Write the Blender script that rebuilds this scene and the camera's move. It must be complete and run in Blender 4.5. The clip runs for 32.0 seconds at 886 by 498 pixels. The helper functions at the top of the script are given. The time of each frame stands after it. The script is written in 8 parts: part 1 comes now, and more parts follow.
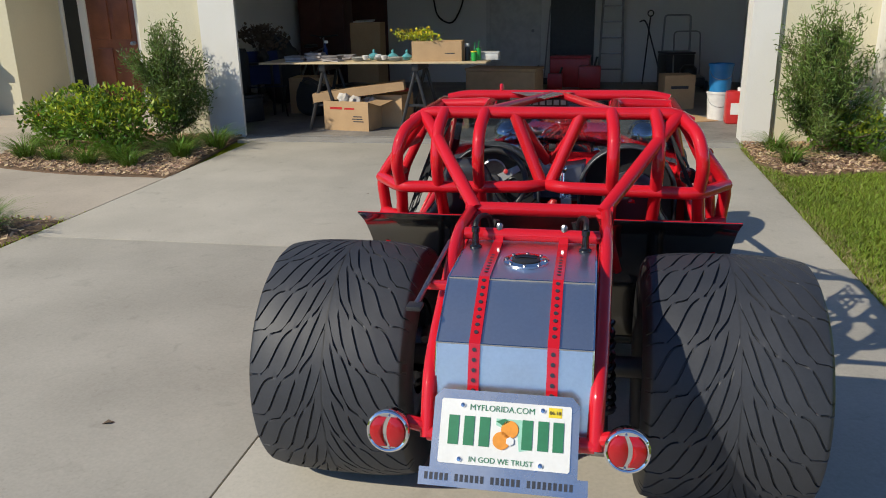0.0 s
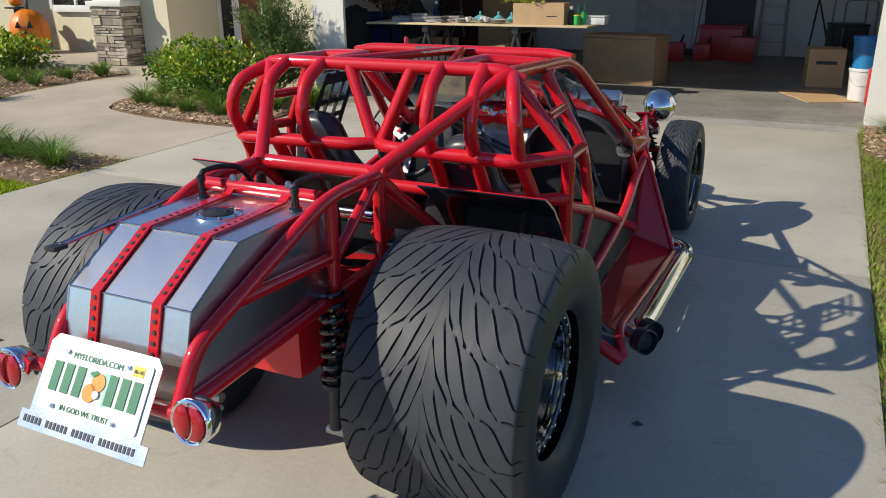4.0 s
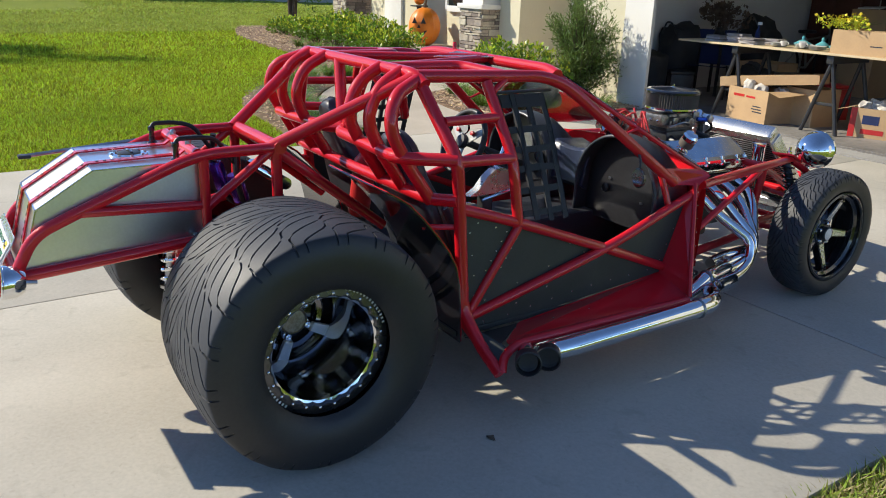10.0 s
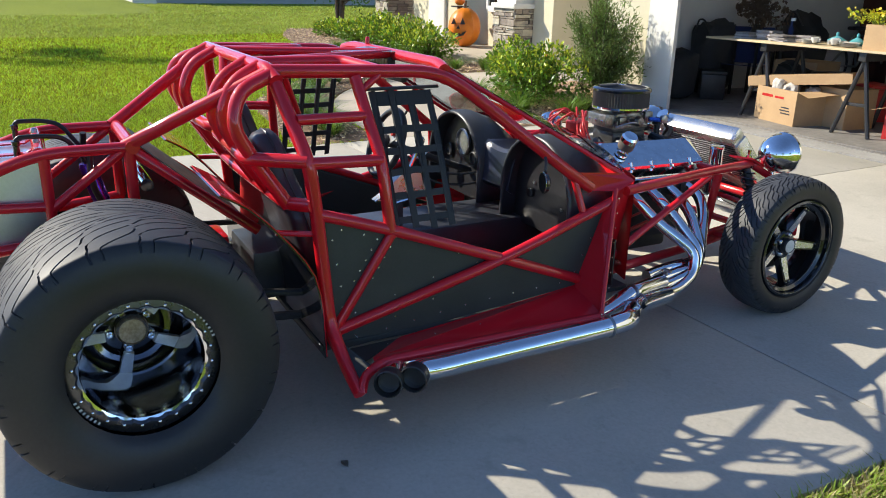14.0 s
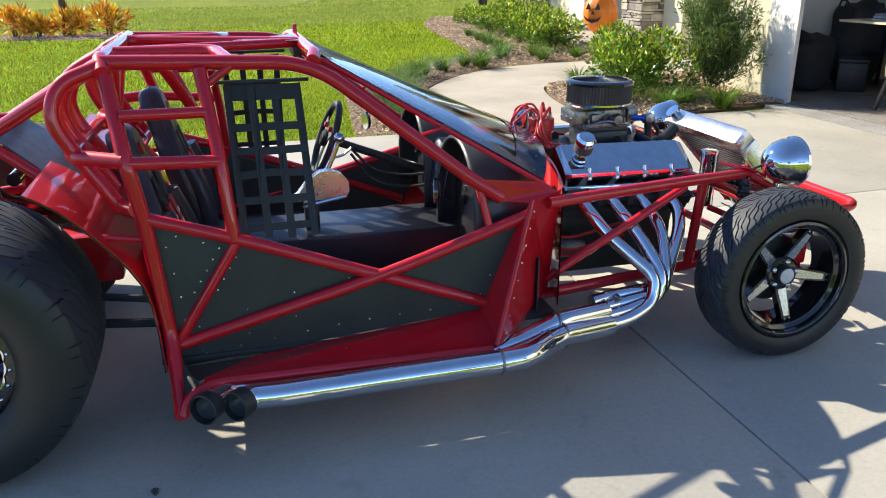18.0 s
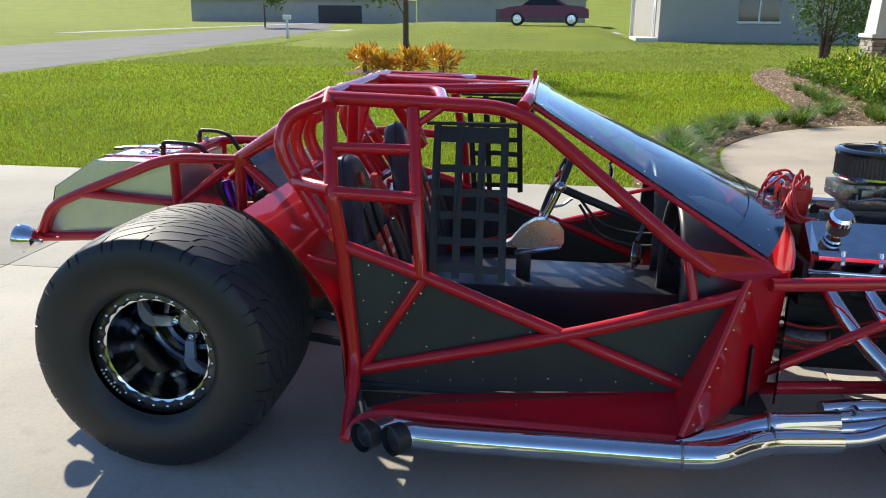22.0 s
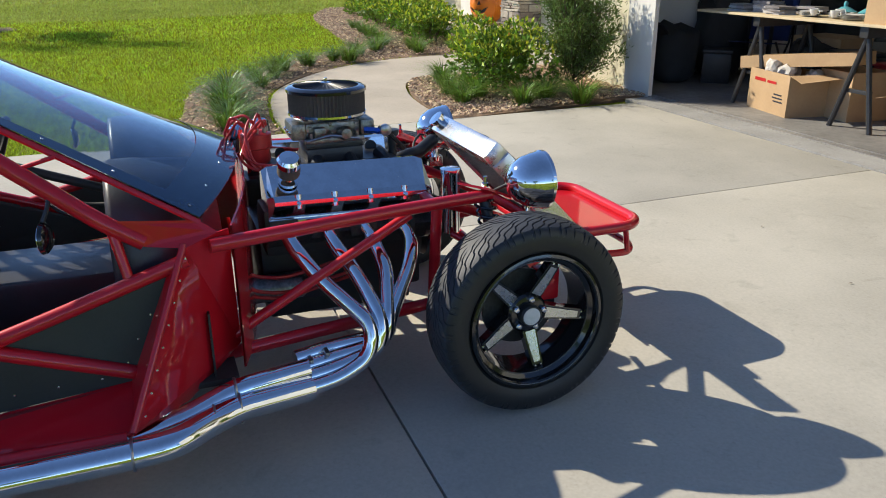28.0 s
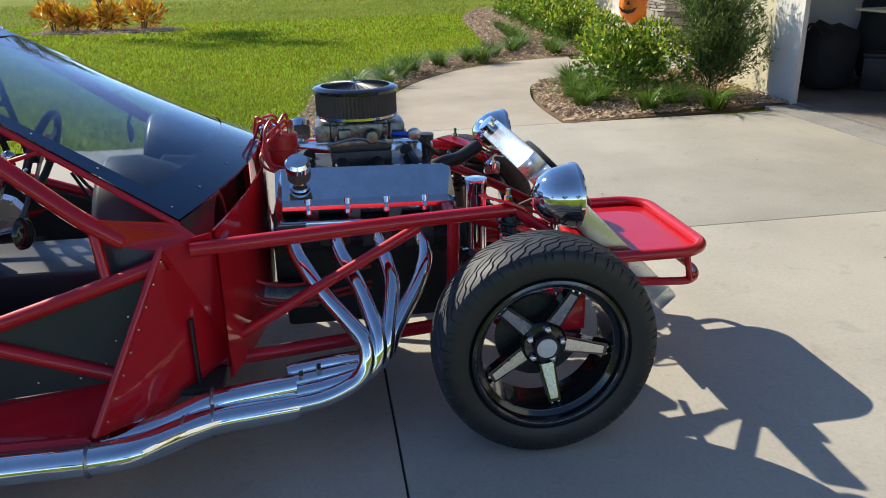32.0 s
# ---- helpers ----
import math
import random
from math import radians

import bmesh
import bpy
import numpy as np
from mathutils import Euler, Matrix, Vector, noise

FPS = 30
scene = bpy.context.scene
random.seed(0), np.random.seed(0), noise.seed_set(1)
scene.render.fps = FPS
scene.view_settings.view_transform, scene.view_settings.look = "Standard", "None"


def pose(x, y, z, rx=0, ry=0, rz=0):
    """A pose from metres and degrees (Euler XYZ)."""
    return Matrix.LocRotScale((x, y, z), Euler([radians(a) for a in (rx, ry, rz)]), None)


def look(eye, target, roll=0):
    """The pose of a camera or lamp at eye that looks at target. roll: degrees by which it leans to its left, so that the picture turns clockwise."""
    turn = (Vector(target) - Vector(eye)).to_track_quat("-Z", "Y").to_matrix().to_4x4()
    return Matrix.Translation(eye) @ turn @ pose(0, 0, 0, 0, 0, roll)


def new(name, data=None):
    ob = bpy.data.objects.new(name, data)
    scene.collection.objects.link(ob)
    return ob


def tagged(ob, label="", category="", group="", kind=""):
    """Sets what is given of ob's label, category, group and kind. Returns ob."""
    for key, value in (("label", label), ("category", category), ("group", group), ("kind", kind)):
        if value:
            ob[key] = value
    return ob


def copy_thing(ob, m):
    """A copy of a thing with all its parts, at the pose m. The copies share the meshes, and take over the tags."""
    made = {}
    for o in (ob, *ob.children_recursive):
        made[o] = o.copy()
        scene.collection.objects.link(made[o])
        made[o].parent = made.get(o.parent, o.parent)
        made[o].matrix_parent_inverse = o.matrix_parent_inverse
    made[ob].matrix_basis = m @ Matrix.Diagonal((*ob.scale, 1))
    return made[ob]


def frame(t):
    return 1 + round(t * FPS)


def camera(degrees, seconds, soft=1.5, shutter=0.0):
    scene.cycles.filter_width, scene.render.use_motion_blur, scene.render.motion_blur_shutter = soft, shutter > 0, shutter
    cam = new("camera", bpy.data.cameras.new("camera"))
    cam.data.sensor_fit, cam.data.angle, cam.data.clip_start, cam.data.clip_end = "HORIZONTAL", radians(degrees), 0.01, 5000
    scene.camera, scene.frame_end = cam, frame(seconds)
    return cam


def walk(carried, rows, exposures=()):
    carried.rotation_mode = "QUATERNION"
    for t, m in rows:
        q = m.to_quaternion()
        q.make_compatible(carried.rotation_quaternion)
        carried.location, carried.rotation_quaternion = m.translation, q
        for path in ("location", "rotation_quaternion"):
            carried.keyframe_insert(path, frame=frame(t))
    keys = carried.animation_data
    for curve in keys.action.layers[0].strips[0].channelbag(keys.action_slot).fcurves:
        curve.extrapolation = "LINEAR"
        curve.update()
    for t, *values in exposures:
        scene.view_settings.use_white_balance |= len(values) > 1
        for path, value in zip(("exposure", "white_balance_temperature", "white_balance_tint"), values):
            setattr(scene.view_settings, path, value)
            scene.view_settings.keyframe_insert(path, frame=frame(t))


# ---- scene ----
cam = camera(59.3, 32.0, 1.0)
PATH = [
    (0, (0.166, -2.465, 1.504), (-0.203, -0.594, 0.903), -1.1),
    (0.5, (0.332, -2.497, 1.507), (-0.148, -0.65, 0.908), -1.1),
    (1, (0.48, -2.535, 1.504), (-0.068, -0.713, 0.888), -1.2),
    (1.5, (0.622, -2.496, 1.476), (0.135, -0.666, 0.834), -1.6),
    (2, (0.765, -2.355, 1.47), (0.318, -0.517, 0.821), -1.1),
    (2.5, (0.887, -2.259, 1.46), (0.366, -0.443, 0.804), -1.6),
    (4.5, (1.552, -1.847, 1.401), (0.554, -0.248, 0.731), -0.1),
    (5, (1.769, -1.813, 1.43), (0.576, -0.354, 0.762), 0.0),
    (5.5, (1.87, -1.732, 1.423), (0.587, -0.344, 0.77), 0.5),
    (6, (1.966, -1.624, 1.429), (0.603, -0.314, 0.776), 0.6),
    (6.5, (2.124, -1.563, 1.426), (0.686, -0.333, 0.777), 0.8),
    (7, (2.37, -1.491, 1.427), (0.931, -0.253, 0.797), 1.5),
    (7.5, (2.546, -1.436, 1.443), (1.202, -0.09, 0.827), 2.1),
    (8, (2.564, -1.37, 1.427), (1.205, -0.037, 0.812), 1.3),
    (8.5, (2.533, -1.238, 1.401), (1.132, 0.044, 0.776), 1.0),
    (9, (2.541, -1.146, 1.418), (1.101, 0.08, 0.769), 1.4),
    (9.5, (2.581, -1.098, 1.409), (1.089, 0.051, 0.736), 2.0),
    (10, (2.718, -1.002, 1.421), (1.146, 0.049, 0.769), 2.0),
    (10.5, (2.835, -0.912, 1.425), (1.199, 0.048, 0.792), 2.3),
    (11, (2.894, -0.878, 1.424), (1.25, 0.082, 0.811), 2.4),
    (11.5, (2.923, -0.84, 1.422), (1.336, 0.219, 0.821), 2.3),
    (12, (2.948, -0.786, 1.414), (1.396, 0.319, 0.808), 1.8),
    (12.5, (2.932, -0.728, 1.398), (1.384, 0.376, 0.778), 1.2),
    (13, (2.887, -0.591, 1.38), (1.307, 0.456, 0.743), 1.1),
    (13.5, (2.853, -0.453, 1.392), (1.238, 0.533, 0.745), 0.8),
    (14, (2.885, -0.312, 1.391), (1.222, 0.589, 0.74), 1.2),
    (14.5, (2.966, -0.129, 1.392), (1.222, 0.601, 0.739), 1.9),
    (16.5, (2.748, 0.241, 1.38), (0.914, 0.613, 0.676), 0.3),
    (17, (2.758, 0.38, 1.379), (0.918, 0.728, 0.676), 0.4),
    (17.5, (2.844, 0.583, 1.379), (1.0, 0.943, 0.693), 0.3),
    (18, (2.932, 0.72, 1.372), (1.119, 1.219, 0.689), -0.3),
    (18.5, (2.906, 0.833, 1.338), (1.13, 1.439, 0.646), 0.1),
    (19, (2.814, 0.974, 1.325), (1.039, 1.577, 0.626), -0.1),
    (19.5, (2.781, 1.026, 1.333), (0.988, 1.563, 0.628), -0.1),
    (20, (2.788, 1.061, 1.353), (0.952, 1.461, 0.669), 1.0),
    (20.5, (2.817, 1.055, 1.366), (0.923, 1.154, 0.733), 1.8),
    (21, (2.834, 1.051, 1.379), (0.933, 0.853, 0.789), 0.6),
    (21.5, (2.858, 1.034, 1.372), (0.966, 0.74, 0.796), 0.7),
    (22, (2.851, 1.074, 1.371), (0.955, 0.812, 0.791), 0.5),
    (22.5, (2.857, 1.112, 1.371), (0.946, 1.029, 0.787), 0.7),
    (23, (2.868, 1.139, 1.372), (0.963, 1.256, 0.774), 0.2),
    (23.5, (2.85, 1.188, 1.364), (0.976, 1.518, 0.75), 0.3),
    (24, (2.853, 1.221, 1.353), (1.014, 1.659, 0.7), 0.3),
    (24.5, (2.853, 1.232, 1.348), (1.043, 1.719, 0.65), -0.2),
    (25, (2.874, 1.279, 1.339), (1.093, 1.853, 0.634), -0.6),
    (25.5, (2.918, 1.356, 1.34), (1.161, 2.005, 0.639), -0.6),
    (27.5, (2.686, 1.581, 1.336), (0.978, 2.336, 0.619), -1.0),
    (28, (2.662, 1.611, 1.349), (0.912, 2.276, 0.644), -0.3),
    (28.5, (2.682, 1.642, 1.364), (0.849, 2.086, 0.698), 0.2),
    (29, (2.701, 1.647, 1.365), (0.819, 1.834, 0.715), 0.4),
    (29.5, (2.729, 1.633, 1.362), (0.836, 1.661, 0.718), 0.0),
    (30, (2.763, 1.686, 1.37), (0.862, 1.695, 0.747), -0.2),
    (30.5, (2.774, 1.781, 1.361), (0.879, 1.884, 0.733), -1.3),
    (31, (2.786, 1.869, 1.34), (0.92, 2.116, 0.664), -1.3),
    (31.5, (2.693, 1.962, 1.31), (0.841, 2.256, 0.616), -1.5),
    (32, (2.571, 2.074, 1.315), (0.719, 2.362, 0.617), -1.1),
]
EXPOSURES = [(0.0, -0.05), (1.0, 0.0), (2.5, 0.1), (5.0, 0.22), (8.0, 0.47), (9.0, 0.47), (14.0, 0.76), (17.0, 1.0), (18.0, 0.96), (19.0, 0.84), (20.0, 0.77), (21.0, 0.85), (22.0, 0.64), (23.0, 1.04), (24.0, 0.91), (25.0, 0.67), (28.0, 0.5), (29.0, 0.68), (30.0, 1.04), (31.0, 0.73), (32.0, 0.45)]
walk(cam, [(t, look(eye, target, roll)) for t, eye, target, roll in PATH], EXPOSURES)

# ---- world, sun, exposure ----
SUN = Vector((-1.05, -0.92, 1.0)).normalized()
world = bpy.data.worlds.new("sky")
scene.world = world
world.use_nodes = True
wn = world.node_tree.nodes
sky = wn.new("ShaderNodeTexSky")
sky.sky_type, sky.sun_disc = "NISHITA", False
sky.sun_elevation = math.asin(SUN.z)
sky.sun_rotation = math.atan2(SUN.x, SUN.y)
sky.air_density, sky.dust_density, sky.ozone_density = 0.6, 0.0, 4.5
world.node_tree.links.new(sky.outputs[0], wn["Background"].inputs[0])
wn["Background"].inputs[1].default_value = 0.15
sun_data = bpy.data.lights.new("sun", "SUN")
sun_data.energy, sun_data.angle, sun_data.color = 4.6, radians(0.55), (1.0, 0.925, 0.765)
sun = new("sun", sun_data)
sun.matrix_world = look(SUN * 50, (0, 0, 0))


# ---- materials ----
def mat(name, col, col2=None, rough=0.5, metal=0.0, scale=8.0, fine=120.0, bump=0.0, bump_scale=60.0, bump_dist=0.004,
        island=0.0, coat=0.0, transmission=0.0, alpha=1.0, rvar=0.0, trans=0.0, obj=0.0, spec=0.5, stain=0.0):
    """Principled surface with colour changing at two scales, relief and, for many-piece meshes, a change from piece to piece."""
    m = bpy.data.materials.new(name)
    m.use_nodes = True
    nt = m.node_tree
    n, link = nt.nodes, nt.links.new
    b = n["Principled BSDF"]
    b.inputs["Roughness"].default_value, b.inputs["Metallic"].default_value = rough, metal
    b.inputs["Coat Weight"].default_value, b.inputs["Coat Roughness"].default_value = coat, 0.04
    b.inputs["Transmission Weight"].default_value, b.inputs["Alpha"].default_value = transmission, alpha
    b.inputs["Specular IOR Level"].default_value = spec
    tc = n.new("ShaderNodeTexCoord")
    col2 = col2 or tuple(c * 0.78 for c in col)
    mix = n.new("ShaderNodeMix")
    mix.data_type = "RGBA"
    mix.inputs[6].default_value, mix.inputs[7].default_value = (*col, 1), (*col2, 1)
    big, small = n.new("ShaderNodeTexNoise"), n.new("ShaderNodeTexNoise")
    big.inputs["Scale"].default_value, big.inputs["Detail"].default_value = scale, 5
    small.inputs["Scale"].default_value, small.inputs["Detail"].default_value = fine, 3
    add = n.new("ShaderNodeMath")
    add.operation, add.use_clamp = "MULTIPLY_ADD", True
    ramp = n.new("ShaderNodeMapRange")
    ramp.inputs[1].default_value, ramp.inputs[2].default_value = 0.3, 0.7
    for t in (big, small):
        link(tc.outputs["Object"], t.inputs["Vector"])
    link(big.outputs[0], ramp.inputs[0])
    half = n.new("ShaderNodeMath")
    half.operation = "SUBTRACT"
    half.inputs[1].default_value = 0.5
    link(small.outputs[0], half.inputs[0])
    link(half.outputs[0], add.inputs[0])
    add.inputs[1].default_value = 1.2
    link(ramp.outputs[0], add.inputs[2])
    link(add.outputs[0], mix.inputs[0])
    out = mix.outputs[2]
    if stain:
        # darker marks: broad blotches and small spots
        for sc, lo, hi, k in ((0.9, 0.50, 0.72, stain * 0.6), (7.0, 0.60, 0.74, stain), (55.0, 0.60, 0.72, stain * 0.8)):
            bl, mr, dk = n.new("ShaderNodeTexNoise"), n.new("ShaderNodeMapRange"), n.new("ShaderNodeMix")
            bl.inputs["Scale"].default_value, bl.inputs["Detail"].default_value, bl.inputs["Distortion"].default_value = sc, 7, 0.8
            mr.inputs[1].default_value, mr.inputs[2].default_value, mr.inputs[4].default_value = lo, hi, k
            dk.data_type, dk.blend_type = "RGBA", "MULTIPLY"
            dk.inputs[7].default_value = (0.45, 0.44, 0.43, 1)
            link(tc.outputs["Object"], bl.inputs["Vector"])
            link(bl.outputs[0], mr.inputs[0])
            link(mr.outputs[0], dk.inputs[0])
            link(out, dk.inputs[6])
            out = dk.outputs[2]
    if island or obj:
        hsv = n.new("ShaderNodeHueSaturation")
        geo = n.new("ShaderNodeNewGeometry" if island else "ShaderNodeObjectInfo")
        mr = n.new("ShaderNodeMapRange")
        k = island or obj
        mr.inputs[3].default_value, mr.inputs[4].default_value = 1 - k, 1 + k
        link(geo.outputs["Random Per Island" if island else "Random"], mr.inputs[0])
        link(mr.outputs[0], hsv.inputs["Value"])
        mh = n.new("ShaderNodeMapRange")
        mh.inputs[3].default_value, mh.inputs[4].default_value = 0.5 - 0.05 * k, 0.5 + 0.05 * k
        link(geo.outputs["Random Per Island" if island else "Random"], mh.inputs[0])
        link(mh.outputs[0], hsv.inputs["Hue"])
        link(out, hsv.inputs["Color"])
        out = hsv.outputs[0]
    link(out, b.inputs["Base Color"])
    if rvar:
        mr = n.new("ShaderNodeMapRange")
        mr.inputs[3].default_value, mr.inputs[4].default_value = max(0.02, rough - rvar), min(1, rough + rvar)
        link(big.outputs[0], mr.inputs[0])
        link(mr.outputs[0], b.inputs["Roughness"])
    if bump:
        bn, bt = n.new("ShaderNodeBump"), n.new("ShaderNodeTexNoise")
        bt.inputs["Scale"].default_value, bt.inputs["Detail"].default_value = bump_scale, 6
        link(tc.outputs["Object"], bt.inputs["Vector"])
        link(bt.outputs[0], bn.inputs["Height"])
        bn.inputs["Strength"].default_value, bn.inputs["Distance"].default_value = bump, bump_dist
        link(bn.outputs[0], b.inputs["Normal"])
    if trans:
        t, ms = n.new("ShaderNodeBsdfTranslucent"), n.new("ShaderNodeMixShader")
        link(out, t.inputs[0])
        ms.inputs[0].default_value = trans
        link(b.outputs[0], ms.inputs[1])
        link(t.outputs[0], ms.inputs[2])
        link(ms.outputs[0], n["Material Output"].inputs[0])
    return m


RED = mat("red_gloss_paint", (0.60, 0.010, 0.020), (0.55, 0.009, 0.018), rough=0.45, coat=1.0, fine=400, spec=0.1)
CHROME = mat("chrome", (0.82, 0.83, 0.85), (0.74, 0.75, 0.77), rough=0.05, metal=1.0, rvar=0.04, scale=14)
POLISHED = mat("polished_aluminium", (0.78, 0.79, 0.80), (0.66, 0.67, 0.68), rough=0.10, metal=1.0, rvar=0.06, scale=20, bump=0.04, bump_scale=30)
BRUSHED = mat("brushed_aluminium", (0.74, 0.75, 0.76), (0.62, 0.63, 0.65), rough=0.27, metal=1.0, rvar=0.09, scale=9, bump=0.08, bump_scale=200, bump_dist=0.001)
CASTING = mat("cast_aluminium", (0.34, 0.33, 0.31), (0.15, 0.145, 0.135), rough=0.38, metal=0.9, scale=30, bump=0.35, bump_scale=120, bump_dist=0.003)
STEEL = mat("steel", (0.45, 0.45, 0.46), (0.30, 0.30, 0.31), rough=0.3, metal=1.0, scale=40)
TANK_METAL = mat("sheet_aluminium", (0.84, 0.85, 0.87), (0.74, 0.75, 0.77), rough=0.31, metal=1.0, rvar=0.06, scale=7, bump=0.05, bump_scale=14, bump_dist=0.002)
BLACK = mat("black_satin", (0.032, 0.032, 0.034), (0.021, 0.021, 0.023), rough=0.42, scale=20, rvar=0.12)
BLACK_PANEL = mat("black_powder_coat", (0.038, 0.043, 0.040), (0.028, 0.032, 0.030), rough=0.5, scale=6, bump=0.08, bump_scale=500, bump_dist=0.0008, rvar=0.1)
BLACK_GLOSS = mat("black_gloss", (0.010, 0.010, 0.012), (0.014, 0.014, 0.016), rough=0.12, coat=0.6)
VINYL = mat("black_vinyl", (0.042, 0.045, 0.056), (0.030, 0.033, 0.041), rough=0.36, scale=12, bump=0.15, bump_scale=400, bump_dist=0.001)
WEBBING = mat("black_webbing", (0.030, 0.031, 0.034), (0.038, 0.039, 0.042), rough=0.85, fine=600, bump=0.3, bump_scale=700, bump_dist=0.001)
ANODISED = mat("dark_anodised_metal", (0.13, 0.13, 0.137), (0.09, 0.09, 0.095), rough=0.28, metal=0.85, scale=16, rvar=0.08)
TREAD = mat("worn_tread_rubber", (0.030, 0.033, 0.041), (0.042, 0.045, 0.054), rough=0.58, scale=6, fine=110, rvar=0.1, bump=0.15, bump_scale=220, bump_dist=0.001)
RUBBER = mat("tyre_rubber", (0.016, 0.016, 0.017), (0.026, 0.025, 0.025), rough=0.46, scale=5, fine=90, rvar=0.12, bump=0.12, bump_scale=180, bump_dist=0.001)
HOSE = mat("black_hose", (0.010, 0.010, 0.011), rough=0.5)
RED_PLASTIC = mat("red_plastic", (0.55, 0.03, 0.03), rough=0.35)
RED_LENS = mat("red_lens", (0.42, 0.008, 0.012), (0.34, 0.005, 0.01), rough=0.15, coat=0.5, fine=300, bump=0.3, bump_scale=250, bump_dist=0.002)
BARREL = mat("dark_mirror_chrome", (0.42, 0.42, 0.44), (0.34, 0.34, 0.36), rough=0.09, metal=1.0, rvar=0.02, scale=14)
SPOKE_SILVER = mat("machined_silver", (0.78, 0.78, 0.79), (0.68, 0.68, 0.69), rough=0.42, metal=0.6, scale=40, rvar=0.06)
DULL_CAP = mat("dull_cap_metal", (0.40, 0.36, 0.29), (0.24, 0.20, 0.15), rough=0.38, metal=0.8, scale=60, rvar=0.1)
PANEL_FACE = mat("dash_face_black", (0.026, 0.026, 0.029), (0.018, 0.018, 0.021), rough=0.30, scale=30)
IRON = mat("dark_cast_iron", (0.06, 0.06, 0.058), (0.03, 0.03, 0.03), rough=0.55, metal=0.5, scale=30, bump=0.3, bump_scale=120, bump_dist=0.003)
PLEAT = mat("air_filter_paper", (0.13, 0.110, 0.095), (0.075, 0.065, 0.055), rough=0.9, fine=300)
FILTER_TOP = mat("black_mesh_lid", (0.012, 0.013, 0.016), rough=0.35, fine=800, bump=0.3, bump_scale=900, bump_dist=0.001)
BLUE = mat("blue_anodised", (0.05, 0.14, 0.55), rough=0.25, metal=0.8)
PURPLE = mat("purple_anodised", (0.14, 0.04, 0.40), rough=0.25, metal=0.8)
WHITE = mat("white_enamel", (0.78, 0.78, 0.76), (0.72, 0.72, 0.70), rough=0.35)
GREEN_INK = mat("green_ink", (0.02, 0.20, 0.09), rough=0.5)
GREEN_PALE = mat("pale_green_ink", (0.35, 0.66, 0.52), rough=0.5)
ORANGE_INK = mat("orange_ink", (0.85, 0.32, 0.03), rough=0.5)
YELLOW_INK = mat("yellow_sticker", (0.85, 0.65, 0.03), rough=0.5)
DARK_INK = mat("dark_ink", (0.03, 0.035, 0.05), rough=0.5)
CONCRETE = mat("driveway_concrete", (0.50, 0.466, 0.398), (0.40, 0.373, 0.318), rough=0.82, scale=1.3, fine=75, bump=0.25, bump_scale=260, bump_dist=0.002, stain=0.22, spec=0.15)
WALK = mat("walkway_concrete", (0.52, 0.455, 0.37), (0.43, 0.375, 0.305), rough=0.85, scale=1.6, fine=40, bump=0.25, bump_scale=240, bump_dist=0.002, stain=0.2, spec=0.15)
SILL_CONCRETE = mat("sill_concrete", (0.38, 0.365, 0.34), (0.29, 0.28, 0.26), rough=0.85, scale=2.0, fine=60, bump=0.3, bump_scale=120, stain=0.4, spec=0.2)
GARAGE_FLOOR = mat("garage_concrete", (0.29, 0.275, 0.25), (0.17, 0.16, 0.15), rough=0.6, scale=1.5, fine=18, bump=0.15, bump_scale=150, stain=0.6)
JOINT = mat("joint_dirt", (0.14, 0.125, 0.105), (0.07, 0.062, 0.05), rough=1.0)
SOIL = mat("soil", (0.26, 0.17, 0.105), (0.14, 0.09, 0.055), rough=1.0, scale=6, bump=0.6, bump_scale=40, bump_dist=0.02)
MULCH = mat("wood_mulch", (0.66, 0.48, 0.32), (0.42, 0.26, 0.155), rough=0.9, island=0.5)
LAWN = mat("lawn_ground", (0.38, 0.42, 0.020), (0.14, 0.18, 0.012), rough=0.9, scale=0.35, fine=16, bump=0.9, bump_scale=55, bump_dist=0.05, spec=0.1)
# the neighbouring lawn is paler than this one
ln_n, ln_l = LAWN.node_tree.nodes, LAWN.node_tree.links.new
ln_tc, ln_x, ln_m, ln_mix = (ln_n.new(k) for k in ("ShaderNodeTexCoord", "ShaderNodeSeparateXYZ", "ShaderNodeMapRange", "ShaderNodeMix"))
ln_mix.data_type = "RGBA"
ln_m.inputs[1].default_value, ln_m.inputs[2].default_value, ln_m.inputs[3].default_value, ln_m.inputs[4].default_value = -18.6, -17.4, 0.75, 0.0
ln_base = ln_n["Principled BSDF"].inputs["Base Color"]
ln_l(ln_tc.outputs["Object"], ln_x.inputs[0])
ln_l(ln_x.outputs[0], ln_m.inputs[0])
ln_l(ln_m.outputs[0], ln_mix.inputs[0])
ln_l(ln_base.links[0].from_socket, ln_mix.inputs[6])
ln_mix.inputs[7].default_value = (0.25, 0.30, 0.055, 1)
ln_l(ln_mix.outputs[2], ln_base)
# darker copy of the grass; shade between the blades is put into its colour
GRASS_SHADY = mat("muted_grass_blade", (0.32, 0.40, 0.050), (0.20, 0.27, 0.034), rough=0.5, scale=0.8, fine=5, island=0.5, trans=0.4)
GRASS = mat("grass_blade", (0.42, 0.49, 0.030), (0.31, 0.40, 0.022), rough=0.7, spec=0.2, scale=0.4, fine=5, island=0.7, trans=0.4)
GRASS_PALE = mat("pale_grass_blade", (0.42, 0.47, 0.080), (0.31, 0.38, 0.055), rough=0.7, spec=0.2, scale=0.3, fine=4, island=0.35, trans=0.35)
GRASS_DRY = mat("dry_grass_blade", (0.46, 0.38, 0.19), (0.33, 0.27, 0.12), rough=0.6, scale=0.7, island=0.3, trans=0.3)
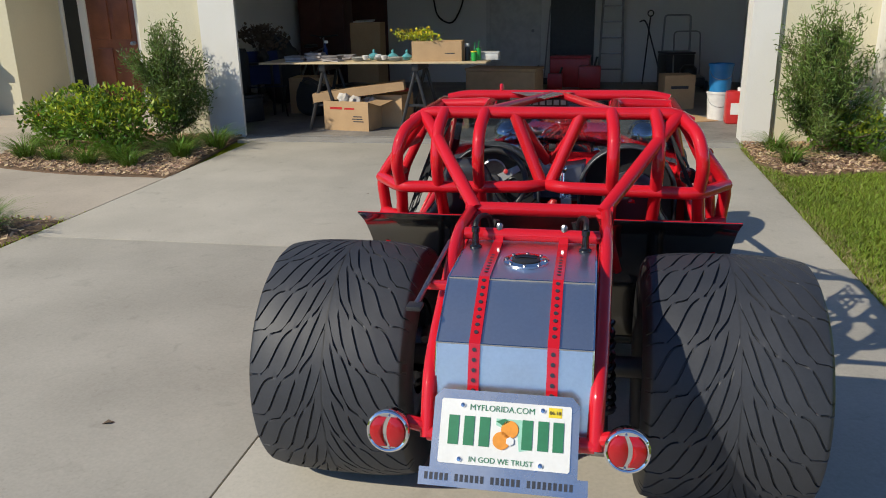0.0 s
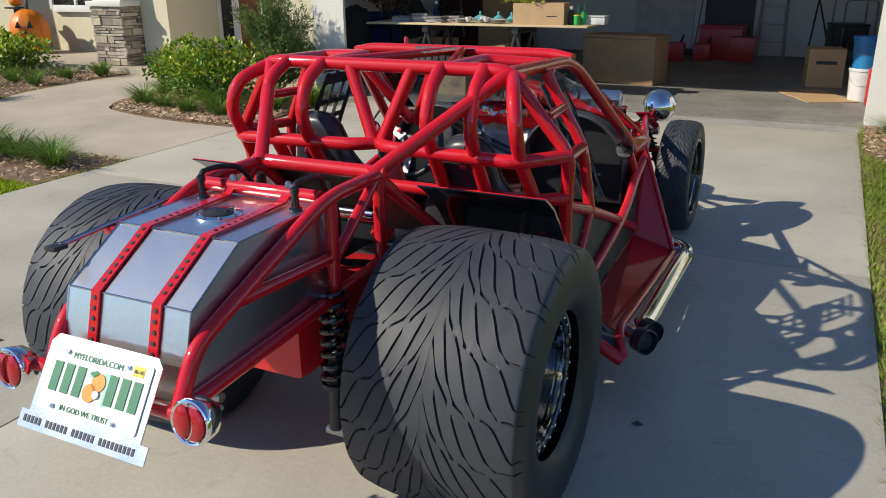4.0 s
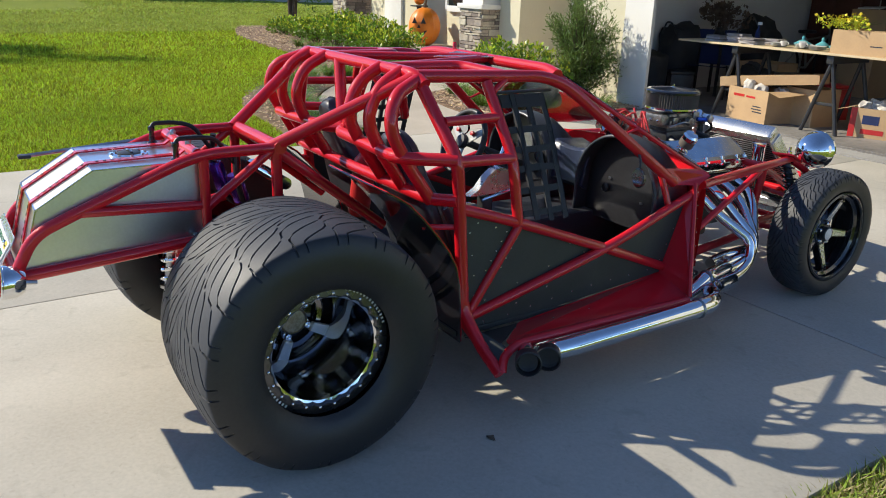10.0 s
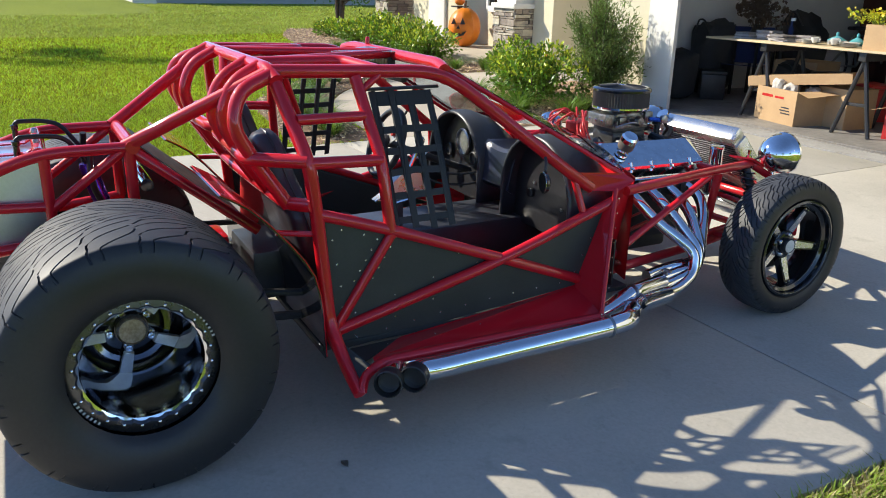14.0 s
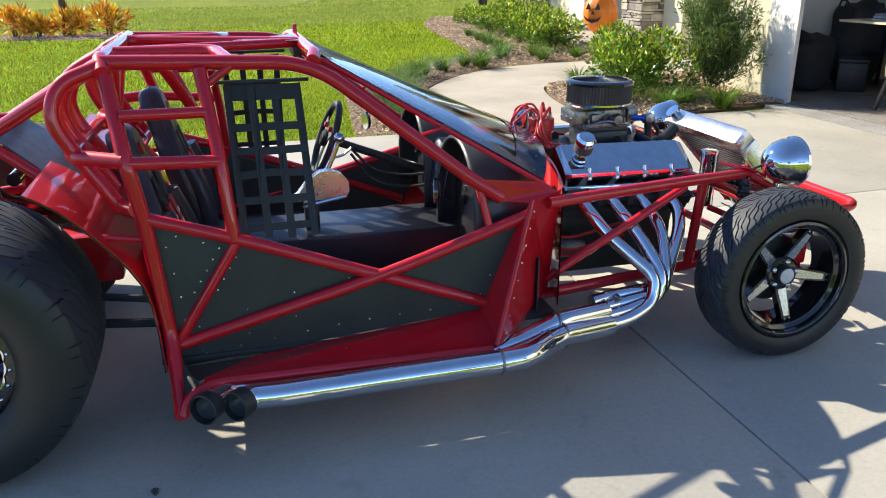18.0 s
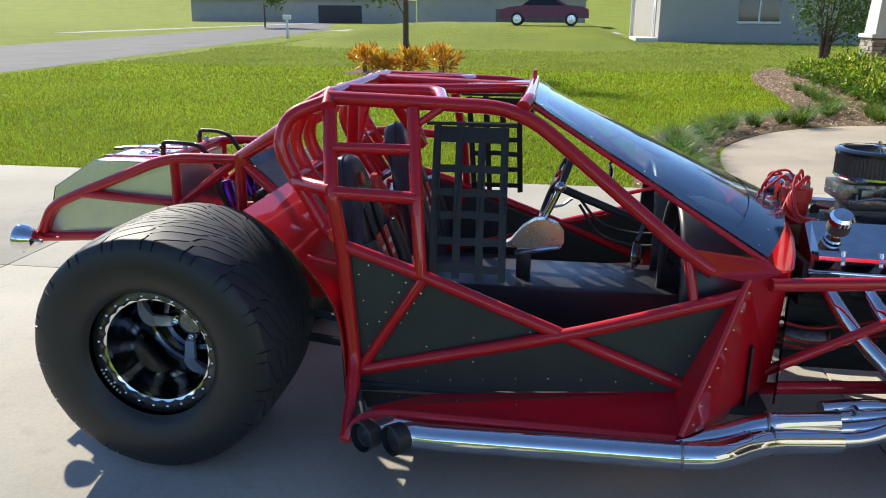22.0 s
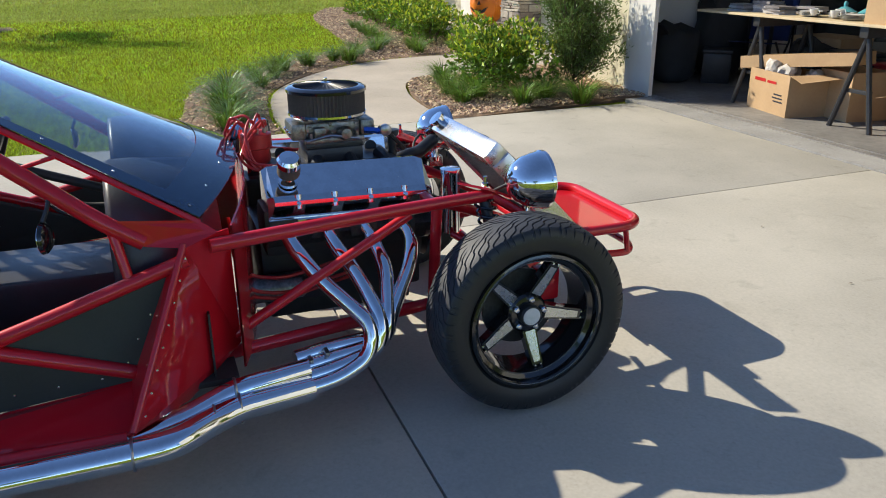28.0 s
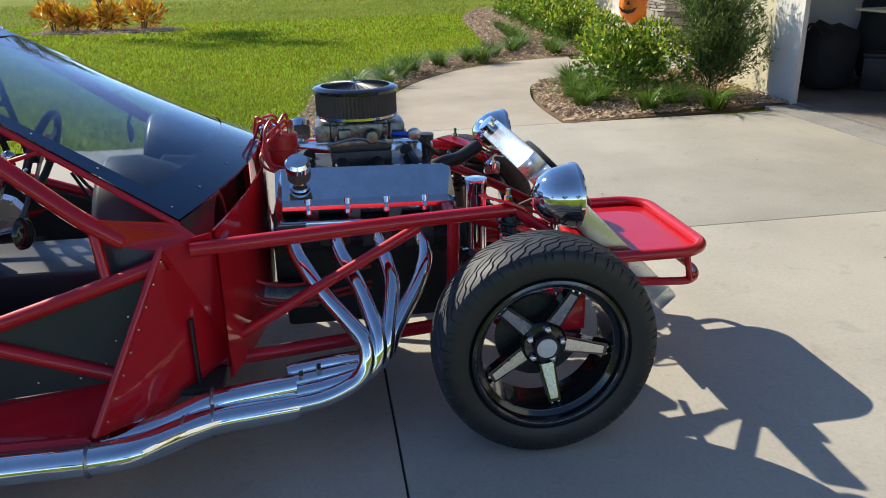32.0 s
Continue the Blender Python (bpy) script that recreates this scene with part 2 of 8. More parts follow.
STUCCO = mat("cream_stucco", (0.64, 0.59, 0.43), (0.60, 0.55, 0.40), rough=0.9, scale=1.5, fine=30, bump=0.6, bump_scale=90, bump_dist=0.006)
STUCCO_FAR = mat("grey_stucco", (0.42, 0.40, 0.36), (0.38, 0.36, 0.33), rough=0.9, scale=1.0)
TRIM = mat("white_trim_paint", (0.72, 0.70, 0.65), (0.68, 0.66, 0.61), rough=0.7, scale=2, bump=0.3, bump_scale=90, bump_dist=0.003)
DRYWALL = mat("garage_wall_paint", (0.82, 0.81, 0.78), (0.77, 0.76, 0.73), rough=0.8, scale=1.2)
DOOR_WHITE = mat("white_door_paint", (0.72, 0.71, 0.68), rough=0.5)
DOOR_WOOD = mat("stained_door_wood", (0.24, 0.075, 0.032), (0.15, 0.042, 0.018), rough=0.42, scale=4, fine=60, bump=0.1)
DARK_DOOR = mat("dark_red_door", (0.10, 0.03, 0.022), (0.07, 0.02, 0.015), rough=0.5)
DARK_GLASS = mat("dark_window_glass", (0.02, 0.024, 0.026), rough=0.05, spec=0.6)
STONE = mat("ledge_stone", (0.44, 0.37, 0.29), (0.28, 0.24, 0.195), rough=0.85, scale=9, fine=60, obj=0.5, bump=0.5, bump_scale=40, bump_dist=0.01)
MORTAR = mat("mortar", (0.17, 0.145, 0.115), rough=0.95, bump=0.3)
ROOF = mat("shingle_roof", (0.16, 0.14, 0.12), (0.10, 0.09, 0.08), rough=0.9, scale=3)
CARD = mat("cardboard", (0.50, 0.33, 0.175), (0.44, 0.285, 0.15), rough=0.8, scale=5, fine=50)
# cardboard again, darkened for the shade in cartons and behind the table
CARD_DARK = mat("cardboard_inside", (0.40, 0.26, 0.14), rough=0.85)
PLY = mat("plywood_top", (0.62, 0.50, 0.31), (0.55, 0.43, 0.26), rough=0.6, scale=4, fine=70)
PAPER = mat("crumpled_paper", (0.62, 0.58, 0.52), (0.50, 0.46, 0.40), rough=0.8, scale=18)
BARK = mat("bark", (0.16, 0.115, 0.08), (0.09, 0.065, 0.045), rough=0.95, scale=14, bump=0.6, bump_scale=60, bump_dist=0.01)
LEAF = mat("shrub_leaf", (0.19, 0.31, 0.028), (0.11, 0.20, 0.020), rough=0.38, scale=5, island=0.45, trans=0.3)
LEAF_YELLOW = mat("new_shrub_leaf", (0.56, 0.58, 0.045), (0.40, 0.48, 0.035), rough=0.38, island=0.35, trans=0.35)
LEAF_FINE = mat("fine_leaf", (0.20, 0.27, 0.062), (0.11, 0.17, 0.036), rough=0.45, island=0.5, trans=0.3)
LEAF_DARK = mat("tree_leaf", (0.11, 0.19, 0.028), (0.065, 0.125, 0.018), rough=0.4, island=0.45, trans=0.25)
STRAP = mat("strap_leaf", (0.19, 0.30, 0.040), (0.10, 0.18, 0.025), rough=0.42, island=0.45, trans=0.3)
CROTON = mat("croton_leaf", (0.90, 0.62, 0.05), (0.66, 0.17, 0.03), rough=0.4, scale=3, island=0.4, trans=0.25)
FLOWER = mat("red_flower", (0.65, 0.05, 0.03), rough=0.5, island=0.3)
PUMPKIN = mat("orange_plastic", (0.80, 0.24, 0.02), (0.72, 0.19, 0.015), rough=0.4)
ASPHALT = mat("road_asphalt", (0.22, 0.215, 0.21), (0.18, 0.175, 0.17), rough=0.9, scale=0.6, fine=20, spec=0.15)
CAR_PAINT = mat("maroon_car_paint", (0.20, 0.012, 0.022), rough=0.35, coat=0.25)
FENCE = mat("weathered_fence", (0.16, 0.145, 0.13), (0.11, 0.10, 0.09), rough=0.9, island=0.2)
BLUE_PLASTIC = mat("blue_plastic", (0.02, 0.20, 0.46), rough=0.4)
BLUE_CLOTH = mat("blue_cloth", (0.018, 0.032, 0.11), rough=0.9)
GREEN_PLASTIC = mat("green_plastic", (0.03, 0.40, 0.08), rough=0.4)
CLAY = mat("pale_china", (0.70, 0.70, 0.68), rough=0.25)
TEAL = mat("teal_glass", (0.12, 0.40, 0.45), rough=0.1)
BOOKS = mat("printed_covers", (0.46, 0.43, 0.41), (0.22, 0.20, 0.21), rough=0.6, obj=0.6)
GREY_METAL = mat("grey_metal", (0.35, 0.35, 0.34), rough=0.4, metal=0.7)
TINT = mat("tinted_screen", (0.47, 0.58, 0.68), rough=0.02, transmission=1.0)
# blue specular tint paints a deeper blue sky into the screen's reflections
TINT.node_tree.nodes["Principled BSDF"].inputs["Specular Tint"].default_value = (0.45, 0.68, 1.0, 1)
# black border; the blue of the reflected sky is put into its base colour
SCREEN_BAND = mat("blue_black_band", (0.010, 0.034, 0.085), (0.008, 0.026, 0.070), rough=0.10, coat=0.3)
NAVY_VINYL = mat("navy_vinyl", (0.020, 0.026, 0.055), (0.015, 0.020, 0.042), rough=0.28, bump=0.2, bump_scale=300, bump_dist=0.001)
GREY_VINYL = mat("grey_vinyl", (0.36, 0.36, 0.37), (0.28, 0.28, 0.29), rough=0.5, scale=30)


# ---- building blocks ----
def join(*geos):
    vs, fs, n = [], [], 0
    for v, f in geos:
        vs.extend(v)
        fs.extend([tuple(i + n for i in q) for q in f])
        n += len(v)
    return vs, fs


def moved(geo, m):
    return [tuple(m @ Vector(p)) for p in geo[0]], geo[1]


def mirrored(geo):
    return [(-p[0], p[1], p[2]) for p in geo[0]], [tuple(reversed(q)) for q in geo[1]]


def thing(name, label="", category="", group="", kind="", at=(0, 0, 0), turn=0.0):
    ob = new(name)
    ob.empty_display_size = 0.1
    ob.matrix_basis = pose(*at, 0, 0, turn)
    return tagged(ob, label, category, group, kind)


def part(name, geo, material, parent=None, label="", smooth=35.0, at=None):
    """One mesh object, under a thing or a part where one is given."""
    me = bpy.data.meshes.new(name)
    if isinstance(geo, bmesh.types.BMesh):
        geo.to_mesh(me)
        geo.free()
    else:
        me.from_pydata(geo[0], [], geo[1])
    me.materials.append(material)
    if smooth:
        me.polygons.foreach_set("use_smooth", [True] * len(me.polygons))
        me.set_sharp_from_angle(angle=radians(smooth))
    me.update()
    ob = new(name, me)
    ob.parent = parent
    if at is not None:
        ob.matrix_basis = at if isinstance(at, Matrix) else Matrix.Translation(at)
    return tagged(ob, label)


def again(ob, m, parent=None):
    """The same part once more, on the same mesh."""
    o = new(ob.name, ob.data)
    o.parent = parent if parent is not None else ob.parent
    o.matrix_basis = m if isinstance(m, Matrix) else Matrix.Translation(m)
    return tagged(o, ob.get("label", ""))


def box(x0, x1, y0, y1, z0, z1, b=0.0):
    """A box with chamfered edges."""
    if not b:
        v = [(x, y, z) for z in (z0, z1) for y in (y0, y1) for x in (x0, x1)]
        return v, [(0, 2, 3, 1), (4, 5, 7, 6), (0, 1, 5, 4), (2, 6, 7, 3), (0, 4, 6, 2), (1, 3, 7, 5)]
    bm = bmesh.new()
    bmesh.ops.create_cube(bm, size=1)
    for v in bm.verts:
        v.co = Vector(((x0 + x1) / 2 + v.co.x * (x1 - x0), (y0 + y1) / 2 + v.co.y * (y1 - y0), (z0 + z1) / 2 + v.co.z * (z1 - z0)))
    bmesh.ops.bevel(bm, geom=bm.edges[:], offset=b, segments=2, affect="EDGES", profile=0.6)
    bm.verts.index_update()
    geo = [tuple(v.co) for v in bm.verts], [tuple(v.index for v in f.verts) for f in bm.faces]
    bm.free()
    return geo


def lathe(profile, n=32, axis="z", closed=False, caps=True):
    """Turns (radius, height) pairs round an axis."""
    v, f, k = [], [], len(profile)
    for i in range(n):
        c, s = math.cos(2 * math.pi * i / n), math.sin(2 * math.pi * i / n)
        for r, h in profile:
            v.append({"z": (r * c, r * s, h), "x": (h, r * c, r * s), "y": (r * s, h, r * c)}[axis])
    for i in range(n):
        j = (i + 1) % n
        for a in range(k if closed else k - 1):
            b = (a + 1) % k
            f.append((i * k + a, j * k + a, j * k + b, i * k + b))
    if not closed and caps:
        if profile[0][0] > 1e-5:
            f.append(tuple(i * k for i in reversed(range(n))))
        if profile[-1][0] > 1e-5:
            f.append(tuple(i * k + k - 1 for i in range(n)))
    return v, f


def rounded(points, radius, steps=6):
    """A polyline whose corners are rounded."""
    pts = [Vector(p) for p in points]
    out = [pts[0]]
    for a, b, c in zip(pts, pts[1:], pts[2:]):
        r = min(radius, (a - b).length * 0.48, (c - b).length * 0.48)
        p, q = b + (a - b).normalized() * r, b + (c - b).normalized() * r
        for i in range(steps + 1):
            t = i / steps
            out.append(p * (1 - t) ** 2 + b * 2 * t * (1 - t) + q * t * t)
    out.append(pts[-1])
    return out


def sweep(points, radius, n=12, bend=0.06, caps=True, steps=6, end_radius=None):
    """A round tube along a line with rounded bends."""
    path = rounded(points, bend, steps) if bend else [Vector(p) for p in points]
    v, f = [], []
    up = None
    for i, p in enumerate(path):
        d = (path[min(i + 1, len(path) - 1)] - path[max(i - 1, 0)]).normalized()
        if up is None:
            up = Vector((0, 0, 1)) if abs(d.z) < 0.9 else Vector((1, 0, 0))
        up = (up - d * up.dot(d)).normalized()
        side = d.cross(up)
        r = radius if end_radius is None else radius + (end_radius - radius) * i / (len(path) - 1)
        for j in range(n):
            a = 2 * math.pi * j / n
            v.append(tuple(p + (up * math.cos(a) + side * math.sin(a)) * r))
    for i in range(len(path) - 1):
        for j in range(n):
            k = (j + 1) % n
            f.append((i * n + j, i * n + k, (i + 1) * n + k, (i + 1) * n + j))
    if caps:
        f.append(tuple(reversed(range(n))))
        f.append(tuple((len(path) - 1) * n + j for j in range(n)))
    return v, f


def slab(outline, thick, plane="xy", level=0.0):
    """A flat plate with the given outline: plane names the two axes of the outline, level its lower face."""
    k = len(outline)
    axes = {"xy": lambda a, b, c: (a, b, c), "xz": lambda a, b, c: (a, c, b), "yz": lambda a, b, c: (c, a, b)}[plane]
    v = [axes(a, b, level) for a, b in outline] + [axes(a, b, level + thick) for a, b in outline]
    f = [tuple(reversed(range(k))), tuple(range(k, 2 * k))] + [(i, (i + 1) % k, (i + 1) % k + k, i + k) for i in range(k)]
    bm = bmesh.new()
    vs = [bm.verts.new(p) for p in v]
    for q in f:
        bm.faces.new([vs[i] for i in q])
    bmesh.ops.recalc_face_normals(bm, faces=bm.faces[:])
    bm.verts.index_update()
    geo = [tuple(p.co) for p in bm.verts], [tuple(p.index for p in q.verts) for q in bm.faces]
    bm.free()
    return geo


def sheet(corners, thick):
    """A plate through any number of corner points in space, thickened along its normal."""
    c = [Vector(p) for p in corners]
    nrm = sum(((a.cross(b)) for a, b in zip(c, c[1:] + c[:1])), Vector()).normalized() * thick
    k = len(c)
    v = [tuple(p) for p in c] + [tuple(p + nrm) for p in c]
    return v, [tuple(reversed(range(k))), tuple(range(k, 2 * k))] + [(i, (i + 1) % k, (i + 1) % k + k, i + k) for i in range(k)]


def ball(c, r, n=16, m=10, sx=1, sy=1, sz=1):
    v, f = lathe([(max(1e-6, r * math.sin(math.pi * i / m)), -r * math.cos(math.pi * i / m)) for i in range(m + 1)], n)
    return [(c[0] + p[0] * sx, c[1] + p[1] * sy, c[2] + p[2] * sz) for p in v], f


def ring(c, r, tube, axis="z", n=32, m=10):
    prof = [(r + tube * math.cos(2 * math.pi * i / m), tube * math.sin(2 * math.pi * i / m)) for i in range(m)]
    v, f = lathe(prof, n, axis, True)
    return [(p[0] + c[0], p[1] + c[1], p[2] + c[2]) for p in v], f


rng = np.random.default_rng(7)


def inside(poly, x, y):
    """Which of the points lie in the polygon."""
    ok = np.zeros(len(x), bool)
    for (ax, ay), (bx, by) in zip(poly, poly[1:] + poly[:1]):
        ok ^= ((ay > y) != (by > y)) & (x < (bx - ax) * (y - ay) / (by - ay + 1e-12) + ax)
    return ok


def blades(name, x, y, z, height, width, material, bend=0.45, parent=None, kind="stuff", label="", category=""):
    """Many bent blades, each of three faces, standing at the given places."""
    n = len(x)
    a, lean = rng.uniform(0, 2 * np.pi, n), rng.uniform(0.2, bend, n) * height
    h, w = height * rng.uniform(0.6, 1.15, n), width * rng.uniform(0.7, 1.2, n)
    ca, sa = np.cos(a), np.sin(a)
    v = np.zeros((n, 5, 3))
    for i, (u, q, s) in enumerate(((-0.5, 0, 0), (0.5, 0, 0), (-0.4, 0.55, 0.35), (0.4, 0.55, 0.35), (0, 1, 1))):
        v[:, i, 0] = x - sa * u * w + ca * lean * s
        v[:, i, 1] = y + ca * u * w + sa * lean * s
        v[:, i, 2] = z + h * (q - 0.12 * s)
    idx = np.arange(n)[:, None] * 5
    quads, tris = idx + [0, 1, 3, 2], idx + [2, 3, 4]
    me = bpy.data.meshes.new(name)
    me.from_pydata(v.reshape(-1, 3).tolist(), [], quads.tolist() + tris.tolist())
    me.materials.append(material)
    ob = new(name, me)
    ob.parent = parent
    return tagged(ob, label, category, kind=kind)


def leaves(name, pts, size, material, parent=None, aspect=0.45, up=0.35, out=None, label=""):
    """Many small folded leaves at the given places."""
    n = len(pts)
    d = rng.normal(size=(n, 3))
    if out is not None:
        d = d * 0.7 + out
    d[:, 2] += up
    d /= np.linalg.norm(d, axis=1)[:, None]
    r = np.cross(d, rng.normal(size=(n, 3)))
    r /= np.linalg.norm(r, axis=1)[:, None] + 1e-9
    nn = np.cross(d, r)
    s = size * rng.uniform(0.6, 1.25, n)[:, None]
    v = np.zeros((n, 4, 3))
    v[:, 0] = pts
    v[:, 1] = pts + d * s * 0.5 + r * s * aspect * 0.5 + nn * s * 0.08
    v[:, 2] = pts + d * s
    v[:, 3] = pts + d * s * 0.5 - r * s * aspect * 0.5 + nn * s * 0.08
    idx = np.arange(n)[:, None] * 4
    me = bpy.data.meshes.new(name)
    me.from_pydata(v.reshape(-1, 3).tolist(), [], (idx + [0, 1, 2]).tolist() + (idx + [0, 2, 3]).tolist())
    me.materials.append(material)
    ob = new(name, me)
    ob.parent = parent
    return tagged(ob, label)


# ---- ground, driveway, walk, beds ----
ground = part("ground", ([(x, y, -0.03) for y in (-500, 1.4, 5.9, 500) for x in (-500, 500)], [(0, 1, 3, 2), (2, 3, 5, 4), (4, 5, 7, 6)]), LAWN, None, "level green lawn ground", 0)
tagged(ground, category="ground", kind="structure")
road_pts = [(60, -9.6), (0, -11.0), (-16, -12.0), (-40, -14.8), (-64, -18.2), (-120, -33.0), (-240, -70.0)]
near_edge = [Vector((x, y, 0)) for x, y in road_pts]
v, f = [], []
for i, p in enumerate(near_edge):
    d = (near_edge[min(i + 1, len(near_edge) - 1)] - near_edge[max(i - 1, 0)]).normalized()
    v += [(p.x, p.y, -0.024), (p.x - d.y * 8.0, p.y + d.x * 8.0, -0.024)]
    if i:
        f.append((2 * i - 2, 2 * i - 1, 2 * i + 1, 2 * i))
road = tagged(part("road", (v, f), ASPHALT, None, "pale worn asphalt residential street", 0), category="road", kind="structure")

driveway = tagged(part("driveway", slab([(-3.79, -11), (1.68, -11), (1.68, 6.15), (-3.79, 6.15)], 0.02, level=-0.070), JOINT, None, "wide concrete driveway of jointed slabs", 0), category="driveway", kind="structure")
xs, ys = (-3.79, -1.03, 1.68), (-11.0, -6.2, -2.0, 2.235, 6.075)
for x0, x1 in zip(xs, xs[1:]):
    for y0, y1 in zip(ys, ys[1:]):
        part("slab", box(x0 + 0.0035, x1 - 0.0035, y0 + 0.0035, y1 - 0.0035, -0.10, 0.0, 0.004), CONCRETE, driveway)


def smooth_line(pts, step=5):
    """A soft curve through the points."""
    out, p = [], [Vector((*q, 0)) for q in pts]
    for i in range(len(p) - 1):
        a, b, c, d = p[max(i - 1, 0)], p[i], p[i + 1], p[min(i + 2, len(p) - 1)]
        for k in range(step):
            t = k / step
            q = 0.5 * (2 * b + (c - a) * t + (2 * a - 5 * b + 4 * c - d) * t * t + (3 * b - a - 3 * c + d) * t ** 3)
            out.append((q.x, q.y))
    return out + [pts[-1]]


WALK_NEAR = smooth_line([(-3.80, 2.68), (-4.6, 2.70), (-5.86, 2.91), (-6.9, 3.45), (-7.7, 4.2), (-8.15, 5.2), (-8.25, 6.95)])
WALK_FAR = smooth_line([(-6.6, 6.95), (-6.45, 6.0), (-6.35, 5.2), (-6.1, 4.55), (-5.4, 4.27), (-4.6, 4.14), (-3.80, 4.12)])
walkway = tagged(part("walkway", slab(WALK_NEAR + WALK_FAR, 0.07, level=-0.072), WALK, None, "curved tan concrete footpath to the porch", 30), category="footpath", kind="structure")

BED_A = [(-3.82, 1.78)] + smooth_line([(-5.0, 1.92), (-6.3, 2.1), (-7.5, 2.75), (-8.7, 3.8), (-9.8, 4.7), (-12.5, 5.1), (-16.5, 5.6), (-19.5, 6.6)]) + [(-19.8, 8.2), (-15.0, 7.9), (-9.6, 7.3), (-8.35, 6.95)] + [(x - 0.02, y - 0.03) for x, y in reversed(WALK_NEAR[:-1])]
BED_B = [(x + 0.02, y + 0.03) for x, y in reversed(WALK_FAR[1:])] + [(-6.5, 6.95), (-5.6, 6.95), (-5.4, 6.42), (-4.02, 6.42), (-4.02, 6.1), (-3.83, 4.6)]
BED_C = [(1.70, 5.30), (1.90, 4.75), (2.75, 5.0), (4.2, 5.2), (5.6, 5.3), (5.6, 6.42), (1.74, 6.42)]
BED_D = [(-17.0, -3.9), (-15.7, -4.0), (-15.2, -2.4), (-15.3, -1.0), (-16.2, -0.7), (-17.0, -1.6)]
for k, poly in enumerate((BED_A, BED_B, BED_C, BED_D)):
    bed = tagged(part("planting_bed", slab(poly, 0.046, level=-0.05), SOIL, None, "mulched planting bed beside the path" if k != 3 else "round mulched bed in the lawn", 0), category="flower bed", kind="structure")
    px, py = np.array(poly).T
    area = 0.5 * abs(np.dot(px, np.roll(py, 1)) - np.dot(py, np.roll(px, 1)))
    n = int(min(14000, area * (1700 if k in (1, 2) else 520)))
    x, y = rng.uniform(px.min(), px.max(), n * 3), rng.uniform(py.min(), py.max(), n * 3)
    ok = inside(poly, x, y)
    x, y = x[ok][:n], y[ok][:n]
    n = len(x)
    a, ln, wd = rng.uniform(0, np.pi, n), rng.uniform(0.018, 0.055, n), rng.uniform(0.006, 0.016, n)
    tilt = rng.uniform(-0.5, 0.5, n)
    v = np.zeros((n, 4, 3))
    for i, (u, w) in enumerate(((-1, -1), (1, -1), (1, 1), (-1, 1))):
        v[:, i, 0] = x + np.cos(a) * u * ln / 2 - np.sin(a) * w * wd / 2
        v[:, i, 1] = y + np.sin(a) * u * ln / 2 + np.cos(a) * w * wd / 2
        v[:, i, 2] = 0.020 + u * ln / 2 * tilt + rng.uniform(0, 0.012, n) + w * 0.003
    me = bpy.data.meshes.new("bark_chips")
    me.from_pydata(v.reshape(-1, 3).tolist(), [], (np.arange(n)[:, None] * 4 + [0, 1, 2, 3]).tolist())
    me.materials.append(MULCH)
    tagged(new("bark_chips", me), "red-brown shredded bark mulch over the bed", "mulch", kind="stuff")


# ---- house ----
def block(name, x0, x1, y0, y1, z0, z1, material, label="", category="wall"):
    return tagged(part(name, box(x0, x1, y0, y1, z0, z1), material, None, label, 0), category=category, kind="structure")


WALL_Y, GX0, GX1, TOP = 6.42, -4.00, 1.73, 3.0
block("wall_garage_left", -5.27, GX0 - 0.40, WALL_Y, WALL_Y + 0.22, -0.05, TOP, STUCCO, "cream stucco garage front wall")
block("wall_garage_right", GX1 + 0.28, 3.0, WALL_Y, WALL_Y + 0.22, -0.05, TOP, STUCCO, "cream stucco garage front wall")
block("trim_left", GX0 - 0.45, GX0, WALL_Y - 0.05, WALL_Y - 0.004, -0.05, TOP, TRIM, "white painted garage door jamb", "trim")
block("trim_right", GX1, GX1 + 0.28, WALL_Y - 0.05, WALL_Y + 0.26, -0.05, TOP, TRIM, "white painted garage door jamb", "trim")
block("wall_header", GX0, GX1, WALL_Y, WALL_Y + 0.22, 2.20, TOP, STUCCO, "cream stucco wall over the garage opening")
block("wall_side_bay", 3.0, 6.0, WALL_Y - 0.5, WALL_Y - 0.28, -0.05, TOP, TRIM, "white side bay wall in shade")
block("wall_side_return", 2.96, 3.0, WALL_Y - 0.5, WALL_Y, -0.05, TOP, TRIM, "white return of the side bay")
block("wall_west", -5.36, -5.14, WALL_Y + 0.22, 13.0, -0.05, TOP, DRYWALL, "painted garage side wall")
block("wall_east", 2.78, 3.0, WALL_Y + 0.22, 13.0, -0.05, TOP, DRYWALL, "painted garage side wall")
block("wall_north", -5.36, 3.0, 13.0, 13.2, -0.05, TOP, DRYWALL, "painted garage back wall")
block("ceiling", -5.36, 3.0, WALL_Y + 0.22, 13.0, 2.75, 2.85, DRYWALL, "plain garage ceiling", "ceiling")
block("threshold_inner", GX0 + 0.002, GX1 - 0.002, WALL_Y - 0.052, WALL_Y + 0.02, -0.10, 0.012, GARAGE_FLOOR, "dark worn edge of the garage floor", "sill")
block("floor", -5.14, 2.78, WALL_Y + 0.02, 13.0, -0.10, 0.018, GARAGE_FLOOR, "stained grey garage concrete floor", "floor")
block("threshold", GX0 + 0.02, GX1 - 0.02, 6.092, WALL_Y - 0.052, -0.10, 0.006, SILL_CONCRETE, "worn concrete garage sill", "sill")
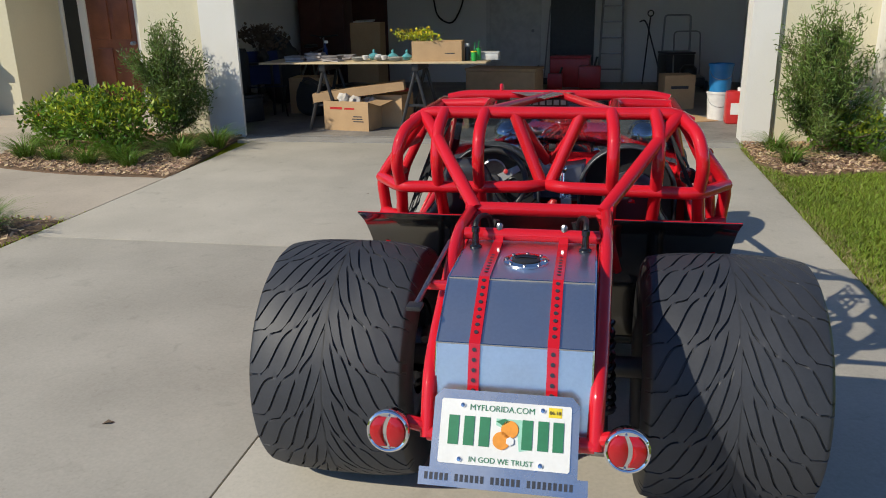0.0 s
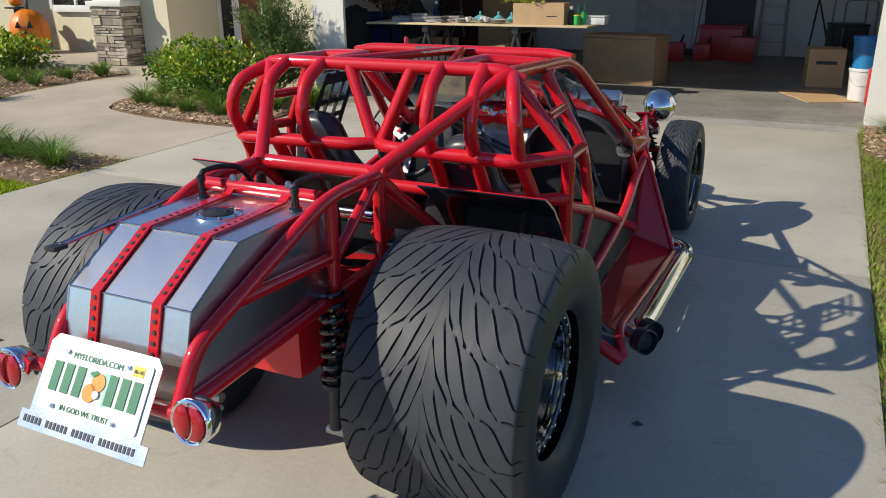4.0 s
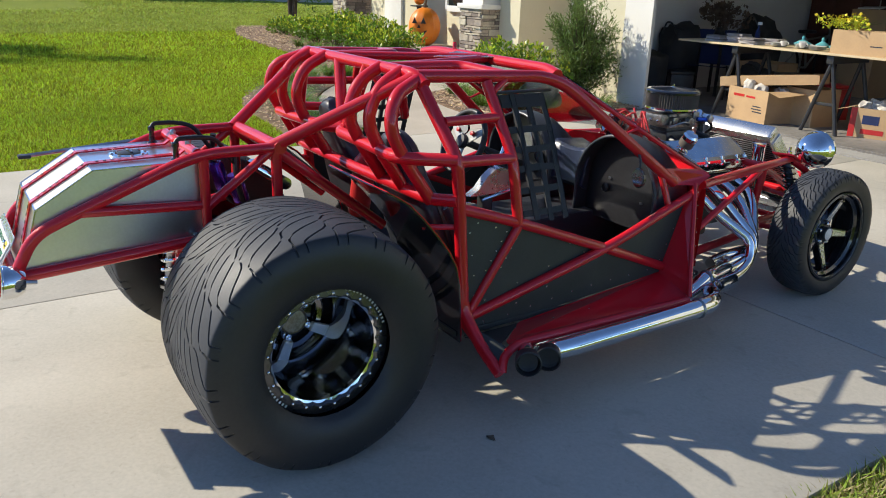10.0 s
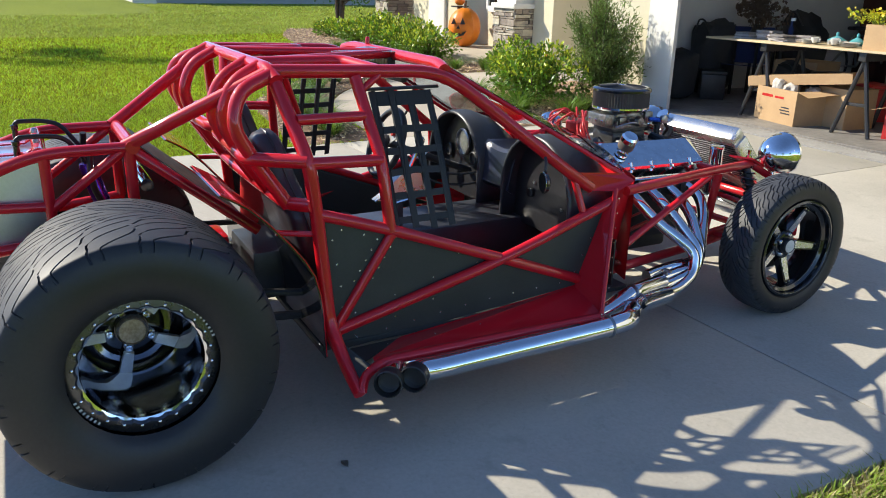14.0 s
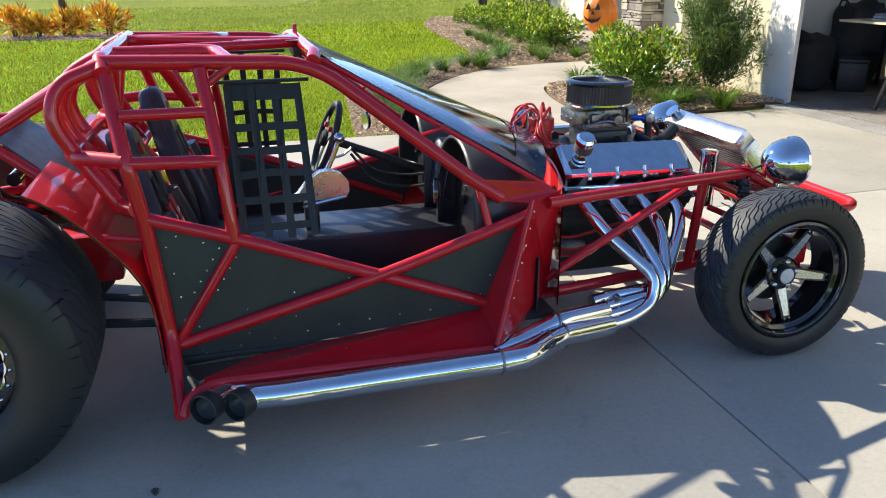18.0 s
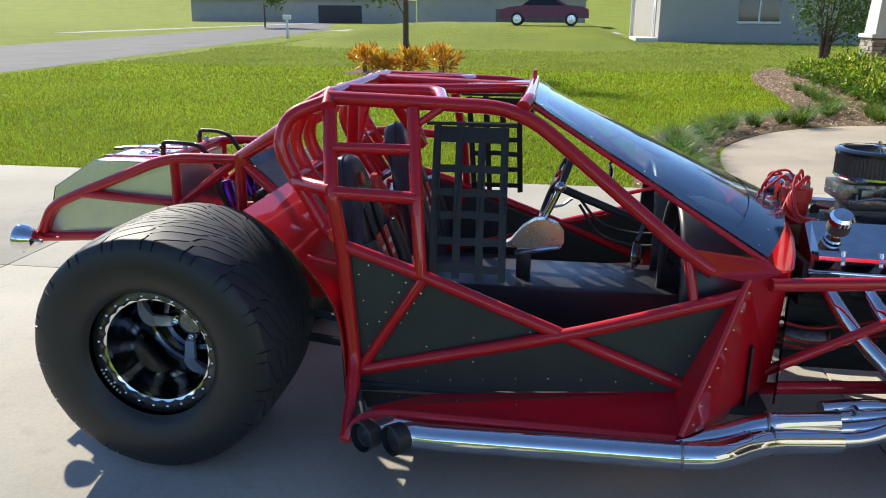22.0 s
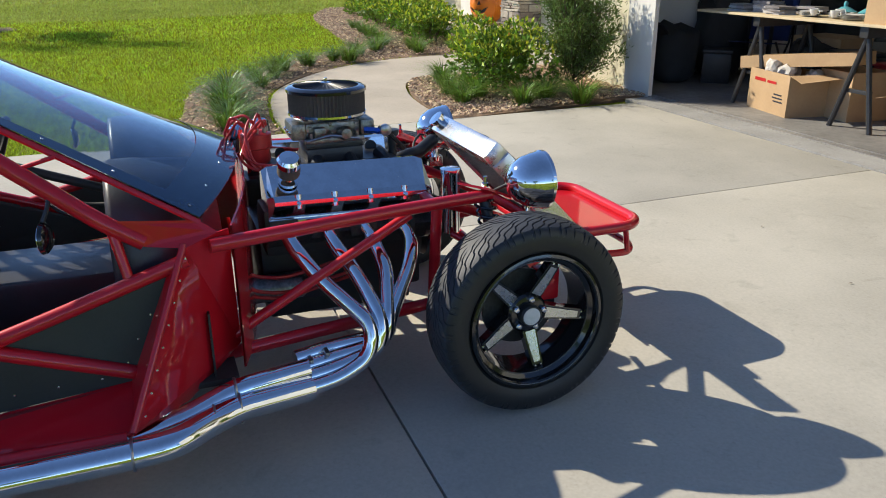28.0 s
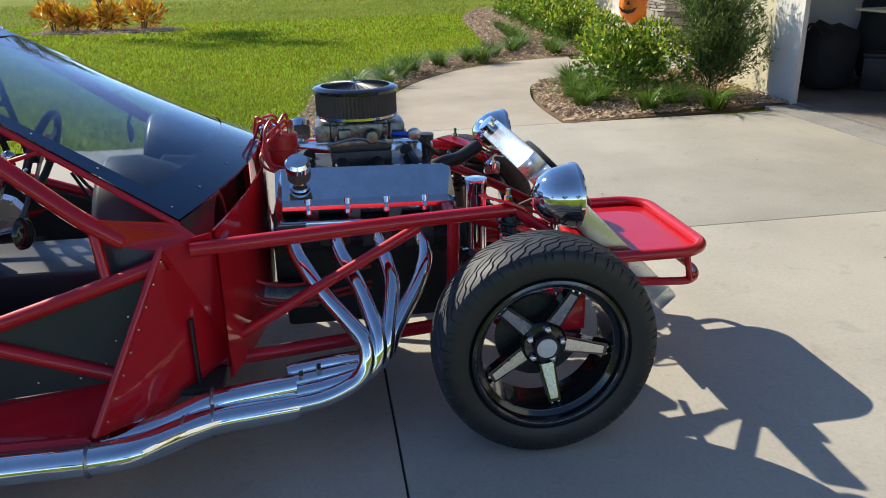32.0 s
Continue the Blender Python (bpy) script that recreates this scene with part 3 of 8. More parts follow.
# unseen roof; its stepped edge is shaped to let sun into garage and porch
roof = tagged(part("roof", slab([(-16, 7.0), (-5.6, 7.0), (-5.6, 5.9), (3.6, 5.9), (3.6, 16), (-16, 16)], 0.25, level=TOP), ROOF, None, "unseen grey shingle roof, edge set by sun reach", 0), category="roof", kind="structure")

# entry recess, porch and front room
block("wall_entry", -9.0, -5.36, 8.66, 8.86, -0.05, TOP, STUCCO, "cream stucco entry wall")
block("wall_block", -8.42, -7.87, 7.45, 8.66, -0.05, TOP, STUCCO, "cream stucco pier beside the entry")
block("wall_front_room", -16.0, -8.42, 8.75, 8.95, -0.05, TOP, STUCCO, "cream stucco porch back wall")
block("porch_floor", -15.5, -5.36, 6.95, 9.0, -0.06, 0.09, WALK, "pale concrete porch slab", "porch")
door = tagged(part("door_1", box(-7.43, -6.63, 8.59, 8.65, 0.10, 2.15, 0.006), DOOR_WOOD, None, "stained reddish wood panelled front door"), category="door", kind="structure")
for zz in ((0.25, 0.95), (1.08, 1.98)):
    for xx in ((-7.33, -7.07), (-6.99, -6.73)):
        part("panel", box(*xx, 8.565, 8.595, *zz, 0.012), DOOR_WOOD, door)
part("door_handle", join(lathe([(0.0, 0), (0.03, 0.0), (0.03, 0.02), (0.012, 0.03), (0.012, 0.05), (0.03, 0.06), (0.026, 0.085), (0, 0.09)], 16, "y")), STEEL, door, "metal door knob", at=pose(-6.70, 8.59, 1.02, 0, 0, 180))
for x0, x1 in ((-7.55, -7.43), (-6.63, -6.51), (-7.868, -7.82)):
    part("door_frame", box(x0, x1, 8.56, 8.66, 0.09, 2.25, 0.004), TRIM, door)
win = tagged(part("window_1", box(-7.82, -7.55, 8.61, 8.65, 0.2, 2.15), DARK_GLASS, None, "dark narrow sidelight by the door", 0), category="window", kind="structure")
part("window_sill", box(-7.82, -7.55, 8.57, 8.655, 0.09, 0.2, 0.004), TRIM, win)
w2 = tagged(part("window_2", box(-11.9, -10.7, 8.70, 8.76, 0.92, 2.2), DARK_GLASS, None, "porch window with white frame", 0), category="window", kind="structure")
for q in ((-11.98, -11.9, 0.84, 2.28), (-10.7, -10.62, 0.84, 2.28), (-11.9, -10.7, 0.80, 0.92), (-11.32, -11.26, 0.92, 2.2)):
    part("window_frame", box(q[0], q[1], 8.66, 8.75, q[2], q[3], 0.005), WHITE, w2)
door2 = tagged(part("door_2", box(-14.7, -13.9, 8.68, 8.76, 0.09, 2.15, 0.005), WHITE, None, "white painted porch side door"), category="door", kind="structure")


def stone_column(x, y, w):
    """A porch column: stone-clad base of single ledge stones, cap, and a tapered white shaft."""
    col = thing("porch_column", "stacked ledge-stone porch column with tapered white shaft", "column", "porch columns", at=(x, y, 0))
    part("core", box(-w / 2 + 0.02, w / 2 - 0.02, -w / 2 + 0.02, w / 2 - 0.02, -0.05, 0.98), MORTAR, col, "recessed mortar core", 0)
    random.seed(int(x * 10))
    for side in range(4):
        z = 0.0
        while z < 0.96:
            h = min(random.choice((0.04, 0.06, 0.08, 0.11)), 0.98 - z)
            a = -w / 2
            while a < w / 2 - 0.01:
                b = min(w / 2, a + random.uniform(0.10, 0.30))
                if w / 2 - b < 0.06:
                    b = w / 2
                d = random.uniform(0.0, 0.03)
                cuts = [z, z + h * random.uniform(0.4, 0.6), z + h] if h > 0.07 and random.random() < 0.45 else [z, z + h]
                for z0, z1 in zip(cuts, cuts[1:]):
                    part("stone", box(a + 0.004, b - 0.004, -w / 2 - d * random.uniform(0.4, 1.2), -w / 2 + 0.03, z0 + 0.004, z1 - 0.004, 0.005), STONE, col, smooth=0, at=pose(0, 0, 0, 0, random.uniform(-1.2, 1.2), 90 * side))
                a = b
            z += h
    part("cap", box(-w / 2 - 0.05, w / 2 + 0.05, -w / 2 - 0.05, w / 2 + 0.05, 0.98, 1.06, 0.012), TRIM, col)
    a, b = w / 2 - 0.03, w / 2 - 0.13
    v = [(-a, -a, 1.06), (a, -a, 1.06), (a, a, 1.06), (-a, a, 1.06), (-b, -b, 3.0), (b, -b, 3.0), (b, b, 3.0), (-b, b, 3.0)]
    part("shaft", (v, [(0, 3, 2, 1), (4, 5, 6, 7), (0, 1, 5, 4), (1, 2, 6, 5), (2, 3, 7, 6), (3, 0, 4, 7)]), TRIM, col, "", 0)
    return col


stone_column(-8.77, 7.41, 0.64)
stone_column(-14.0, 7.45, 0.64)


# ---- the buggy: frame ----
buggy = thing("tube_frame_buggy", "gloss red tube-frame street buggy with very wide rear tyres", "buggy")
TUBE, THIN = 0.0225, 0.017


def tube(pts, r=TUBE, both=True, bend=0.06, name="frame_tube", material=None, label="", parent=None):
    """A frame tube and, where both is set, its twin across the car's middle."""
    p = parent or buggy
    g = sweep(pts, r, 12, bend)
    ob = part(name, g, material or RED, p, label)
    if both:
        part(name, mirrored(g), material or RED, p, label)
    return ob


RT, RM = (0.455, 0.38, 1.115), (0.645, 0.43, 0.862)
J = (0.20, -0.04, 0.863)
# roof
tube([(0.50, 0.385, 1.09), (0.44, 0.375, 1.122), (-0.44, 0.375, 1.122), (-0.50, 0.385, 1.09)], both=False, name="rear_roof_bar", bend=0.05)
tube([RT, (0.475, 0.98, 1.098), (0.60, 1.47, 0.715), (0.605, 1.56, 0.655)], name="roof_rail", bend=0.12)
tube([(0.475, 0.985, 1.10), (0.40, 1.0, 1.115), (-0.40, 1.0, 1.115), (-0.475, 0.985, 1.10)], both=False, name="front_roof_bar", bend=0.05)
tube([(0.23, 0.38, 1.118), (0.24, 0.70, 1.118), (0.46, 0.74, 1.105)], name="roof_brace", bend=0.05)
tube([(0.24, 0.385, 1.122), (0.02, 0.99, 1.118)], THIN, name="roof_brace")
# side uprights
tube([RT, RM, (0.632, 0.455, 0.69), (0.633, 0.487, 0.31), (0.74, 0.50, 0.20), (0.84, 0.508, 0.145)], name="rear_upright", bend=0.05)
tube([(0.484, 0.650, 1.09), (0.616, 0.685, 0.838), (0.648, 0.702, 0.605)], 0.02, name="door_upright", bend=0.05)
tube([(0.572, 0.42, 0.978), (0.546, 0.667, 0.974)], THIN, name="window_bar")
tube([(0.64, 0.43, 0.855), (0.614, 0.684, 0.840)], 0.02, name="window_bar")
tube([(0.49, 0.66, 1.04), (0.476, 0.74, 1.095)], 0.012, name="gusset_bar")
tube([(0.632, 0.455, 0.69), (0.645, 0.70, 0.612), (0.660, 1.16, 0.44), (0.652, 1.497, 0.308)], 0.02, name="door_bar", bend=0.2)
tube([(0.633, 0.50, 0.275), (0.668, 1.16, 0.455), (0.640, 1.51, 0.556), (0.640, 1.66, 0.605)], 0.02, name="door_bar", bend=0.2)
tube([(0.645, 0.71, 0.60), (0.633, 0.51, 0.29)], THIN, name="door_brace")
tube([(0.597, 1.487, 0.69), (0.638, 1.515, 0.55)], 0.014, name="door_brace")
# rear cage
for x, xt in ((0.235, 0.225), (0.385, 0.375)):
    tube([(xt, 0.37, 1.125), (x, 0.272, 1.075), (x, 0.230, 0.965), (x, 0.275, 0.872), (x, 0.38, 0.715)], name="cage_arch", bend=0.11)
tube([(0.47, 0.375, 1.105), (0.515, 0.262, 1.065), (0.535, 0.232, 0.965), (0.53, 0.29, 0.862), (0.553, 0.39, 0.705)], name="cage_arch", bend=0.12)
tube([(0.0, 0.34, 0.868), (0.06, 0.285, 0.868), (0.53, 0.27, 0.862), RM], name="cage_mid_bar", bend=0.05)
tube([(0.643, 0.44, 0.722), (0.55, 0.385, 0.712), (0.0, 0.37, 0.715)], name="cage_low_bar", bend=0.05)
tube([(0.12, 0.375, 1.12), (0.015, 0.335, 0.87)], name="cage_brace")
tube([(0.13, 0.50, 1.10), (0.01, 0.60, 0.90)], 0.019, name="cage_brace")
tube([RT, J], name="rear_stay")
# tail
tube([(0.235, -0.02, 0.864), (-0.235, -0.02, 0.864)], both=False, name="tail_crossbar")
tube([(0.215, -0.03, 0.862), (0.215, -0.30, 0.862), (0.205, -0.70, 0.70), (0.20, -0.80, 0.655), (0.195, -0.87, 0.52)], 0.019, name="tail_rail", bend=0.09)
tube([(0.195, -0.29, 0.858), (-0.195, -0.29, 0.858)], 0.019, both=False, name="tail_crossbar")
tube([(0.21, -0.66, 0.712), (0.21, -0.27, 0.69)], 0.016, name="tail_brace")
tube([(0.195, -0.86, 0.53), (0.21, -0.26, 0.575), (0.215, -0.02, 0.60)], 0.019, name="tail_rail", bend=0.03)
tube([(0.215, -0.28, 0.86), (0.215, -0.28, 0.57)], 0.017, name="tail_post")
tube([(0.215, -0.04, 0.86), (0.215, -0.28, 0.68)], 0.016, name="tail_brace")
tube([(0.215, -0.03, 0.86), (0.215, -0.03, 0.60)], 0.019, name="tail_post")
tube([J, (0.27, 0.36, 0.545)], 0.019, name="rear_stay")
part("firewall_plate", sheet([(-0.205, -0.005, 0.872), (-0.258, 0.335, 0.575), (0.258, 0.335, 0.575), (0.205, -0.005, 0.872)], 0.004), BLACK, buggy, "satin black plate behind the seats", 0)
tube([(0.195, -0.865, 0.53), (-0.195, -0.865, 0.53)], 0.019, both=False, name="tail_crossbar")
# nose
tube([(0.625, 1.72, 0.63), (0.50, 2.30, 0.625), (0.44, 2.62, 0.62)], 0.0205, name="engine_rail", bend=0.1)
tube([(0.50, 1.77, 0.30), (0.48, 2.33, 0.60)], 0.016, name="engine_brace")
tube([(0.50, 1.72, 0.24), (0.38, 2.45, 0.24), (0.33, 2.75, 0.26)], 0.0205, name="lower_rail", bend=0.1)
tube([(0.43, 2.44, 0.62), (0.38, 2.44, 0.24)], 0.019, name="nose_post")



# ---- the buggy: wheels ----
def tyre_geo(r, w, r_rim, crown, bulge, k, pitch, steep, drift, groove, depth, wave, lines, turns=2.4):
    """A tyre about the x axis whose mesh follows the flowing grooves cut into its tread. Side walls close down to the rim."""
    h, c = r - crown - r_rim, r - crown
    side = [(-w / 2 + 0.012, r_rim), (-w / 2 + 0.002, r_rim + 0.010), (-w / 2 - bulge * 0.35, r_rim + h * 0.14), (-w / 2 - bulge * 0.80, r_rim + h * 0.32), (-w / 2 - bulge, r_rim + h * 0.52),
            (-w / 2 - bulge * 0.94, r_rim + h * 0.68), (-w / 2 - bulge * 0.72, r_rim + h * 0.83), (-w / 2 - bulge * 0.40, r_rim + h * 0.93), (-w / 2 - bulge * 0.16, c - 0.003)]
    prof = side + [(-w / 2 + w * i / (k - 1), None) for i in range(k)] + [(-x, q) for x, q in reversed(side)]
    count = round(2 * math.pi * r / pitch)
    p = 2 * math.pi * r / count
    v = []
    for x, rad in prof:
        a = min(1.0, abs(2 * x / w))
        off = 0.0 if x > 0 else 0.37
        base = r - crown * a ** 3.4 if rad is None else rad
        for c in range(count):
            for shift, runs, phase in lines:
                w_ = 2 * math.pi * a * turns + phase
                line = drift * a + steep * (1 - (1 - a) ** 3) + wave * math.sin(w_)
                slope = (drift + steep * 3 * (1 - a) ** 2 + wave * 2 * math.pi * turns * math.cos(w_)) / (w / 2)
                hw = min(groove * math.sqrt(1 + slope * slope), p * 0.06)
                cut = depth * max(0.0, max(min(1.0, (a - lo) / 0.02, (hi - a) / 0.02) for lo, hi in runs)) if rad is None or rad > r - crown - 0.022 else 0.0
                for e, q in ((-1.25, 0), (-0.85, 1), (0.85, 1), (1.25, 0), (0, 0)):
                    e = p * 0.5 / len(lines) if (e, q) == (0, 0) else e * hw
                    th = ((c + shift - off) * p - line + e) / r
                    rr = base - cut * q
                    v.append((x, -math.cos(th) * rr, math.sin(th) * rr))
    n, m = count * len(lines) * 5, len(prof)
    i, j = np.meshgrid(np.arange(m - 1), np.arange(n), indexing="ij")
    jj = (j + 1) % n
    f = np.stack([i * n + j, i * n + jj, (i + 1) * n + jj, (i + 1) * n + j], -1).reshape(-1, 4)
    return v, f.tolist()


# each groove: its place in the repeat, the runs across the tread that are cut, and the swing that parts and meets its neighbours
REAR_LINES = ((0.0, ((0.01, 0.30), (0.35, 0.74), (0.79, 1.3)), 0.6), (0.25, ((0.10, 0.50), (0.55, 1.3)), 3.74),
              (0.50, ((0.03, 0.20), (0.25, 0.60), (0.66, 1.3)), 0.6), (0.75, ((0.14, 0.40), (0.45, 0.84), (0.89, 1.3)), 3.74))
FRONT_LINES = ((0.0, ((0.03, 0.55), (0.60, 1.3)), 0.3), (0.34, ((0.25, 0.78), (0.84, 1.3)), 2.8), (0.66, ((0.12, 0.42), (0.48, 1.3)), 4.9))


def tread_faces(ob, k):
    """The worn tread gets a paler rubber than the side walls."""
    ob.data.materials.append(TREAD)
    per = len(ob.data.polygons) // (k + 17)
    for q in ob.data.polygons:
        if 8 <= q.index // per <= k + 8:
            q.material_index = 1


def rear_wheel(sign, x):
    """A wide rear wheel: tyre, deep polished barrel, black clamp ring with bolts, five-spoke centre."""
    tilt = Matrix.Translation((x, -0.112, 0.356)) @ Matrix.Rotation(radians(0 if sign > 0 else 180), 4, "Z")
    if sign > 0:
        ty = part("tyre", tyre_geo(0.394, 0.46, 0.205, 0.017, 0.024, 84, 0.265, 0.17, 0.24, 0.0027, 0.008, 0.0185, REAR_LINES, 2.1), RUBBER, buggy, "very wide black tyre with flowing tread grooves", 28, tilt)
    else:
        g = tyre_geo(0.394, 0.46, 0.205, 0.017, 0.024, 84, 0.265, 0.17, 0.24, 0.0027, 0.008, 0.0185, REAR_LINES, 2.1)
        ty = part("tyre", ([(p[0], -p[1], p[2]) for p in g[0]], [tuple(reversed(q)) for q in g[1]]), RUBBER, buggy, "very wide black tyre with flowing tread grooves", 28, tilt)
    tread_faces(ty, 84)
    wh = part("rim", lathe([(0.196, 0.185), (0.176, 0.182), (0.170, 0.16), (0.166, -0.02), (0.150, -0.05), (0.150, -0.20), (0.19, -0.20), (0.19, -0.215), (0.12, -0.215), (0.12, -0.10), (0.10, -0.095)], 64, "x", caps=False), BARREL, buggy, "deep dark polished wheel barrel", at=tilt)
    # scalloped bead ring
    n, v, f = 192, [], []
    for i in range(n):
        a = 2 * math.pi * i / n
        ri = 0.170 + 0.006 * abs(math.sin(a * 12))
        for rr, xx in ((0.208, 0.176), (0.208, 0.192), (ri + 0.006, 0.196), (ri, 0.190), (ri, 0.176)):
            v.append((xx, rr * math.cos(a), rr * math.sin(a)))
    for i in range(n):
        j = (i + 1) % n
        f += [(i * 5 + q, j * 5 + q, j * 5 + (q + 1) % 5, i * 5 + (q + 1) % 5) for q in range(5)]
    part("bead_ring", (v, f), ANODISED, wh, "black scalloped clamp ring")
    part("barrel_lip", lathe([(0.186, 0.178), (0.178, 0.186), (0.168, 0.182), (0.166, 0.165), (0.169, 0.16)], 72, "x", caps=False), CHROME, wh, "bright barrel lip")
    bolt = None
    for i in range(24):
        a = 2 * math.pi * (i + 0.5) / 24
        m = Matrix.Translation((0.192, 0.186 * math.cos(a), 0.186 * math.sin(a)))
        bolt = again(bolt, m) if bolt else part("ring_bolt", lathe([(0.0052, 0), (0.0052, 0.005), (0.003, 0.007), (0, 0.0075)], 8, "x"), CHROME, wh, at=m)
    for a0, a1, cnt in ((20, 78, 15), (222, 252, 8)):
        for i in range(cnt):
            a = radians(a0 + (a1 - a0) * i / cnt)
            part("ring_mark", box(0.1925, 0.1945, -0.0028, 0.0028, 0.197, 0.2055), WHITE, wh, smooth=0, at=Matrix.Rotation(-a, 4, "X"))
    # centre, set deep in the barrel: black disc with dark windows, five short bright spokes, nuts at their roots
    deep = Matrix.Translation((-0.105, 0, 0))
    part("hub_disc", lathe([(0.152, -0.055), (0.150, -0.030), (0.128, -0.018), (0.085, 0.0), (0.052, 0.010), (0.050, 0.030), (0.0, 0.030)], 48, "x"), BLACK_GLOSS, wh, "gloss black wheel centre", at=deep)
    spoke = nut = window = None
    for i in range(5):
        turn = Matrix.Rotation(2 * math.pi * i / 5 + 0.42, 4, "X")
        m = deep @ turn
        g = sheet([(0.028, -0.015, 0.074), (0.028, 0.015, 0.074), (0.006, 0.019, 0.150), (0.006, -0.019, 0.150)], 0.016)
        spoke = again(spoke, m) if spoke else part("spoke", g, SPOKE_SILVER, wh, "bright machined spoke", at=m)
        m = deep @ turn @ Matrix.Translation((0.018, 0.0, 0.064))
        nut = again(nut, m) if nut else part("lug_nut", lathe([(0.016, -0.012), (0.016, 0.004), (0.012, 0.008), (0.011, 0.018), (0.007, 0.020), (0.0, 0.016)], 12, "x"), CHROME, wh, at=m)
        m = deep @ turn @ Matrix.Rotation(math.pi / 5, 4, "X") @ Matrix.Translation((-0.004, 0.0, 0.104))
        g = [(0.0, 0.046 * math.cos(a), 0.022 * math.sin(a) - 0.006 * math.cos(a) ** 2) for a in np.linspace(0, 2 * math.pi, 28, endpoint=False)]
        rim_path = [tuple(q) for q in g] + [tuple(g[0])]
        window = again(window, m) if window else part("window_edge", sweep(rim_path, 0.003, 6, 0, caps=False), ANODISED, wh, "rounded edge of a dark window", at=m)
    part("centre_cap", lathe([(0.046, 0.020), (0.046, 0.048), (0.041, 0.054), (0.039, 0.050), (0, 0.051)], 36, "x"), DULL_CAP, wh, "dull brownish hub cap", at=deep)
    # mark on the side wall
    part("side_wall_mark", sheet([(0.249, -0.03, 0.290), (0.249, 0.03, 0.290), (0.246, 0.03, 0.306), (0.246, -0.03, 0.306)], 0.001), BLACK, ty)


rear_wheel(1, 0.582)
rear_wheel(-1, -0.598)


def front_wheel(sign):
    """A narrow front wheel: black stepped rim, five tapered spokes with bright faces set back in it."""
    m0 = Matrix.Translation((0.652 * sign, 2.655, 0.289)) @ Matrix.Rotation(radians(0 if sign > 0 else 180), 4, "Z")
    ty = part("tyre", tyre_geo(0.319, 0.165, 0.220, 0.012, 0.013, 44, 0.095, 0.05, 0.09, 0.0022, 0.006, 0.006, FRONT_LINES), RUBBER, buggy, "narrow black front tyre with directional tread", 28, m0)
    tread_faces(ty, 44)
    wh = part("rim", lathe([(0.226, 0.078), (0.222, 0.088), (0.214, 0.090), (0.208, 0.084), (0.205, 0.066), (0.190, 0.056), (0.186, 0.030), (0.180, -0.050), (0.214, -0.075), (0.224, -0.08)], 72, "x", caps=False), BLACK_GLOSS, buggy, "gloss black stepped front rim", at=m0)
    part("rim_lip", ring((0.089, 0, 0), 0.213, 0.0022, "x", 72, 8), ANODISED, wh)
    part("rim_step", ring((0.0575, 0, 0), 0.1905, 0.0018, "x", 72, 8), ANODISED, wh)
    spoke = face = None
    for i in range(5):
        m = Matrix.Rotation(2 * math.pi * i / 5 - 0.454, 4, "X")
        g = sheet([(-0.030, -0.025, 0.045), (-0.030, 0.025, 0.045), (0.004, 0.018, 0.188), (0.004, -0.018, 0.188)], 0.034)
        spoke = again(spoke, m) if spoke else part("spoke", g, BLACK_GLOSS, wh, "gloss black spoke", at=m)
        g = sheet([(0.011, -0.018, 0.066), (0.011, 0.018, 0.066), (0.035, 0.011, 0.170), (0.035, -0.011, 0.170)], 0.003)
        face = again(face, m) if face else part("spoke_face", g, BRUSHED, wh, "bright machined spoke face", at=m)
        for q in (-1, 1):
            part("rim_rivet", lathe([(0.004, 0), (0.004, 0.005), (0, 0.006)], 8, "x"), CHROME, wh, at=m @ Matrix.Translation((0.037, q * 0.010, 0.181)))
    part("hub", lathe([(0.066, -0.03), (0.066, 0.010), (0.058, 0.018), (0.045, 0.020), (0.0, 0.020)], 40, "x"), BLACK_GLOSS, wh)
    part("centre_cap", lathe([(0.036, 0.02), (0.036, 0.042), (0.032, 0.047), (0.030, 0.044), (0, 0.044)], 32, "x"), BLACK, wh, "black centre cap")
    part("cap_disc", lathe([(0.029, 0.040), (0.029, 0.0455), (0, 0.047)], 32, "x"), CLAY, wh, "pale cap face")
    nut = None
    for i in range(5):
        a = 2 * math.pi * (i + 0.5) / 5 - 0.454
        m = Matrix.Translation((0.016, 0.050 * math.cos(a), 0.050 * math.sin(a)))
        nut = again(nut, m) if nut else part("lug_nut", lathe([(0.011, 0), (0.011, 0.014), (0.007, 0.018), (0, 0.0185)], 8, "x"), CHROME, wh, at=m)
    part("brake_disc", lathe([(0.05, -0.045), (0.128, -0.045), (0.128, -0.058), (0.05, -0.058)], 48, "x", True), IRON, wh, "dark brake disc")
    part("brake_caliper", box(-0.085, -0.030, 0.055, 0.135, 0.01, 0.12, 0.01), RED, wh, "red brake caliper")


front_wheel(1)
front_wheel(-1)


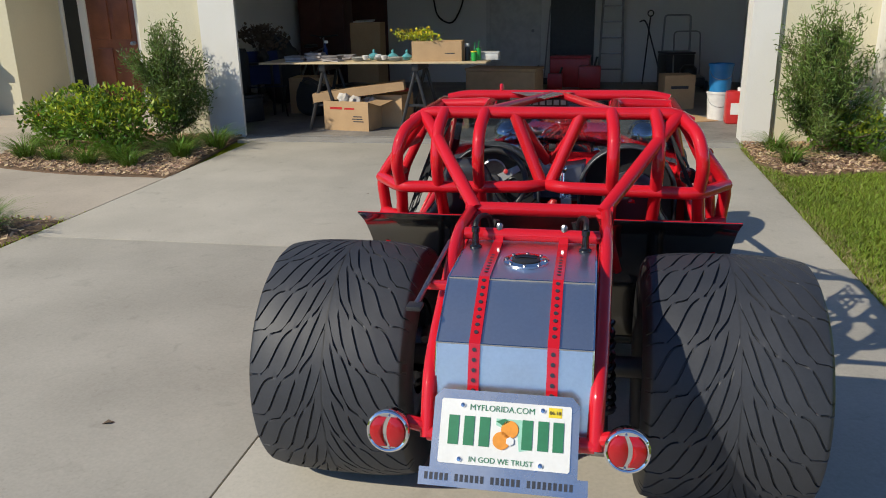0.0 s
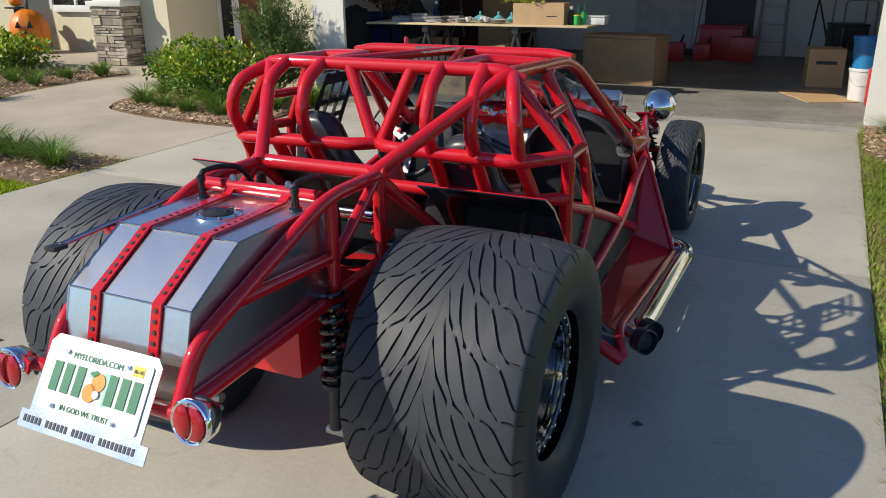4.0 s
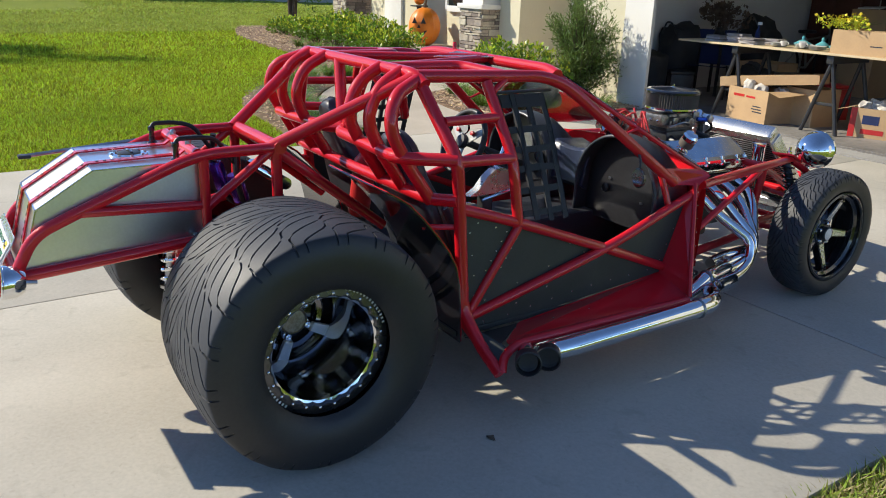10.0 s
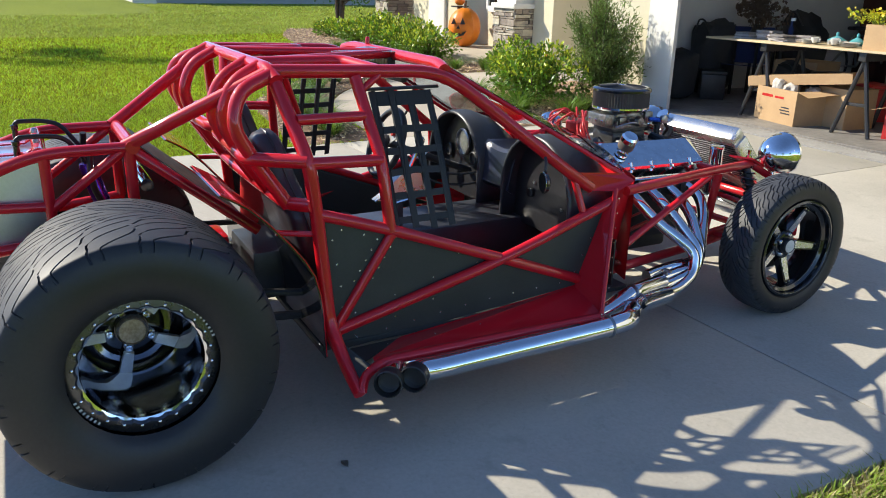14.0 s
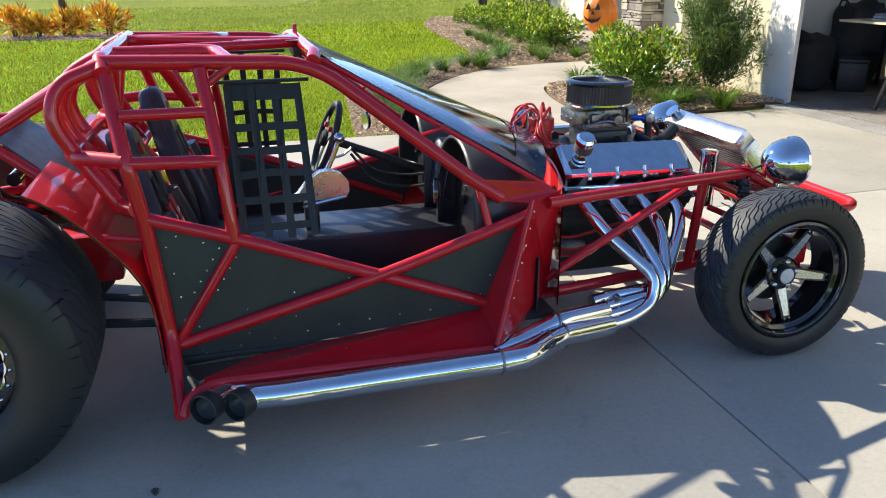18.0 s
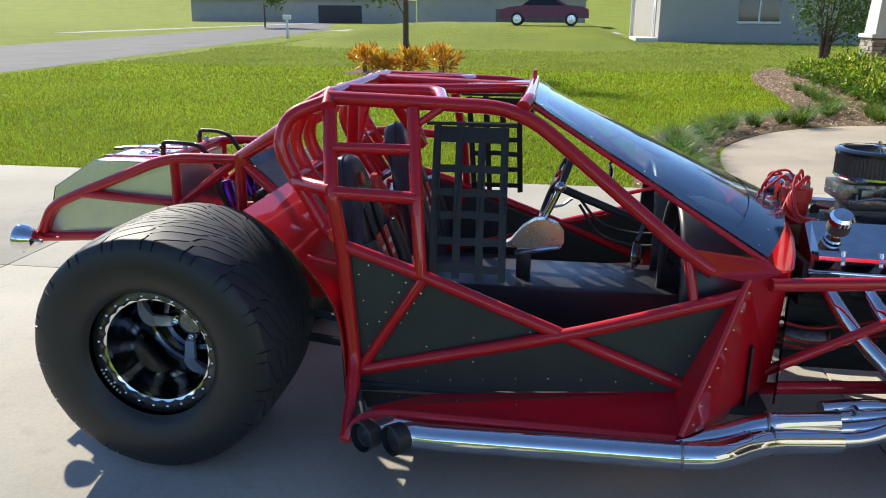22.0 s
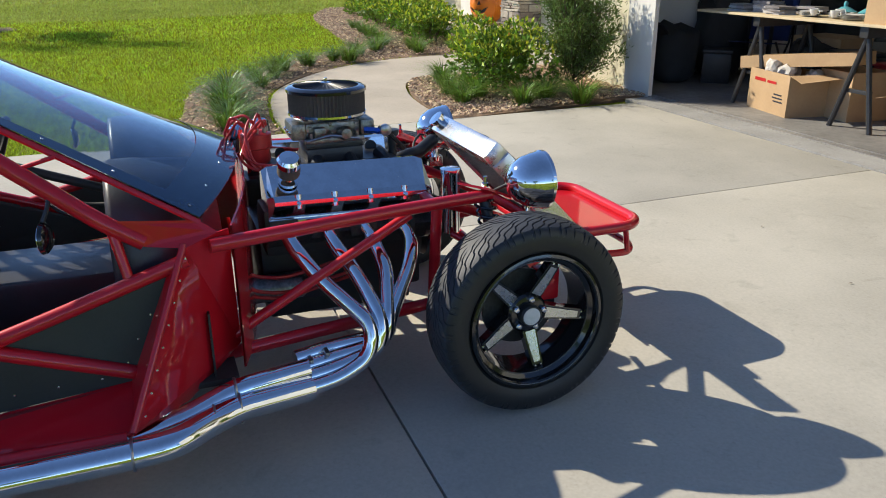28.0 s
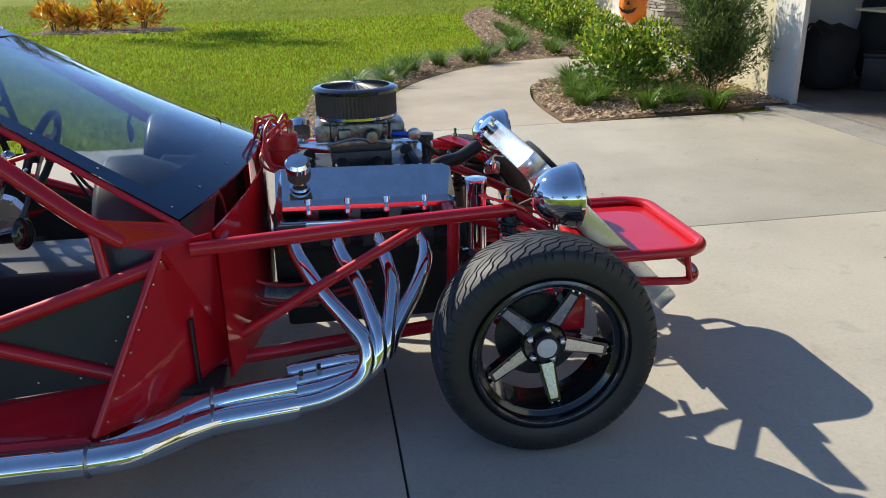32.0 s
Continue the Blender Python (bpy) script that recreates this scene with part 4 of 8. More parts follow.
# ---- the buggy: tail ----
def half_lens(sd, turn):
    """One domed part of a round lamp lens; an arc parts a kidney-shaped half from an oval one."""
    edge = lambda z: turn * (0.004 - 0.011 * (1 - (z / 0.038) ** 2)) + sd * 0.0045
    zs = np.linspace(-0.036, 0.036, 15)
    out = [(sd * math.sqrt(0.0425 ** 2 - z * z), z) for z in zs[::-1]] + [(edge(z), z) for z in zs]
    cx, cz = sum(p[0] for p in out) / len(out), sum(p[1] for p in out) / len(out)
    n, v = len(out), []
    for s, y in ((1.0, -0.003), (0.97, -0.009), (0.75, -0.0125), (0.35, -0.0145)):
        v += [(cx + (x - cx) * s, y, cz + (z - cz) * s) for x, z in out]
    v.append((cx, -0.015, cz))
    f = [(k * n + i, k * n + (i + 1) % n, k * n + n + (i + 1) % n, k * n + n + i) for k in range(3) for i in range(n)]
    f += [(3 * n + i, 3 * n + (i + 1) % n, 4 * n) for i in range(n)]
    return v, [tuple(reversed(q)) for q in f] if sd < 0 else f


TANK = [(-0.27, 0.835), (-0.612, 0.833), (-0.782, 0.728), (-0.845, 0.515), (-0.32, 0.555), (-0.27, 0.60)]
tank = part("fuel_tank", slab(TANK, 0.372, "yz", -0.186), TANK_METAL, buggy, "faceted brushed aluminium fuel tank", 20)
part("tank_seam", sweep([(-0.186, -0.612, 0.834), (0.186, -0.612, 0.834)], 0.003, 6, 0), POLISHED, tank)
part("tank_seam", sweep([(-0.186, -0.782, 0.729), (0.186, -0.782, 0.729)], 0.003, 6, 0), POLISHED, tank)
for sx in (-0.186, 0.186):
    part("tank_seam", sweep([(sx, -0.27, 0.836), (sx, -0.612, 0.834), (sx, -0.782, 0.729), (sx, -0.845, 0.515)], 0.0025, 6, 0), POLISHED, tank)
capm = Matrix.Translation((0, -0.465, 0.834))
cap = part("filler_flange", lathe([(0.0, 0.0), (0.062, 0.0), (0.062, 0.006), (0.044, 0.008), (0.044, 0.004), (0.0, 0.004)], 40), POLISHED, tank, "round polished filler flange", at=capm)
part("filler_cap", lathe([(0.038, 0.004), (0.038, 0.009), (0.034, 0.011), (0.0, 0.011)], 32), BLACK, cap, "black filler cap")
part("cap_lever", sweep([(-0.030, 0.0, 0.011), (-0.01, 0.004, 0.015), (0.028, 0.004, 0.012)], 0.005, 8, 0.01), BLACK_GLOSS, cap)
b0 = None
for i in range(8):
    a = 2 * math.pi * i / 8
    m = Matrix.Translation((0.053 * math.cos(a), 0.053 * math.sin(a), 0.006))
    b0 = again(b0, m) if b0 else part("flange_bolt", lathe([(0.005, 0), (0.005, 0.004), (0, 0.005)], 8), STEEL, cap, at=m)
for sx in (-0.093, 0.093):
    st = part("tank_strap", sheet([(sx - 0.0135, -0.29, 0.872), (sx - 0.0135, -0.325, 0.846), (sx - 0.0135, -0.614, 0.841), (sx - 0.0135, -0.788, 0.733), (sx - 0.0135, -0.838, 0.56),
                                   (sx - 0.0135, -0.835, 0.558), (sx - 0.0135, -0.784, 0.730), (sx - 0.0135, -0.612, 0.836), (sx - 0.0135, -0.325, 0.840), (sx - 0.0135, -0.29, 0.865)], 0.027), RED, buggy, "red drilled hold-down strap", 20)
    line = [Vector((sx, -0.335, 0.8425)), Vector((sx, -0.614, 0.841)), Vector((sx, -0.788, 0.733)), Vector((sx, -0.837, 0.57))]
    hole = None
    for a, b in zip(line, line[1:]):
        d = b - a
        nrm = Vector((0, -d.z, d.y)).normalized()
        if nrm.z < 0:
            nrm = -nrm
        for i in range(max(2, int(d.length / 0.024))):
            p = a + d * (i + 0.6) / int(d.length / 0.024 + 0.5)
            rot = nrm.to_track_quat("Z", "Y").to_matrix().to_4x4()
            m = Matrix.Translation(p + nrm * 0.001) @ rot
            hole = again(hole, m) if hole else part("strap_hole", lathe([(0.0052, 0), (0.0052, 0.0012), (0.0, 0.0012)], 10), DARK_INK, st, smooth=0, at=m)
    part("strap_bolt", lathe([(0.010, 0), (0.010, 0.014), (0.006, 0.02), (0, 0.021)], 8), STEEL, st, at=Matrix.Translation((sx, -0.292, 0.872)))
for sx in (-0.155, 0.155):
    vn = part("tank_vent", lathe([(0.018, 0), (0.018, 0.006), (0.011, 0.010), (0.009, 0.045), (0.012, 0.047), (0.012, 0.060), (0.009, 0.062), (0, 0.062)], 16), BLACK_GLOSS, buggy, "black vent fitting with hose", at=Matrix.Translation((sx, -0.35, 0.834)))
    part("vent_hose", sweep([(0, 0, 0.06), (0, 0.01, 0.072), (0.0, 0.08, 0.072), (-0.02 * sx / abs(sx), 0.14, 0.06), (-0.03 * sx / abs(sx), 0.20, -0.03)], 0.0078, 10, 0.05), HOSE, vn)

# number plate with its frame
PLATE_M = Matrix.Translation((-0.008, -0.898, 0.560)) @ pose(0, 0, 0, -33, 0, 0)
pl = part("plate_frame", join(slab([(-0.168, -0.085), (0.168, -0.085), (0.168, 0.075), (0.150, 0.095), (-0.150, 0.095), (-0.168, 0.075)], 0.003, "xz", 0.0),
                              slab([(-0.192, -0.125), (0.192, -0.125), (0.192, -0.085), (-0.192, -0.085)], 0.003, "xz", 0.0)), BRUSHED, buggy, "brushed aluminium plate frame", 0, PLATE_M)
face = part("number_plate", slab([(-0.146, -0.073), (0.146, -0.073), (0.150, -0.069), (0.150, 0.069), (0.146, 0.073), (-0.146, 0.073), (-0.150, 0.069), (-0.150, -0.069)], 0.003, "xz", -0.0035), WHITE, pl, "white number plate with green bars and oranges", 0)
for i, x in enumerate((-0.118, -0.082, -0.046, 0.052, 0.088, 0.122)):
    part("plate_bar", slab([(x - 0.012, -0.030), (x + 0.012, -0.030), (x + 0.012, 0.036), (x - 0.012, 0.036)], 0.0015, "xz", -0.0055), GREEN_INK, pl, smooth=0)
part("plate_outline", slab([(-0.02, 0.035), (0.045, 0.035), (0.055, -0.005), (0.06, -0.03), (0.035, -0.035), (0.03, 0.0), (-0.02, 0.02)], 0.001, "xz", -0.0045), GREEN_PALE, pl, smooth=0)
for x, z in ((0.012, 0.012), (-0.006, -0.014)):
    part("orange_drawing", [([(q[0] + x, q[1] - 0.0055, q[2] + z) for q in g[0]], g[1]) for g in [lathe([(0.0, -0.001), (0.020, -0.001), (0.020, 0.0), (0, 0.0)], 20, "y")]][0], ORANGE_INK, pl, smooth=0)
part("leaf_drawing", slab([(-0.02, 0.028), (0.0, 0.036), (0.012, 0.030), (-0.004, 0.020)], 0.0015, "xz", -0.0065), GREEN_INK, pl, smooth=0)
part("blossom_drawing", [([(q[0] + 0.014, q[1] - 0.007, q[2] - 0.014) for q in g[0]], g[1]) for g in [lathe([(0.0, -0.001), (0.010, -0.001), (0.010, 0.0), (0, 0.0)], 6, "y")]][0], WHITE, pl, smooth=0)
part("sticker", slab([(0.098, 0.046), (0.128, 0.046), (0.128, 0.068), (0.098, 0.068)], 0.001, "xz", -0.0045), YELLOW_INK, pl, "yellow date sticker", 0)
for x, z in ((-0.10, 0.06), (0.085, 0.06), (-0.10, -0.062), (0.085, -0.062)):
    part("plate_screw", [([(q[0] + x, q[1] - 0.003, q[2] + z) for q in g[0]], g[1]) for g in [lathe([(0, -0.006), (0.005, -0.005), (0.007, 0.0)], 12, "y")]][0], CHROME, pl)


def words(text, size, m, material, parent, name="lettering"):
    """Raised letters in the built-in font, turned into a mesh."""
    cu = bpy.data.curves.new(name, "FONT")
    cu.body, cu.size, cu.align_x, cu.extrude = text, size, "CENTER", 0.0004
    tmp = bpy.data.objects.new(name, cu)
    me = bpy.data.meshes.new_from_object(tmp)
    bpy.data.objects.remove(tmp)
    me.materials.clear()
    me.materials.append(material)
    ob = new(name, me)
    ob.parent = parent
    ob.matrix_basis = m
    return ob


words("IN GOD WE TRUST", 0.017, pose(-0.005, -0.0045, -0.066, 90, 0, 0), GREEN_INK, pl)
words("06-18", 0.011, pose(0.113, -0.006, 0.053, 90, 0, 0), DARK_INK, pl)
words("MYFLORIDA.COM", 0.019, pose(-0.008, -0.0045, 0.050, 90, 0, 0), GREEN_INK, pl)
x = -0.178
for n in (5, 6, 6, 9):
    for i in range(n):
        part("frame_bar", slab([(x, -0.112), (x + 0.0075, -0.112), (x + 0.0075, -0.096), (x, -0.096)], 0.001, "xz", -0.0012), DARK_INK, pl, smooth=0)
        x += 0.0118
    x += 0.0115
for sx in (-1, 1):
    cx = 0.275 * sx - 0.008
    part("lamp_arm", sweep([(0.19 * sx, -0.855, 0.535), (0.225 * sx, -0.86, 0.55), (cx, -0.85, 0.548)], 0.017, 10, 0.02), RED, buggy)
    lm = Matrix.Translation((cx, -0.90, 0.546)) @ pose(0, 0, 0, -8, 0, 0)
    tl = part("tail_lamp", lathe([(0.0505, -0.004), (0.052, 0.0), (0.051, 0.010), (0.047, 0.035), (0.030, 0.058), (0.0, 0.064)], 40, "y"), CHROME, buggy, "round chrome tail lamp", at=lm)
    part("lamp_face", lathe([(0.0, -0.005), (0.044, -0.004), (0.047, 0.0)], 40, "y"), CHROME, tl)
    for sd in (1, -1):
        part("lens", half_lens(sd, -sx), RED_LENS, tl, "domed red half lens")
    part("lens_bezel", ring((0, -0.003, 0), 0.0470, 0.0050, "y", 40, 8), CHROME, tl)
    for z in (-0.039, 0.039):
        part("lens_screw", ball((-sx * 0.004, -0.007, z), 0.003, 8, 6), CHROME, tl)
    part("lamp_bolt", lathe([(0.007, 0), (0.007, 0.03), (0, 0.031)], 8, "y"), STEEL, tl, at=Matrix.Translation((0, 0.06, 0)))
# left-hand prop rod
rod = part("prop_rod", sweep([(-0.235, -0.32, 0.84), (-0.243, -0.745, 0.808)], 0.007, 8, 0), STEEL, buggy, "thin steel rod on a red bracket")
part("rod_foot", box(-0.262, -0.225, -0.775, -0.735, 0.800, 0.812, 0.004), BLACK, rod)
part("rod_bracket", box(-0.25, -0.19, -0.61, -0.58, 0.795, 0.815, 0.005), RED, rod)

# transaxle, half shafts, springs
part("transaxle", join(box(-0.11, 0.11, -0.32, 0.05, 0.31, 0.52, 0.02), box(-0.09, 0.09, 0.05, 0.30, 0.30, 0.48, 0.02)), RED, buggy, "red transaxle housing")
part("axle_tube", sweep([(-0.50, -0.105, 0.37), (0.50, -0.105, 0.37)], 0.035, 16, 0), BLACK, buggy)
for sx in (1, -1):
    part("trailing_arm", sweep([(0.36 * sx, -0.10, 0.34), (0.40 * sx, 0.22, 0.28), (0.42 * sx, 0.50, 0.26)], 0.016, 10, 0.03), BLACK, buggy)
    part("trailing_arm", sweep([(0.37 * sx, -0.10, 0.42), (0.46 * sx, 0.48, 0.36)], 0.013, 10, 0), BLACK, buggy)
    sh = part("shock_absorber", sweep([(0.225 * sx, -0.325, 0.19), (0.215 * sx, -0.30, 0.40)], 0.022, 14, 0), STEEL if sx < 0 else BLACK, buggy, "coil-over shock absorber")
    part("shock_rod", sweep([(0.215 * sx, -0.30, 0.40), (0.205 * sx, -0.28, 0.62)], 0.010, 10, 0), CHROME, sh)
    hel = []
    for i in range(121):
        t = i / 120
        a = t * 2 * math.pi * (8 if sx > 0 else 9)
        c = Vector((0.222 * sx, -0.312, 0.33 if sx > 0 else 0.265)).lerp(Vector((0.207 * sx, -0.285, 0.60)), t)
        hel.append((c.x + 0.036 * math.cos(a), c.y + 0.036 * math.sin(a), c.z))
    part("spring", sweep(hel, 0.0085, 8, 0), CHROME if sx < 0 else BLACK_GLOSS, sh, "coil spring")
    part("shock_eye", sweep([(0.195 * sx, -0.325, 0.185), (0.255 * sx, -0.325, 0.185)], 0.016, 12, 0), STEEL, sh)
    part("shock_collar", lathe([(0.03, 0), (0.042, 0), (0.042, 0.012), (0.03, 0.012)], 20, "z", True), BLACK if sx > 0 else STEEL, sh, at=Matrix.Translation((0.222 * sx, -0.312, 0.325 if sx > 0 else 0.255)))
    part("brake_reservoir", lathe([(0.0, 0), (0.028, 0), (0.028, 0.09), (0.022, 0.10), (0, 0.10)], 20), PURPLE, buggy, "purple anodised reservoir", at=pose(0.10 * sx, -0.12, 0.66, 15, 0, 0))
    # flaps curved round the front of the tyres: gloss black towards the tyre, red on the other face
    FL = [(0.150, 0.788), (0.190, 0.765), (0.235, 0.735), (0.290, 0.680), (0.350, 0.610), (0.395, 0.550), (0.428, 0.490), (0.445, 0.420), (0.452, 0.342), (0.458, 0.200)]

    def curved(x0, x1, off, thick):
        out = [(y + off, z + off * 0.6) for y, z in FL] + [(y + off + thick, z + (off + thick) * 0.6) for y, z in reversed(FL)]
        return slab(out, x1 - x0, "yz", x0)

    x0, x1 = (0.245, 0.662) if sx > 0 else (-0.662, -0.245)
    fl = part("mud_flap", curved(x0, x1, 0.0, 0.004), BLACK_GLOSS, buggy, "gloss black flap curved round the tyre", 40)
    part("flap_liner", curved(x0, x1, 0.0045, 0.003), RED, fl, "red front face of the flap", 40)
    part("flap_bracket", sweep([(0.625 * sx, 0.47, 0.62), (0.60 * sx, 0.33, 0.635)], 0.010, 8, 0), RED, fl)
part("engine_cover_bar", sweep([(-0.17, 0.02, 0.72), (0.17, 0.02, 0.72)], 0.022, 14, 0), POLISHED, buggy, "polished cross tube")
for sx in (1, -1):
    part("vent_line", sweep([(0.12 * sx, -0.14, 0.86), (0.15 * sx, -0.15, 0.74), (0.10 * sx, -0.10, 0.60), (0.13 * sx, 0.05, 0.55)], 0.011, 8, 0.05), HOSE, buggy)


# ---- the buggy: body panels ----
def both_sides(name, corners, thick, material, label="", parent=None):
    obs = []
    for sx in (1, -1):
        c = [(p[0] * sx, p[1], p[2]) for p in corners]
        obs.append(part(name, sheet(c if sx > 0 else c[::-1], thick), material, parent or buggy, label, 0))
    return obs


SIDE = [(0.622, 0.47, 0.675), (0.634, 0.70, 0.600), (0.648, 1.16, 0.440), (0.632, 1.65, 0.592), (0.648, 1.50, 0.284), (0.626, 0.50, 0.200)]
panels = both_sides("side_panel", SIDE, -0.003, BLACK_PANEL, "black riveted side panel")
rv = None
for a, b, n in ((0, 1, 3), (1, 2, 5), (2, 3, 5), (3, 4, 4), (4, 5, 9), (5, 0, 5)):
    for i in range(n):
        p = Vector(SIDE[a]).lerp(Vector(SIDE[b]), (i + 0.5) / n)
        c = Vector((0.64, 1.05 if a in (1, 2) else p.y * 0.6 + 0.4, 0.42))
        q = p + (c - p).normalized() * 0.045
        m = Matrix.Translation((p.x + 0.006, q.y, q.z))
        rv = again(rv, m) if rv else part("rivet", lathe([(0.0031, 0), (0.0029, 0.0013), (0.0, 0.0018)], 8, "x"), BRUSHED, panels[0], "bright rivet", at=m)
for i in range(9):
    for off in (-0.034, 0.034):
        p = Vector((0.645, 0.70, 0.60)).lerp(Vector((0.633, 0.51, 0.30)), (i + 0.5) / 9) if i < 5 else Vector((0.633, 0.50, 0.275)).lerp(Vector((0.668, 1.16, 0.455)), (i - 4.5) / 4.5)
        again(rv, Matrix.Translation((0.644, p.y + (off if i < 5 else 0), p.z + (0 if i < 5 else off * 1.2))))
R0, R1 = (0.645, 1.655, 0.650), (0.832, 1.48, 0.232)
both_sides("cowl_side", [R0, R1, (0.655, 1.475, 0.275), (0.640, 1.60, 0.56)], 0.003, RED, "red front door post panel")
cs = both_sides("cowl_cheek", [R1, R0, (0.600, 1.775, 0.665), (0.50, 1.785, 0.27), (0.66, 1.62, 0.20)], 0.003, RED, "red flared cowl cheek panel")
for i in range(8):
    p = Vector(R0).lerp(Vector(R1), (i + 0.6) / 8.4)
    again(rv, Matrix.Translation(p + Vector((0.004, 0.012, -0.004))), cs[0])
both_sides("cowl_corner", [(0.602, 1.47, 0.722), (0.615, 1.56, 0.645), (0.648, 1.66, 0.640), (0.640, 1.745, 0.672), (0.618, 1.70, 0.702)], 0.004, RED, "red cowl corner gusset")
tube([(0.640, 1.655, 0.648), (0.735, 1.565, 0.44), (0.830, 1.475, 0.235)], 0.010, name="cowl_ridge_tube", bend=0)
sill = both_sides("sill_panel", [(0.650, 0.735, 0.216), (0.775, 0.58, 0.228), (0.800, 0.575, 0.223), (0.832, 1.475, 0.232), (0.652, 1.490, 0.286)], -0.004, RED, "red sill shelf panel")
for i in range(5):
    again(rv, pose(0.735, 0.65 + i * 0.18, 0.246, 0, -85, 0), sill[0])
tube([(0.845, 0.512, 0.150), (0.826, 0.530, 0.195), (0.805, 0.60, 0.224), (0.835, 1.46, 0.226)], 0.0165, name="sill_tube", bend=0.06)
tube([(0.633, 0.485, 0.272), (0.845, 0.508, 0.150)], 0.0185, name="sill_end_tube", bend=0)
both_sides("kick_panel", [(0.632, 0.50, 0.200), (0.772, 0.56, 0.221), (0.648, 0.735, 0.212)], -0.003, BLACK_PANEL)
both_sides("heel_panel", [(0.633, 0.49, 0.270), (0.83, 0.515, 0.165), (0.80, 0.56, 0.218)], -0.003, BLACK_PANEL)
part("floor_pan", box(-0.64, 0.64, 0.45, 1.76, 0.215, 0.235, 0.004), BLACK_PANEL, buggy, "black floor pan")
arc = [(x, 1.785 + 0.10 * (1 - (x / 0.6) ** 2)) for x in np.linspace(-0.60, 0.60, 25).tolist()]
v = [(x, y, 0.24) for x, y in arc] + [(x, y, 0.672 + 0.035 * (1 - (x / 0.6) ** 2)) for x, y in arc] + [(x, y - 0.006, 0.672 + 0.035 * (1 - (x / 0.6) ** 2)) for x, y in arc] + [(x, y - 0.006, 0.24) for x, y in arc]
k = len(arc)
f = [(r * k + i + 1, r * k + i, ((r + 1) % 4) * k + i, ((r + 1) % 4) * k + i + 1) for r in range(4) for i in range(k - 1)]
part("firewall", (v, f), RED, buggy, "red curved firewall")


def screen_point(u, s):
    """Windscreen surface: u from the roof down to the cowl, s from side to side."""
    half = 0.432 + (0.618 - 0.432) * u
    return (half * s, 1.018 + (0.685 + 0.165 * (1 - s * s)) * u, 1.112 - (0.405 - 0.035 * (1 - s * s)) * u + 0.012 * (1 - s * s))


nu, ns = 12, 17
top_v = [screen_point(i / (nu - 1), -1 + 2 * j / (ns - 1)) for i in range(nu) for j in range(ns)]
bot_v = [(x, y - 0.002, z - 0.004) for x, y, z in top_v]
N = nu * ns
f = []
for i in range(nu - 1):
    for j in range(ns - 1):
        a, b, c, d = i * ns + j, i * ns + j + 1, (i + 1) * ns + j + 1, (i + 1) * ns + j
        f += [(a, b, c, d), (a + N, d + N, c + N, b + N)]
edge = [j for j in range(ns)] + [i * ns + ns - 1 for i in range(1, nu)] + [(nu - 1) * ns + j for j in range(ns - 2, -1, -1)] + [i * ns for i in range(nu - 2, 0, -1)]
f += [(b, a, a + N, b + N) for a, b in zip(edge, edge[1:] + edge[:1])]
ws = part("windscreen", (top_v + bot_v, f), TINT, buggy, "tinted wrap windscreen")
ws.visible_shadow = False


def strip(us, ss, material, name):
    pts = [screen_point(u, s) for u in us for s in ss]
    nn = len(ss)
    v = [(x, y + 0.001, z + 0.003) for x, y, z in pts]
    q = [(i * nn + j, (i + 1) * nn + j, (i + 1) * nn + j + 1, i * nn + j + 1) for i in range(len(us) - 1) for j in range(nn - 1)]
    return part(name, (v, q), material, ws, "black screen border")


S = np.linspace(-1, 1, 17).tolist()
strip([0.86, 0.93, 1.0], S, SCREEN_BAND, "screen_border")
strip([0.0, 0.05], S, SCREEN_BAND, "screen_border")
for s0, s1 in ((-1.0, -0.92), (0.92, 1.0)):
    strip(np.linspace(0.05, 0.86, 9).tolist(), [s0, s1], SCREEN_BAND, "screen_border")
for s in (-0.955, -0.75, -0.45, -0.15, 0.15, 0.45, 0.75, 0.955):
    for u in ((0.95,) if abs(s) < 0.9 else (0.03, 0.25, 0.48, 0.7, 0.95)):
        p = screen_point(u, s)
        part("screen_bolt", lathe([(0.0036, 0), (0.003, 0.0012), (0, 0.0016)], 8), STEEL, ws, at=pose(p[0], p[1] + 0.002, p[2] + 0.003, -30, 0, 0))
for sx in (1, -1):
    part("screen_rail", sweep([(p[0], p[1], p[2] - 0.012) for p in (screen_point(u, sx) for u in (0, 0.5, 1))], 0.009, 8, 0), RED, buggy)
    part("screen_stay", sweep([(0.535 * sx, 1.30, 0.862), (0.545 * sx, 1.38, 0.885)], 0.006, 8, 0), RED, buggy)

# ---- the buggy: cockpit ----
part("tunnel", box(-0.17, 0.17, 0.36, 1.72, 0.235, 0.425, 0.015), VINYL, buggy, "black vinyl covered centre tunnel")
